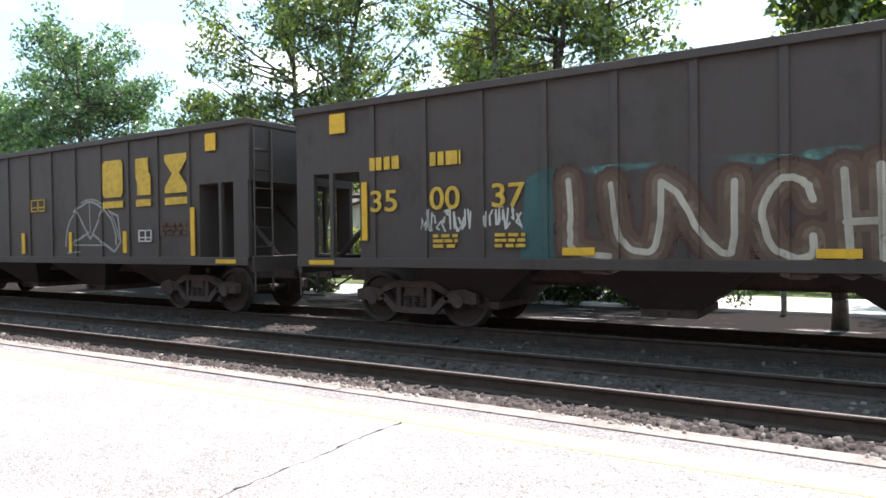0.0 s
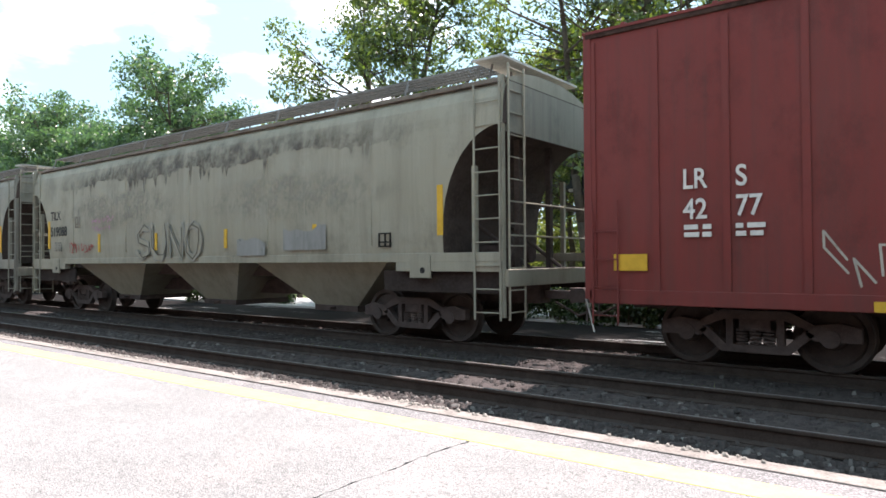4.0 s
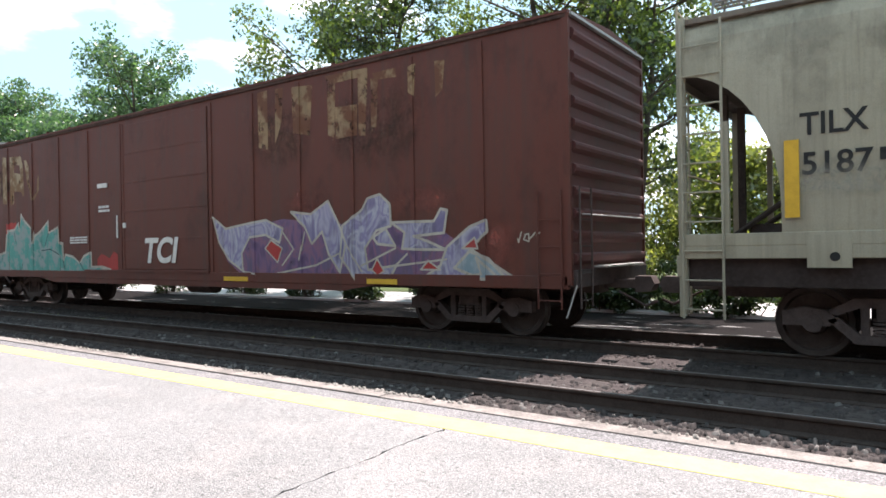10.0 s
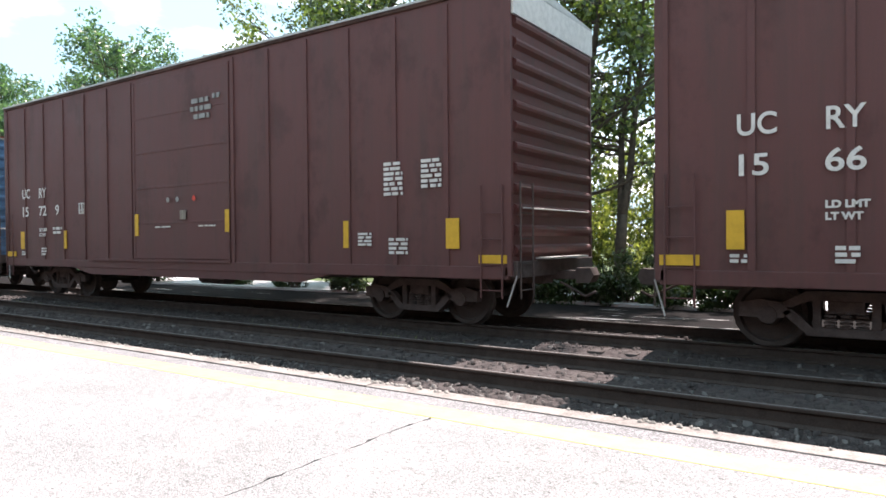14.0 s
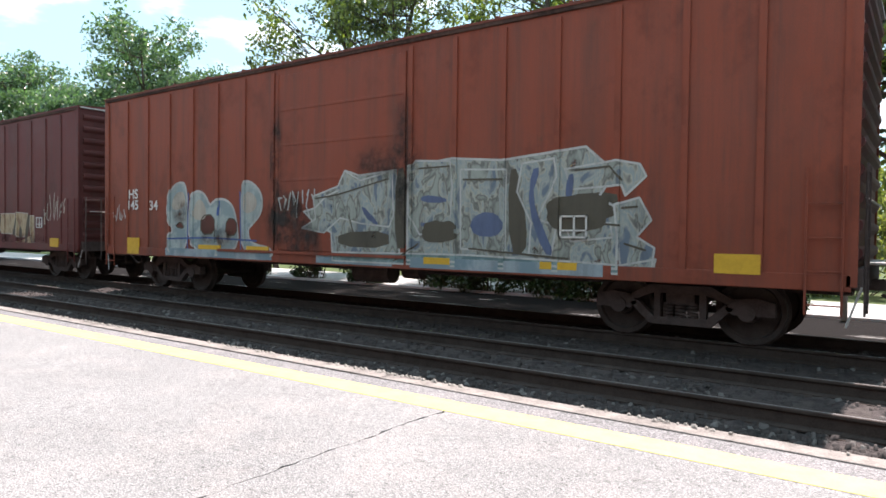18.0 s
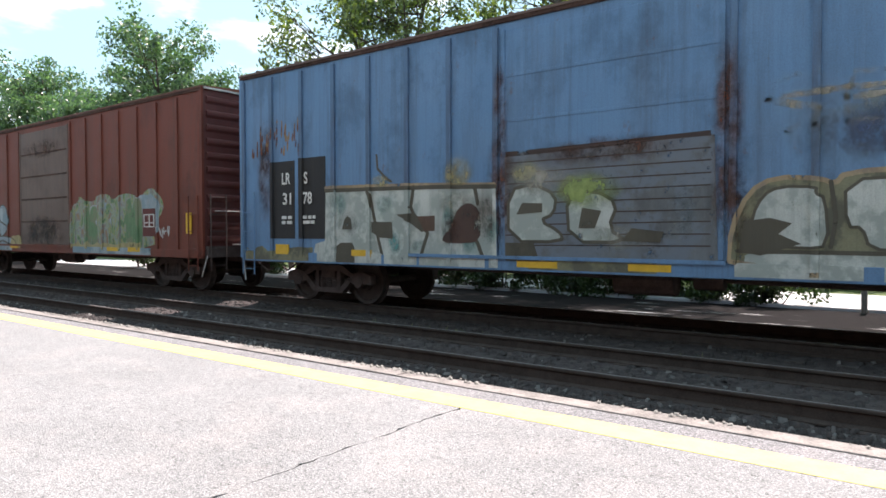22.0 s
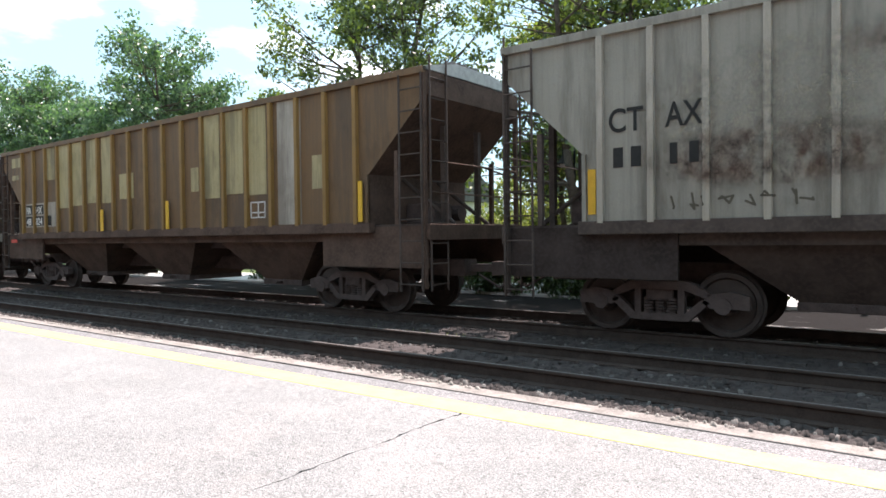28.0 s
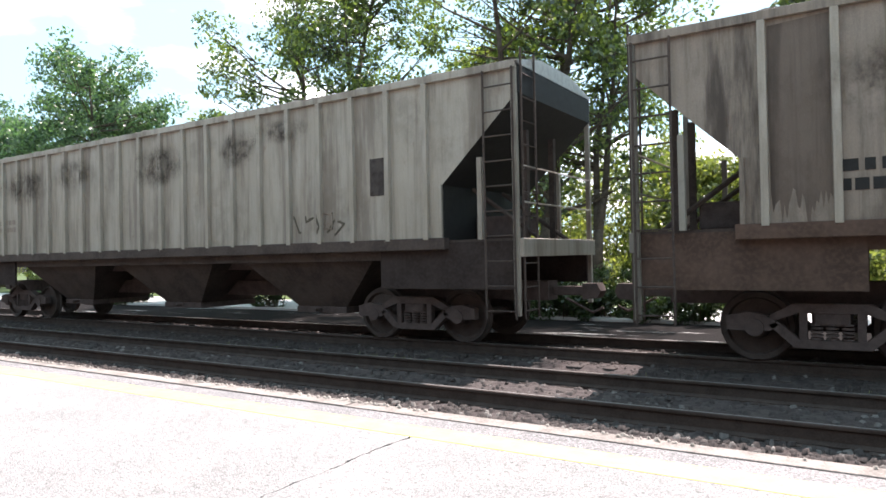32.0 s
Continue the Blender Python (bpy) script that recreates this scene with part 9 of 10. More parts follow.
blobs(car, side, [[(-3.42, 1.72), (-3.03, 1.73), (-3.03, 1.47), (-3.26, 1.46)]], G_BROWN, "brown filled box", 5)
shapes(car, side, [[(-2.87, 1.27), (-2.85, 1.40), (-2.66, 1.48), (-2.62, 1.75), (-2.42, 1.93), (-2.2, 1.9), (-2.08, 1.7), (-2.1, 1.3), (-2.4, 1.26)]], G_HALO, None, 0.05, 5, 1, "dark maroon sprayed block")
grime(car, side, ((-2.95, -2.4, 1.25, 1.75), (-2.3, -1.7, 1.2, 2.2)), S_RUST, "maroon overspray", 6, 897)
grime(car, side, ((-2.95, -2.15, 2.12, 2.75), (-2.8, -2.3, 2.15, 2.6), (-4.6, -4.0, 2.2, 2.55), (-1.6, -0.9, 2.1, 2.6)), S_YELLOWHAZE, "yellow spray cloud", 2, 898)
spray(car, side, [[(-4.38, 2.85), (-4.36, 2.6), (-4.15, 2.42), (-4.02, 2.36)]], ((0.045, G_OLIVE),), "dark drip", 0.01, 95, 2)
# scraped lower half of the door, with letters that run on over it
shapes(car, side, [[(-1.62, 1.02), (-1.62, 2.66), (-0.8, 2.7), (-0.2, 2.66), (0.6, 2.72), (1.55, 2.7), (1.6, 1.02)]], G_WASHED, None, 0.05, 0.2, 0, "grey scraped lower half of the blue door")
spray(car, side, [[(-1.6, 2.68 - 0.16 * i), (-0.3, 2.69 - 0.16 * i), (1.5, 2.70 - 0.16 * i)] for i in range(10)], ((0.018, S_SEAM),), "dark horizontal door corrugations", 0.004, 90, 1)
shapes(car, side, [[(-1.6, 2.62), (-1.6, 2.70), (-0.4, 2.72), (1.5, 2.76), (1.5, 2.71), (0.2, 2.66)]], S_SEAM, None, 0.05, 1, 0, "rusty scraped seam")
shapes(car, side, [[(-1.55, 1.3), (-1.55, 2.1), (-1.1, 2.18), (-0.72, 2.0), (-0.75, 1.72), (-1.0, 1.62), (-0.65, 1.45), (-0.6, 1.3)], [(-0.5, 1.3), (-0.55, 2.0), (-0.1, 2.05), (0.25, 1.85), (0.1, 1.5), (0.4, 1.3)]], G_STONE, G_OLIVE, 0.05, 2, 1, "pale letters over the door")
shapes(car, side, [[(1.0, 1.25), (0.95, 1.6), (1.05, 1.8), (0.95, 2.05), (1.12, 2.25), (1.32, 2.1), (1.25, 1.85), (1.36, 1.6), (1.3, 1.25)]], S_FLAKE, None, 0.05, 2, 2, "pale flaked patch")
shapes(car, side, [[(-1.4, 1.72), (-1.3, 1.9), (-0.95, 1.88), (-0.95, 1.75)], [(-1.6, 1.0), (-1.6, 1.28), (-1.1, 1.28), (-1.0, 1.0)], [(-0.35, 1.5), (-0.3, 1.8), (0.0, 1.75), (-0.1, 1.5)], [(0.3, 1.32), (0.45, 1.5), (0.9, 1.45), (0.85, 1.3)]], G_OLIVE, None, 0.05, 4, 0, "dark letter counters")
grime(car, side, ((-1.6, -0.2, 1.9, 2.5), (-0.6, 0.9, 1.1, 1.6)), S_DUST, "pale spray haze", 3, 94)
grime(car, side, ((-0.9, 0.5, 1.7, 2.4),), G_LIME, "yellow spray haze", 3.5, 95)
grime(car, side, ((-2.1, -1.35, 1.0, 3.3), (-1.95, -1.5, 1.1, 2.4), (-1.9, -1.5, 2.4, 4.5), (1.45, 1.95, 1.0, 4.3), (1.4, 2.2, 1.0, 2.4), (-1.5, 1.5, 2.35, 2.9), (-7.9, -7.2, 1.4, 4.2)), S_RUST, "rust through the blue paint", 0.4, 700)
grime(car, side, ((2.0, 5.0, 2.1, 3.3),), S_FLAKE, "flaked and overpainted patch", 0.4, 705)
grime(car, side, ((5.4, 7.2, 1.3, 3.3), (2.3, 5.0, 2.2, 3.0)), S_BLUEHAZE, "dark blue spray haze", 0.45, 707)
grime(car, side, ((6.0, 7.3, 1.9, 2.8),), S_FLAKE, "pale scuffed haze", 0.6, 708)
# yellow-rimmed pale letters
shapes(car, side, [[(1.72, 0.93), (1.76, 1.5), (1.95, 1.95), (2.25, 2.12), (2.75, 2.08), (2.9, 2.0), (3.0, 2.14), (3.8, 2.16), (3.92, 2.08), (4.05, 2.15), (4.6, 2.13), (4.7, 2.2), (5.45, 2.22), (5.52, 1.75), (5.62, 1.4), (5.55, 1.1), (5.4, 0.93)]], G_SALLOW, G_TAN, 0.06, 1, 1, "sallow yellow letter rim")
shapes(car, side, [[(1.98, 1.3), (2.0, 1.65), (2.12, 1.9), (2.3, 2.0), (2.72, 1.98), (2.70, 1.9), (2.80, 1.85), (2.84, 1.28), (2.6, 1.24)], [(3.02, 1.5), (3.0, 2.05), (3.70, 2.06), (3.70, 1.86), (3.62, 1.7), (3.66, 1.24), (3.25, 1.24), (3.18, 1.5)], [(4.02, 1.9), (4.03, 2.04), (4.62, 2.04), (4.60, 1.8), (4.64, 1.24), (3.84, 1.24), (3.95, 1.6)], [(4.74, 1.24), (4.76, 2.08), (5.38, 2.10), (5.42, 1.7), (5.48, 1.45), (5.40, 1.24)]], G_STONE, G_OLIVE, 0.035, 2.5, 1, "pale sprayed letters with dark gaps")
shapes(car, side, [[(1.9, 0.95), (1.92, 1.17), (5.45, 1.2), (5.42, 0.95)]], G_STONE, None, 0.03, 2.5, 0, "pale letter feet")
spray(car, side, [[(1.85, 1.20), (3.4, 1.21), (5.45, 1.22)], [(2.86, 2.02), (2.92, 1.6), (2.88, 1.25)], [(3.80, 2.06), (3.78, 1.7), (3.72, 1.25)], [(4.68, 2.1), (4.68, 1.3)], [(5.5, 2.1), (5.53, 1.6), (5.50, 1.15), (5.40, 0.95)]], ((0.05, G_OLIVE),), "", 0.02, 89, 4)
shapes(car, side, [[(1.85, 1.2), (1.9, 1.58), (2.2, 1.62), (2.45, 1.55), (2.3, 1.42), (2.55, 1.3), (2.1, 1.15)], [(4.70, 1.32), (4.72, 1.48), (5.0, 1.52), (5.3, 1.54), (5.35, 1.38), (5.0, 1.36), (4.9, 1.28)]], G_OLIVE, None, 0.05, 4.5, 0, "dark letter shadow")
grime(car, side, ((3.6, 4.3, 1.95, 2.65), (3.7, 4.15, 2.1, 2.6), (5.5, 6.4, 0.95, 1.5)), S_YELLOWHAZE, "yellow spray cloud", 3, 899)
shapes(car, side, [[(4.92, 2.3), (4.9, 2.75), (4.95, 3.3), (4.99, 3.3), (5.02, 2.8), (5.0, 2.4)], [(5.74, 2.7), (5.72, 3.35), (5.95, 3.33), (5.80, 3.28), (5.79, 2.8)], [(3.74, 2.3), (3.74, 3.4), (3.78, 3.4), (3.80, 2.3)], [(5.78, 1.5), (5.76, 2.3), (5.86, 2.25), (5.84, 1.5)], [(6.25, 2.5), (6.24, 3.0), (6.30, 2.9)], [(5.30, 2.25), (5.26, 2.5), (5.36, 2.4)]], S_SEAM, None, 0.05, 1, 0, "dark rust streak")
spray(car, side, [[(2.75, 3.30), (2.5, 3.38), (2.2, 3.28), (2.15, 3.1), (2.45, 3.0), (2.75, 2.92), (2.7, 2.72), (2.4, 2.66), (2.15, 2.74)], [(3.5, 3.25), (3.1, 3.28), (2.98, 3.0), (3.02, 2.75), (3.45, 2.70)], [(3.0, 3.0), (3.4, 3.02)], [(3.75, 3.3), (4.25, 3.42), (4.3, 3.0), (4.1, 2.7), (3.8, 2.8)], [(2.1, 3.1), (3.0, 3.14), (3.6, 3.1)]], ((0.10, S_DUST), (0.05, S_DUST)), "faded tan outlined tag", 0.03, 96, 1)
blobs(car, side, [jag(-8.2, -6.1, 0.95, 1.2, 12, 96, 0.7), jag(5.6, 6.6, 0.95, 1.3, 10, 99, 0.7)], G_SALLOW, "grimy sallow lower edge", 0)
grime(car, side, ((7.3, 8.25, 1.25, 1.65), (6.6, 7.4, 0.95, 1.4)), S_SOOT, "dark grime", 0.5, 709)
spray(car, side, scrawl(7.42, 8.12, 2.50, 2.86, 9, 97), ((0.05, G_WHITE),), "white scrawled tag", 0.01, 97, 3)
spray(car, side, scrawl(7.35, 8.15, 3.02, 3.16, 6, 98) + [[(7.2, 3.0), (7.26, 3.12)], [(8.2, 2.4), (8.22, 2.2), (8.3, 2.22), (8.32, 2.42)]], ((0.03, G_WHITE),), "small white tag", 0.01, 98, 3)
frame_mark(car, 6.73, 7.22, 1.40, 1.70, M_WHITE)
sill_paint(car, ((-5.95, -5.42), (-4.92, -4.25), (-4.18, -3.42), (-3.36, -2.0), (-1.92, -1.75), (1.8, 3.2), (3.4, 5.5)), G_STONE)
sill_paint(car, ((-5.42, -4.92),), G_OLIVE)
sill_paint(car, ((-1.2, 0.8), (5.6, 6.5), (-8.2, -6.2)), G_SALLOW)
yellow_bars(car, ((6.74, 7.22, 0.98, 1.20), (3.9, 4.4, 1.0, 1.12), (-7.2, -6.8, 1.0, 1.2), (-5.0, -4.5, 1.0, 1.12), (-1.4, -0.7, 0.9, 1.0), (0.4, 1.0, 0.9, 1.0)))
bm = bmesh.new()
rng_ = random.Random(31)
for i in range(34):
    x, z, l = rng_.uniform(-8.0, -6.5), rng_.uniform(2.95, 3.45), rng_.uniform(0.12, 0.4)
    fill(bm, [(x, z), (x - 0.015, z + 0.3 * l), (x + 0.005, z + l), (x + 0.035, z + 0.9 * l), (x + 0.03, z + 0.2 * l)], side, 0)
part("graffiti", bm, S_TANWORN, car, "orange rust streaks")

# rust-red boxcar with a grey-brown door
# The dark seam colour draws shadow lines along the door ribs.
car, side = boxcar(-253.65, -236.95, 4.80, M_RED_D, "rust-red boxcar with a grey-brown door and green graffiti", rib_proud=0.034, door_paint=M_DOOR, seam=M_RUST_SHADE, roof_paint=M_BROWN_C, end_paint=M_DARK_RED_END)
lettering(car, "LRS", -7.27, 2.38, 0.27, M_WHITE, width=0.54)
lettering(car, "39", -7.18, 1.84, 0.25, M_WHITE, width=0.38)
lettering(car, "69", -6.30, 1.82, 0.25, M_WHITE, width=0.38)
bars(car, -7.2, -6.8, 1.40, 1.62, 2, M_WHITE)
bars(car, -6.3, -5.9, 1.40, 1.62, 2, M_WHITE)
GRN = [(1.75, 0.98), (1.72, 1.6), (1.85, 2.25), (2.2, 2.3), (2.3, 2.5), (2.6, 2.35), (3.2, 2.3), (3.3, 2.48), (4.0, 2.5), (4.15, 2.3), (4.7, 2.48), (5.2, 2.45), (5.6, 2.3), (5.9, 2.55), (6.3, 2.55), (6.75, 2.15), (6.5, 1.8), (6.2, 1.75), (6.3, 0.95)]
blobs(car, side, [soft(GRN, 1)], P_GREEN, "mottled green sprayed piece", 1)
piece(car, side, 1.85, 5.7, 1.05, 2.38, 5, 101, (P_GREEN, G_GREEN, P_GREEN), G_GREYISH, None, 2, "faded green sprayed letters", 0.03, 2)
grime(car, side, ((2.9, 4.4, 1.5, 2.3), (5.4, 6.6, 1.3, 2.5)), G_PALEBLUE, "pale blue overspray", 1.6, 104)
grime(car, side, ((-1.7, 1.6, 1.1, 2.0), (-1.7, 1.6, 3.6, 4.4)), S_RUST, "rusty stains", 0.3, 720)
grime(car, side, ((-2.3, 1.9, 0.95, 1.6), (-1.6, 1.5, 1.0, 2.1)), S_SOOT, "dark grime", 0.5, 730)
blobs(car, side, [jag(1.8, 5.6, 1.0, 1.22, 20, 106, 0.6)], G_GOLD, "", 4)
blobs(car, side, [[(5.72, 1.35), (5.72, 2.05), (6.38, 2.05), (6.38, 1.35)]], M_RED_C, "", 4)
frame_mark(car, 5.80, 6.28, 1.58, 1.91, M_WHITE)
sill_paint(car, ((-5.6, -2.4), (1.9, 6.1)), G_PALEBLUE)
shapes(car, side, [[(-5.65, 1.1), (-5.6, 2.2), (-5.2, 2.1), (-5.0, 2.3), (-4.3, 2.38), (-4.0, 2.3), (-3.9, 1.1), (-4.4, 0.93), (-5.2, 0.93)], [(-4.05, 1.2), (-4.1, 2.35), (-3.75, 2.5), (-3.55, 2.35), (-3.5, 1.2)], [(-3.45, 1.25), (-3.5, 2.25), (-3.1, 2.42), (-2.75, 2.15), (-2.6, 1.8), (-2.9, 1.45)], [(-7.0, 0.93), (-6.8, 1.25), (-5.6, 1.2), (-5.2, 0.93)], [(-3.9, 0.93), (-3.8, 1.3), (-2.9, 1.35), (-2.1, 1.2), (-2.2, 0.93)]], G_PALEBLUE, G_OLIVE, 0.03, 1, 2, "pale blue sprayed letters with dark outlines")
shapes(car, side, [[(-5.15, 1.35), (-5.1, 1.95), (-4.5, 2.0), (-4.45, 1.35)]], M_RED_D, G_OLIVE, 0.03, 3, 1)
shapes(car, side, [[(-5.3, 1.0), (-5.2, 1.35), (-4.3, 1.35), (-4.1, 1.0)], [(-4.9, 2.05), (-4.6, 2.25), (-4.2, 2.2), (-4.2, 2.0)]], G_LIME2, None, 0.03, 2.5, 1, "pale green fill")
spray(car, side, [[(-4.3, 2.1), (-4.1, 1.7), (-3.9, 1.1)], [(-4.0, 2.2), (-3.3, 1.8), (-2.7, 1.65)], [(-3.7, 1.05), (-3.2, 1.2), (-2.4, 1.05)]], ((0.05, G_OLIVE),), "", 0.02, 108, 4)
grime(car, side, ((-2.6, -1.6, 0.9, 1.4),), G_GOLD, "yellow sprayed spots", 2, 109)
yellow_bars(car, ((7.70, 7.92, 1.42, 1.91), (-7.96, -7.76, 1.34, 1.83), (-5.6, -5.1, 0.95, 1.05), (-2.5, -1.9, 0.95, 1.06), (3.9, 4.5, 0.95, 1.05), (5.0, 5.6, 0.95, 1.06)), y=-1.612)
spray(car, side, scrawl(6.3, 7.0, 1.3, 1.7, 5, 110), ((0.035, G_WHITE),), "small white tag", 0.02, 1, 5)

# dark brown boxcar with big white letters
car, side = boxcar(-271.71, -255.07, 4.78, M_BROWN_C, "dark brown boxcar with big white graffiti letters", rib_proud=0.03, roof_paint=M_BROWN_C, end_paint=M_DARK_RED_END)
blobs(car, side, [jag(-6.9, 8.1, 1.2, 3.0, 44, 111, 0.35)], G_HAZE, "dull blue spray haze", 0)
shapes(car, side, [[(-0.03, 1.46), (0.17, 2.29), (0.53, 2.32), (0.87, 2.2), (1.56, 2.53), (2.06, 2.38), (2.18, 2.29), (2.85, 2.39), (3.39, 2.39), (3.89, 2.41), (4.48, 2.25), (5.17, 2.38), (6.01, 2.36), (6.02, 2.19), (6.62, 2.33), (7.02, 2.34), (7.04, 1.77), (6.69, 1.56), (6.76, 1.36), (7.41, 1.12), (7.54, 0.93), (7.35, 0.93), (-0.01, 0.93)]], G_BLACK, G_GOLD, 0.06, 1, 0, "black shadow with a thin gold rim behind the letters")
shapes(car, side, [[(0.04, 1.58), (0.24, 2.21), (0.48, 2.22), (0.37, 1.55)], [(0.43, 1.08), (0.48, 1.99), (1.01, 2.18), (1.54, 2.45), (1.76, 2.34), (1.98, 1.62), (1.62, 1.29), (1.64, 0.93), (1.25, 0.93), (0.43, 0.93)], [(2.07, 0.93), (2.18, 2.16), (2.8, 2.3), (2.98, 2.09), (3.07, 1.2), (3.16, 0.93), (2.66, 0.93), (2.63, 1.15), (2.47, 1.12), (2.43, 0.93)], [(2.84, 1.91), (3.23, 2.28), (3.35, 2.18), (3.02, 1.85)], [(3.17, 1.76), (3.23, 2.01), (3.89, 2.32), (4.37, 2.04), (4.41, 1.83), (4.22, 1.41), (4.34, 1.29), (4.31, 0.93), (3.73, 0.93), (3.86, 1.29), (3.43, 1.36)], [(4.41, 2.07), (5.12, 2.31), (5.26, 2.08), (4.91, 1.94), (4.87, 1.74), (5.21, 1.77), (5.18, 1.59), (4.81, 1.52), (4.83, 1.29), (5.37, 1.35), (5.37, 0.96), (4.43, 0.93)], [(5.35, 2.24), (5.7, 2.31), (5.73, 1.75), (5.9, 2.13), (6.58, 2.27), (6.7, 2.07), (6.4, 1.73), (6.02, 1.36), (6.75, 1.29), (7.18, 1.11), (7.05, 0.93), (6.36, 0.93), (6.06, 1.06), (5.79, 1.25), (5.89, 0.93), (5.4, 0.93)], [(6.77, 2.28), (6.9, 2.3), (6.98, 1.8), (6.87, 1.77)]], G_ASH, G_BLACK, 0.022, 3, 0, "big angular white sprayed letter")
shapes(car, side, [[(2.52, 1.7), (2.64, 1.68), (2.62, 1.4), (2.49, 1.42)], [(0.86, 1.7), (1.0, 1.73), (1.02, 1.29), (0.86, 1.29)], [(1.64, 2.27), (1.79, 2.31), (1.93, 1.69), (1.75, 1.64)]], G_BLACK, None, 0.05, 5, 0, "black letter counter")
grime(car, side, ((0.6, 2.6, 0.95, 1.5), (3.0, 5.2, 0.95, 1.45), (5.4, 7.0, 0.95, 1.5)), S_ASHWORN, "grey scuffed lower halves of the letters", 5.5, 121)
grime(car, side, ((7.0, 8.1, 1.2, 2.6), (5.8, 7.6, 2.5, 3.1), (-6.6, -4.6, 2.0, 2.8), (-3.5, -0.4, 2.2, 2.9)), G_HAZE, "dull blue and pink spray haze", 0.6, 112)
grime(car, side, ((-7.4, -5.4, 1.5, 2.9), (-5.6, -3.0, 2.0, 2.9), (-3.2, 0.4, 2.1, 2.9), (7.0, 8.3, 1.0, 2.9), (5.6, 7.4, 2.4, 3.1), (-7.6, -6.0, 1.0, 1.8)), G_CYANHAZE, "pale blue-grey spray cloud", 0.7, 114)
shapes(car, side, [[(-6.33, 0.93), (-5.7, 1.15), (-5.31, 1.31), (-4.95, 2.54), (-4.08, 2.24), (-3.44, 2.59), (-3.21, 2.55), (-3.14, 1.9), (-2.82, 2.43), (-2.37, 2.18), (-2.26, 2.35), (-1.75, 2.44), (-1.65, 2.55), (-1.31, 2.36), (-0.91, 2.44), (-0.83, 1.78), (-1.33, 1.4), (-0.93, 1.51), (-0.36, 1.55), (0.14, 1.08), (0.32, 0.93)]], G_MAGENTA, G_PALEBLUE, 0.05, 2, 0, "crimson sprayed letters with pale edges")
spray(car, side, [[(-5.31, 1.31), (-4.64, 1.55), (-4.69, 2.07), (-4.08, 2.24)], [(-4.21, 1.41), (-3.99, 1.73), (-3.79, 1.29), (-3.66, 2.04), (-3.28, 1.29)], [(-3.14, 1.9), (-2.69, 1.29), (-2.49, 2.0), (-2.37, 2.18)], [(-2.26, 2.35), (-2.12, 1.76), (-1.59, 1.8), (-1.87, 1.29), (-1.33, 1.4)], [(-1.75, 2.44), (-1.68, 1.75)]], ((0.045, G_PALEBLUE),), "pale lines between the crimson letters", 0.01, 115, 4)
grime(car, side, ((-5.9, -3.4, 1.0, 1.7), (-3.0, -0.4, 1.0, 1.6)), G_PLUM, "darker plum lower fill", 4, 116)
yellow_bars(car, ((-1.72, -0.25, 2.58, 2.76), (0.02, 1.38, 2.60, 2.80)), y=-1.622, material=M_PALE)
yellow_bars(car, ((7.15, 7.65, 1.45, 1.8), (-7.6, -7.35, 1.4, 1.75)), y=-1.622)
frame_mark(car, 6.05, 6.55, 1.6, 2.0, G_GOLD, -1.622)
sill_paint(car, ((0.55, 1.0), (1.35, 1.65), (1.8, 2.2), (2.5, 3.0), (3.4, 3.95), (4.4, 5.3), (5.6, 6.0), (6.3, 6.9)), G_ASH)
sill_paint(car, ((-5.9, -4.6), (-4.5, -3.1), (-3.0, -1.8), (-1.6, -0.1)), G_MAGENTA)
bars(car, -0.6, 0.3, 3.1, 3.45, 3, M_DOOR, y=-1.62)
spray(car, side, scrawl(-0.3, 0.35, 2.15, 2.4, 4, 117), ((0.03, G_WHITE),), "small white tag", 0.02, 1, 6)
spray(car, side, scrawl(-8.1, -7.7, 2.0, 4.2, 7, 118), ((0.05, G_GREYISH),), "grey scuffs", 0.02, 1, 1)

# ribbed hoppers
car, side, h = ribbed_hopper(-291.49, -273.51, M_GREY, M_GREY_C, "light grey ribbed covered hopper with dark hoppers", gap=0.75, bottom=1.62, cage=M_END)
lettering(car, "CT", -7.22, 2.90, 0.34, M_INK, y=-1.548, width=0.5)
lettering(car, "AX", -6.42, 2.90, 0.34, M_INK, y=-1.548, width=0.5)
for x0, x1 in ((-7.16, -7.02), (-6.90, -6.76), (-6.36, -6.26), (-6.10, -5.98)):
    patch(car, "number_bar", x0, x1, 2.40, 2.68, M_INK, y=-1.546)
blobs(car, side, [[(-3.4, 3.3), (-3.4, 3.9), (-3.1, 3.9), (-3.1, 3.3)], [(5.1, 3.2), (5.1, 3.45), (5.4, 3.45), (5.4, 3.2)]], G_OLIVE, "dark repair patch", 1)
yellow_bars(car, ((-7.55, -7.43, 1.75, 2.4), (-3.2, -3.1, 1.8, 2.2), (0.2, 0.3, 1.8, 2.2), (3.1, 3.2, 1.8, 2.2), (7.4, 7.5, 1.8, 2.6)), y=-1.545)
spray(car, side, scrawl(-6.4, -4.6, 1.78, 1.98, 8, 174), ((0.03, G_OLIVE),), "faint dark scrawl")
grime(car, side, ((-7.4, -2.0, 2.0, 4.2), (-1.0, 4.5, 2.0, 4.2), (3.0, 8.0, 2.0, 4.2)), S_DUST, "pale dusty stains", 0.1, 820)
grime(car, side, ((-7.3, -3.0, 1.8, 3.0), (-5.0, 0.0, 3.0, 4.2), (0.5, 6.5, 1.8, 3.4)), S_RUST, "brown rusty stains", 0.25, 822)

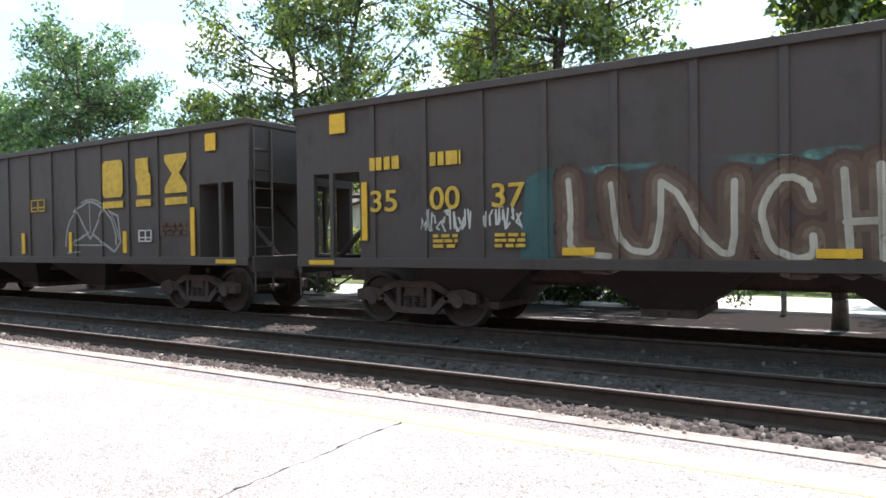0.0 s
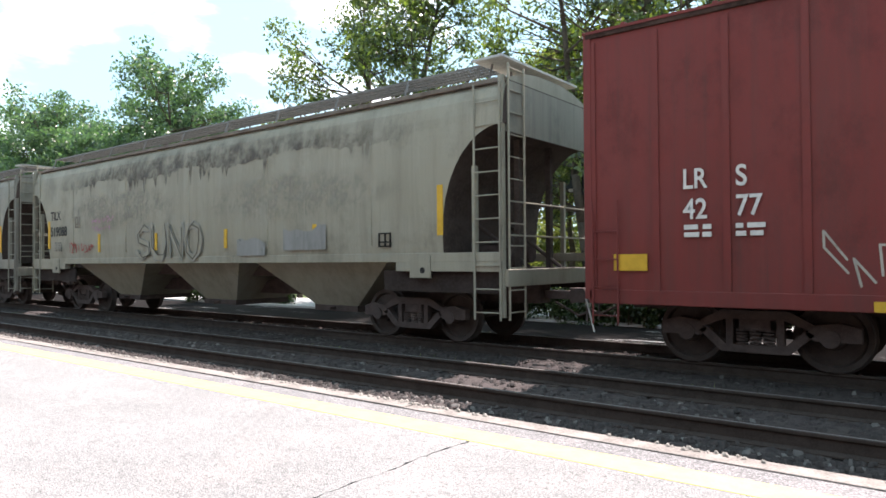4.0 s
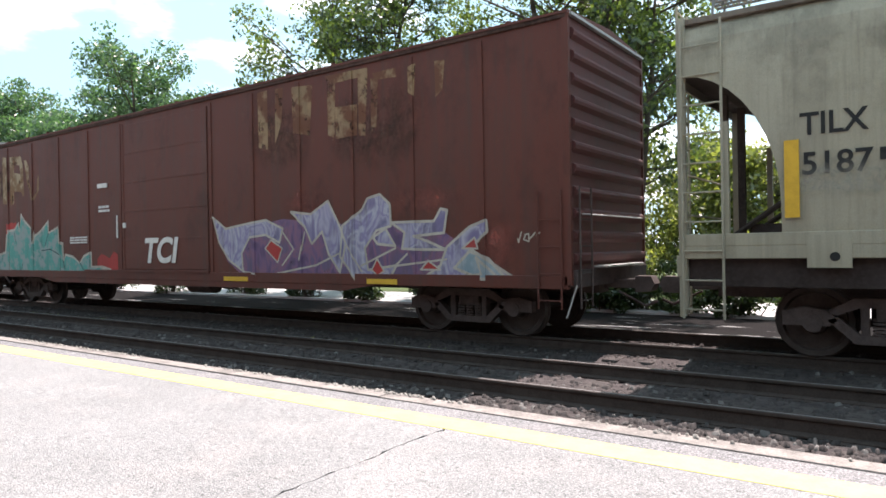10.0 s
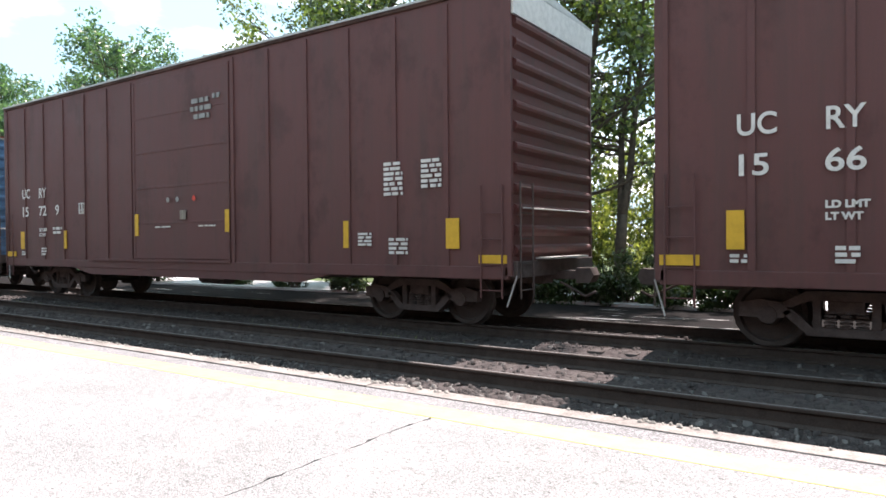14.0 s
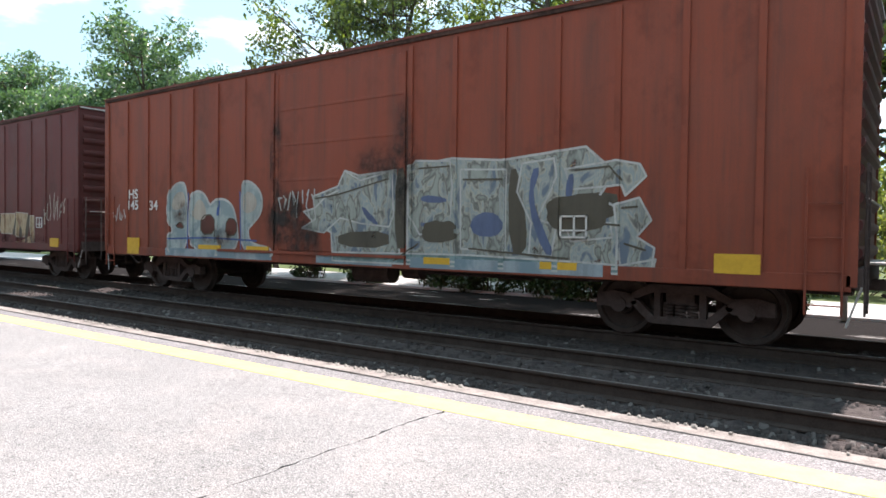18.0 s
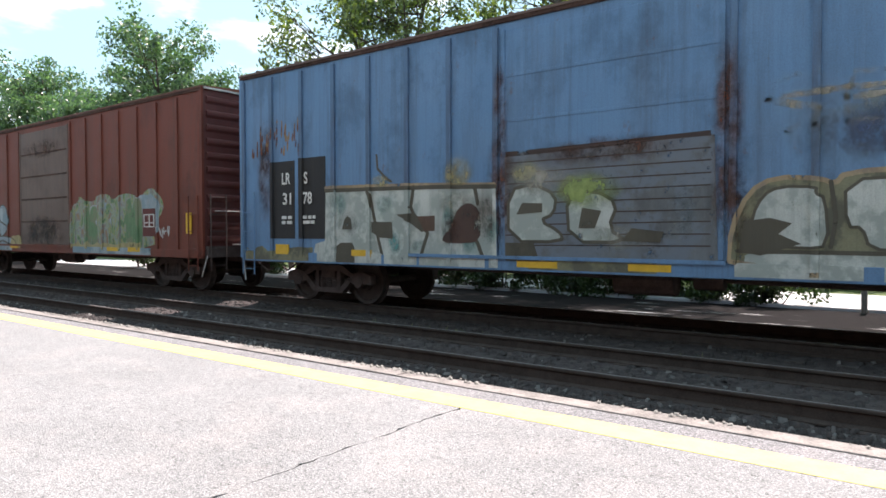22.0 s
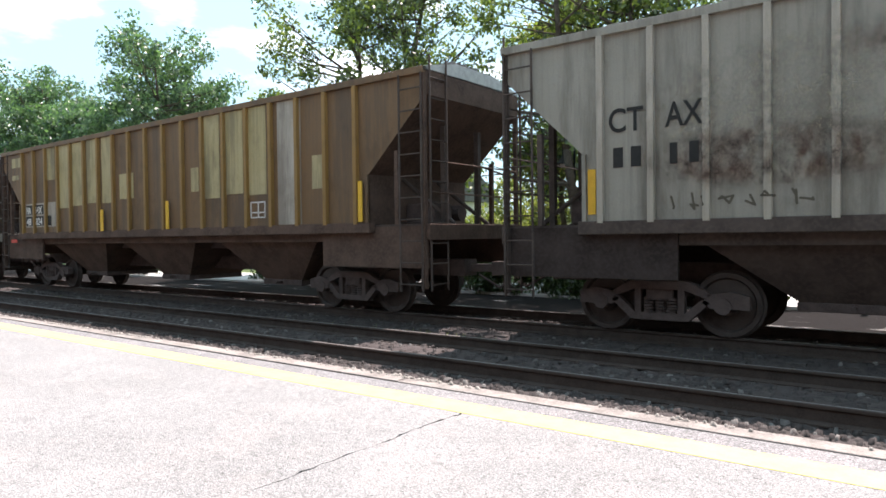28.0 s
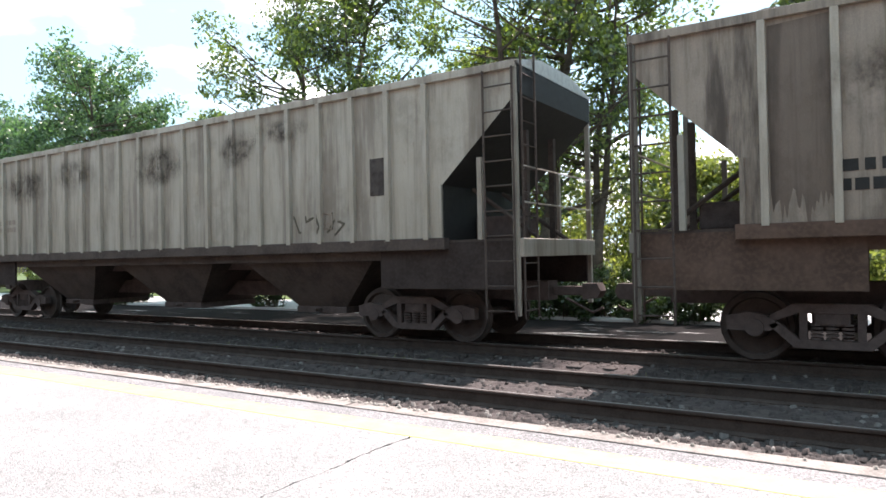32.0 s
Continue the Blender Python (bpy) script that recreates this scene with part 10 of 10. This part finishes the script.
car, side, h = ribbed_hopper(-311.17, -293.06, M_OCHRE, M_OCHRE_RIB, "rusty ochre ribbed covered hopper with pale yellow patches", under=M_UNDER, end=M_UNDER, gap=0.835, cage=M_UNDER)
for x0, x1, z0, z1 in ((-5.78, -5.2, 3.31, 4.28), (-4.93, -4.33, 2.43, 4.28), (-4.06, -3.45, 2.47, 4.28), (-3.18, -2.55, 2.51, 4.28), (-2.32, -1.62, 2.48, 4.28), (-1.37, -0.66, 2.55, 3.21), (1.96, 2.27, 2.58, 3.14), (2.5, 3.1, 2.39, 4.28), (3.3, 3.95, 2.45, 4.28), (4.1, 4.75, 2.4, 4.28), (6.17, 6.55, 2.43, 3.09), (-8.3, -7.5, 3.85, 4.15), (-8.3, -7.8, 3.45, 3.6)):
    patch(car, "repaint_patch", x0, x1, z0, z1, M_PALE, "pale yellow repainted patch", y=-1.540)
patch(car, "repaint_patch", 5.12, 5.84, 1.74, 4.28, M_GREY_C, "white repainted panel", y=-1.540)
for x0, x1, a, b in ((-7.29, -6.75, "NA", "48"), (-6.62, -5.95, "HX", "024")):
    patch(car, "number_panel", x0, x1, 1.90, 2.64, M_GREY_C, "off-white number panel", y=-1.540)
    for t_, z in ((a, 2.32), (b, 1.97)):
        patch(car, "ink_panel", x0 + 0.03, x1 - 0.06, z - 0.03, z + 0.27, M_INK, y=-1.544)
        lettering(car, t_, x0 + 0.07, z, 0.22, M_WHITE, y=-1.548, width=x1 - x0 - 0.22)
patch(car, "number_panel", -5.80, -5.19, 1.90, 2.64, M_GREY_C, "off-white number panel", y=-1.540)
patch(car, "ink_panel", -5.74, -5.48, 1.94, 2.24, M_INK, y=-1.544)
yellow_bars(car, ((-2.28, -2.14, 1.72, 2.3), (0.98, 1.1, 1.72, 2.4), (7.5, 7.6, 1.75, 2.5)), y=-1.625)
frame_mark(car, 4.2, 4.7, 1.9, 2.25, M_WHITE, -1.546)
patch(car, "reflector", -8.3, -7.9, 1.42, 1.52, M_ORANGE, "red reflector", y=-1.60)

car, side, h = ribbed_hopper(-330.8, -312.7, M_GREY_B, M_GREY_C, "soot-streaked grey ribbed covered hopper", under=M_UNDER, end=M_UNDER, gap=0.78, bottom=1.76, cage=M_GREY)
frame_mark(car, 5.22, 5.63, 1.94, 2.23, M_INK, -1.545)
patch(car, "stencil_panel", 5.18, 5.67, 1.90, 2.27, M_INK, "black stencil panel", y=-1.540)
frame_mark(car, 5.24, 5.61, 1.95, 2.22, M_GREY, -1.548)
bars(car, -6.6, -5.6, 2.05, 2.5, 2, M_INK, y=-1.538)
rng_ = random.Random(77)
posts = side.ribs
for k, (xa, xb) in enumerate(zip(posts, posts[1:])):
    dark = "3001020110231021233032"[k % 22]
    if dark != "0":
        top_, low_ = {"1": (rng_.uniform(3.2, 3.6), 2.5), "2": (4.27, rng_.uniform(2.4, 3.0)), "3": (4.27, 1.80)}[dark]
        ragged = [(xb - 0.06 - (xb - xa - 0.12) * q / 27, low_ + 0.25 + 0.12 * math.sin(q * 0.5 + k) + rng_.choice((0, 0, 0.05, -0.08, -0.25)) + rng_.uniform(0, 0.08)) for q in range(28)]
        blobs(car, side, [[(xa + 0.06, top_ - rng_.uniform(0, 0.15)), (xb - 0.06, top_ - rng_.uniform(0, 0.15))] + ragged], S_PANEL, "brown sooty stain between the posts", 0.15)
grime(car, side, ((4.6, 8.6, 2.6, 4.3), (-7.6, -3.0, 2.5, 4.2), (-4.0, 1.0, 2.3, 4.25), (-0.5, 5.0, 1.9, 4.25), (2.5, 7.4, 2.2, 4.25), (-2.0, 3.0, 2.9, 4.2), (5.0, 8.2, 1.8, 3.6)), S_UMBER, "soot-brown stained panels", 0.2, 800)
grime(car, side, ((-6.0, -2.0, 1.8, 3.2), (1.0, 6.0, 1.8, 2.8)), S_RUST, "rust-brown stains", 0.4, 810)
yellow_bars(car, ((-2.2, -2.1, 1.85, 2.3), (1.0, 1.1, 1.85, 2.3), (7.35, 7.43, 1.85, 2.5)), y=-1.545)

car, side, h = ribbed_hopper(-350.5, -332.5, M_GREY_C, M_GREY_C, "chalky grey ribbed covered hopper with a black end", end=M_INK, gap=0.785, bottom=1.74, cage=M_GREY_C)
patch(car, "rust_panel", 6.17, 6.49, 2.53, 3.17, M_TIE, "dark rust panel", y=-1.540)
frame_mark(car, 4.9, 5.3, 2.0, 2.3, M_GREY_B, -1.545)
spray(car, side, scrawl(4.3, 5.6, 1.9, 2.3, 5, 121), ((0.04, G_OLIVE),), "faint dark scrawl")
bars(car, -7.0, -6.0, 2.3, 2.7, 2, M_GREY_B, y=-1.538)
grime(car, side, ((-7.0, -4.0, 2.9, 4.2), (-4.4, -2.0, 3.2, 4.2), (-1.0, 1.5, 3.0, 4.2), (2.0, 3.6, 3.2, 4.2), (3.2, 5.0, 3.6, 4.25)), S_UMBER, "brown streaked stains", 0.1, 830)


# ---- the train rolls past ----
def motions():
    times = [i * 0.5 for i in range(65)]
    for thing, mid in cars:
        walk(thing, [(t, pose(mid + run(t), MID, 0)) for t in times])
    turns = [i / 15 for i in range(481)]
    for wheels, x in spinning:
        walk(wheels, [(t, pose(x, 0, WHEEL_R, 0, math.degrees(run(t) / WHEEL_R) % 360, 0)) for t in turns])


motions()
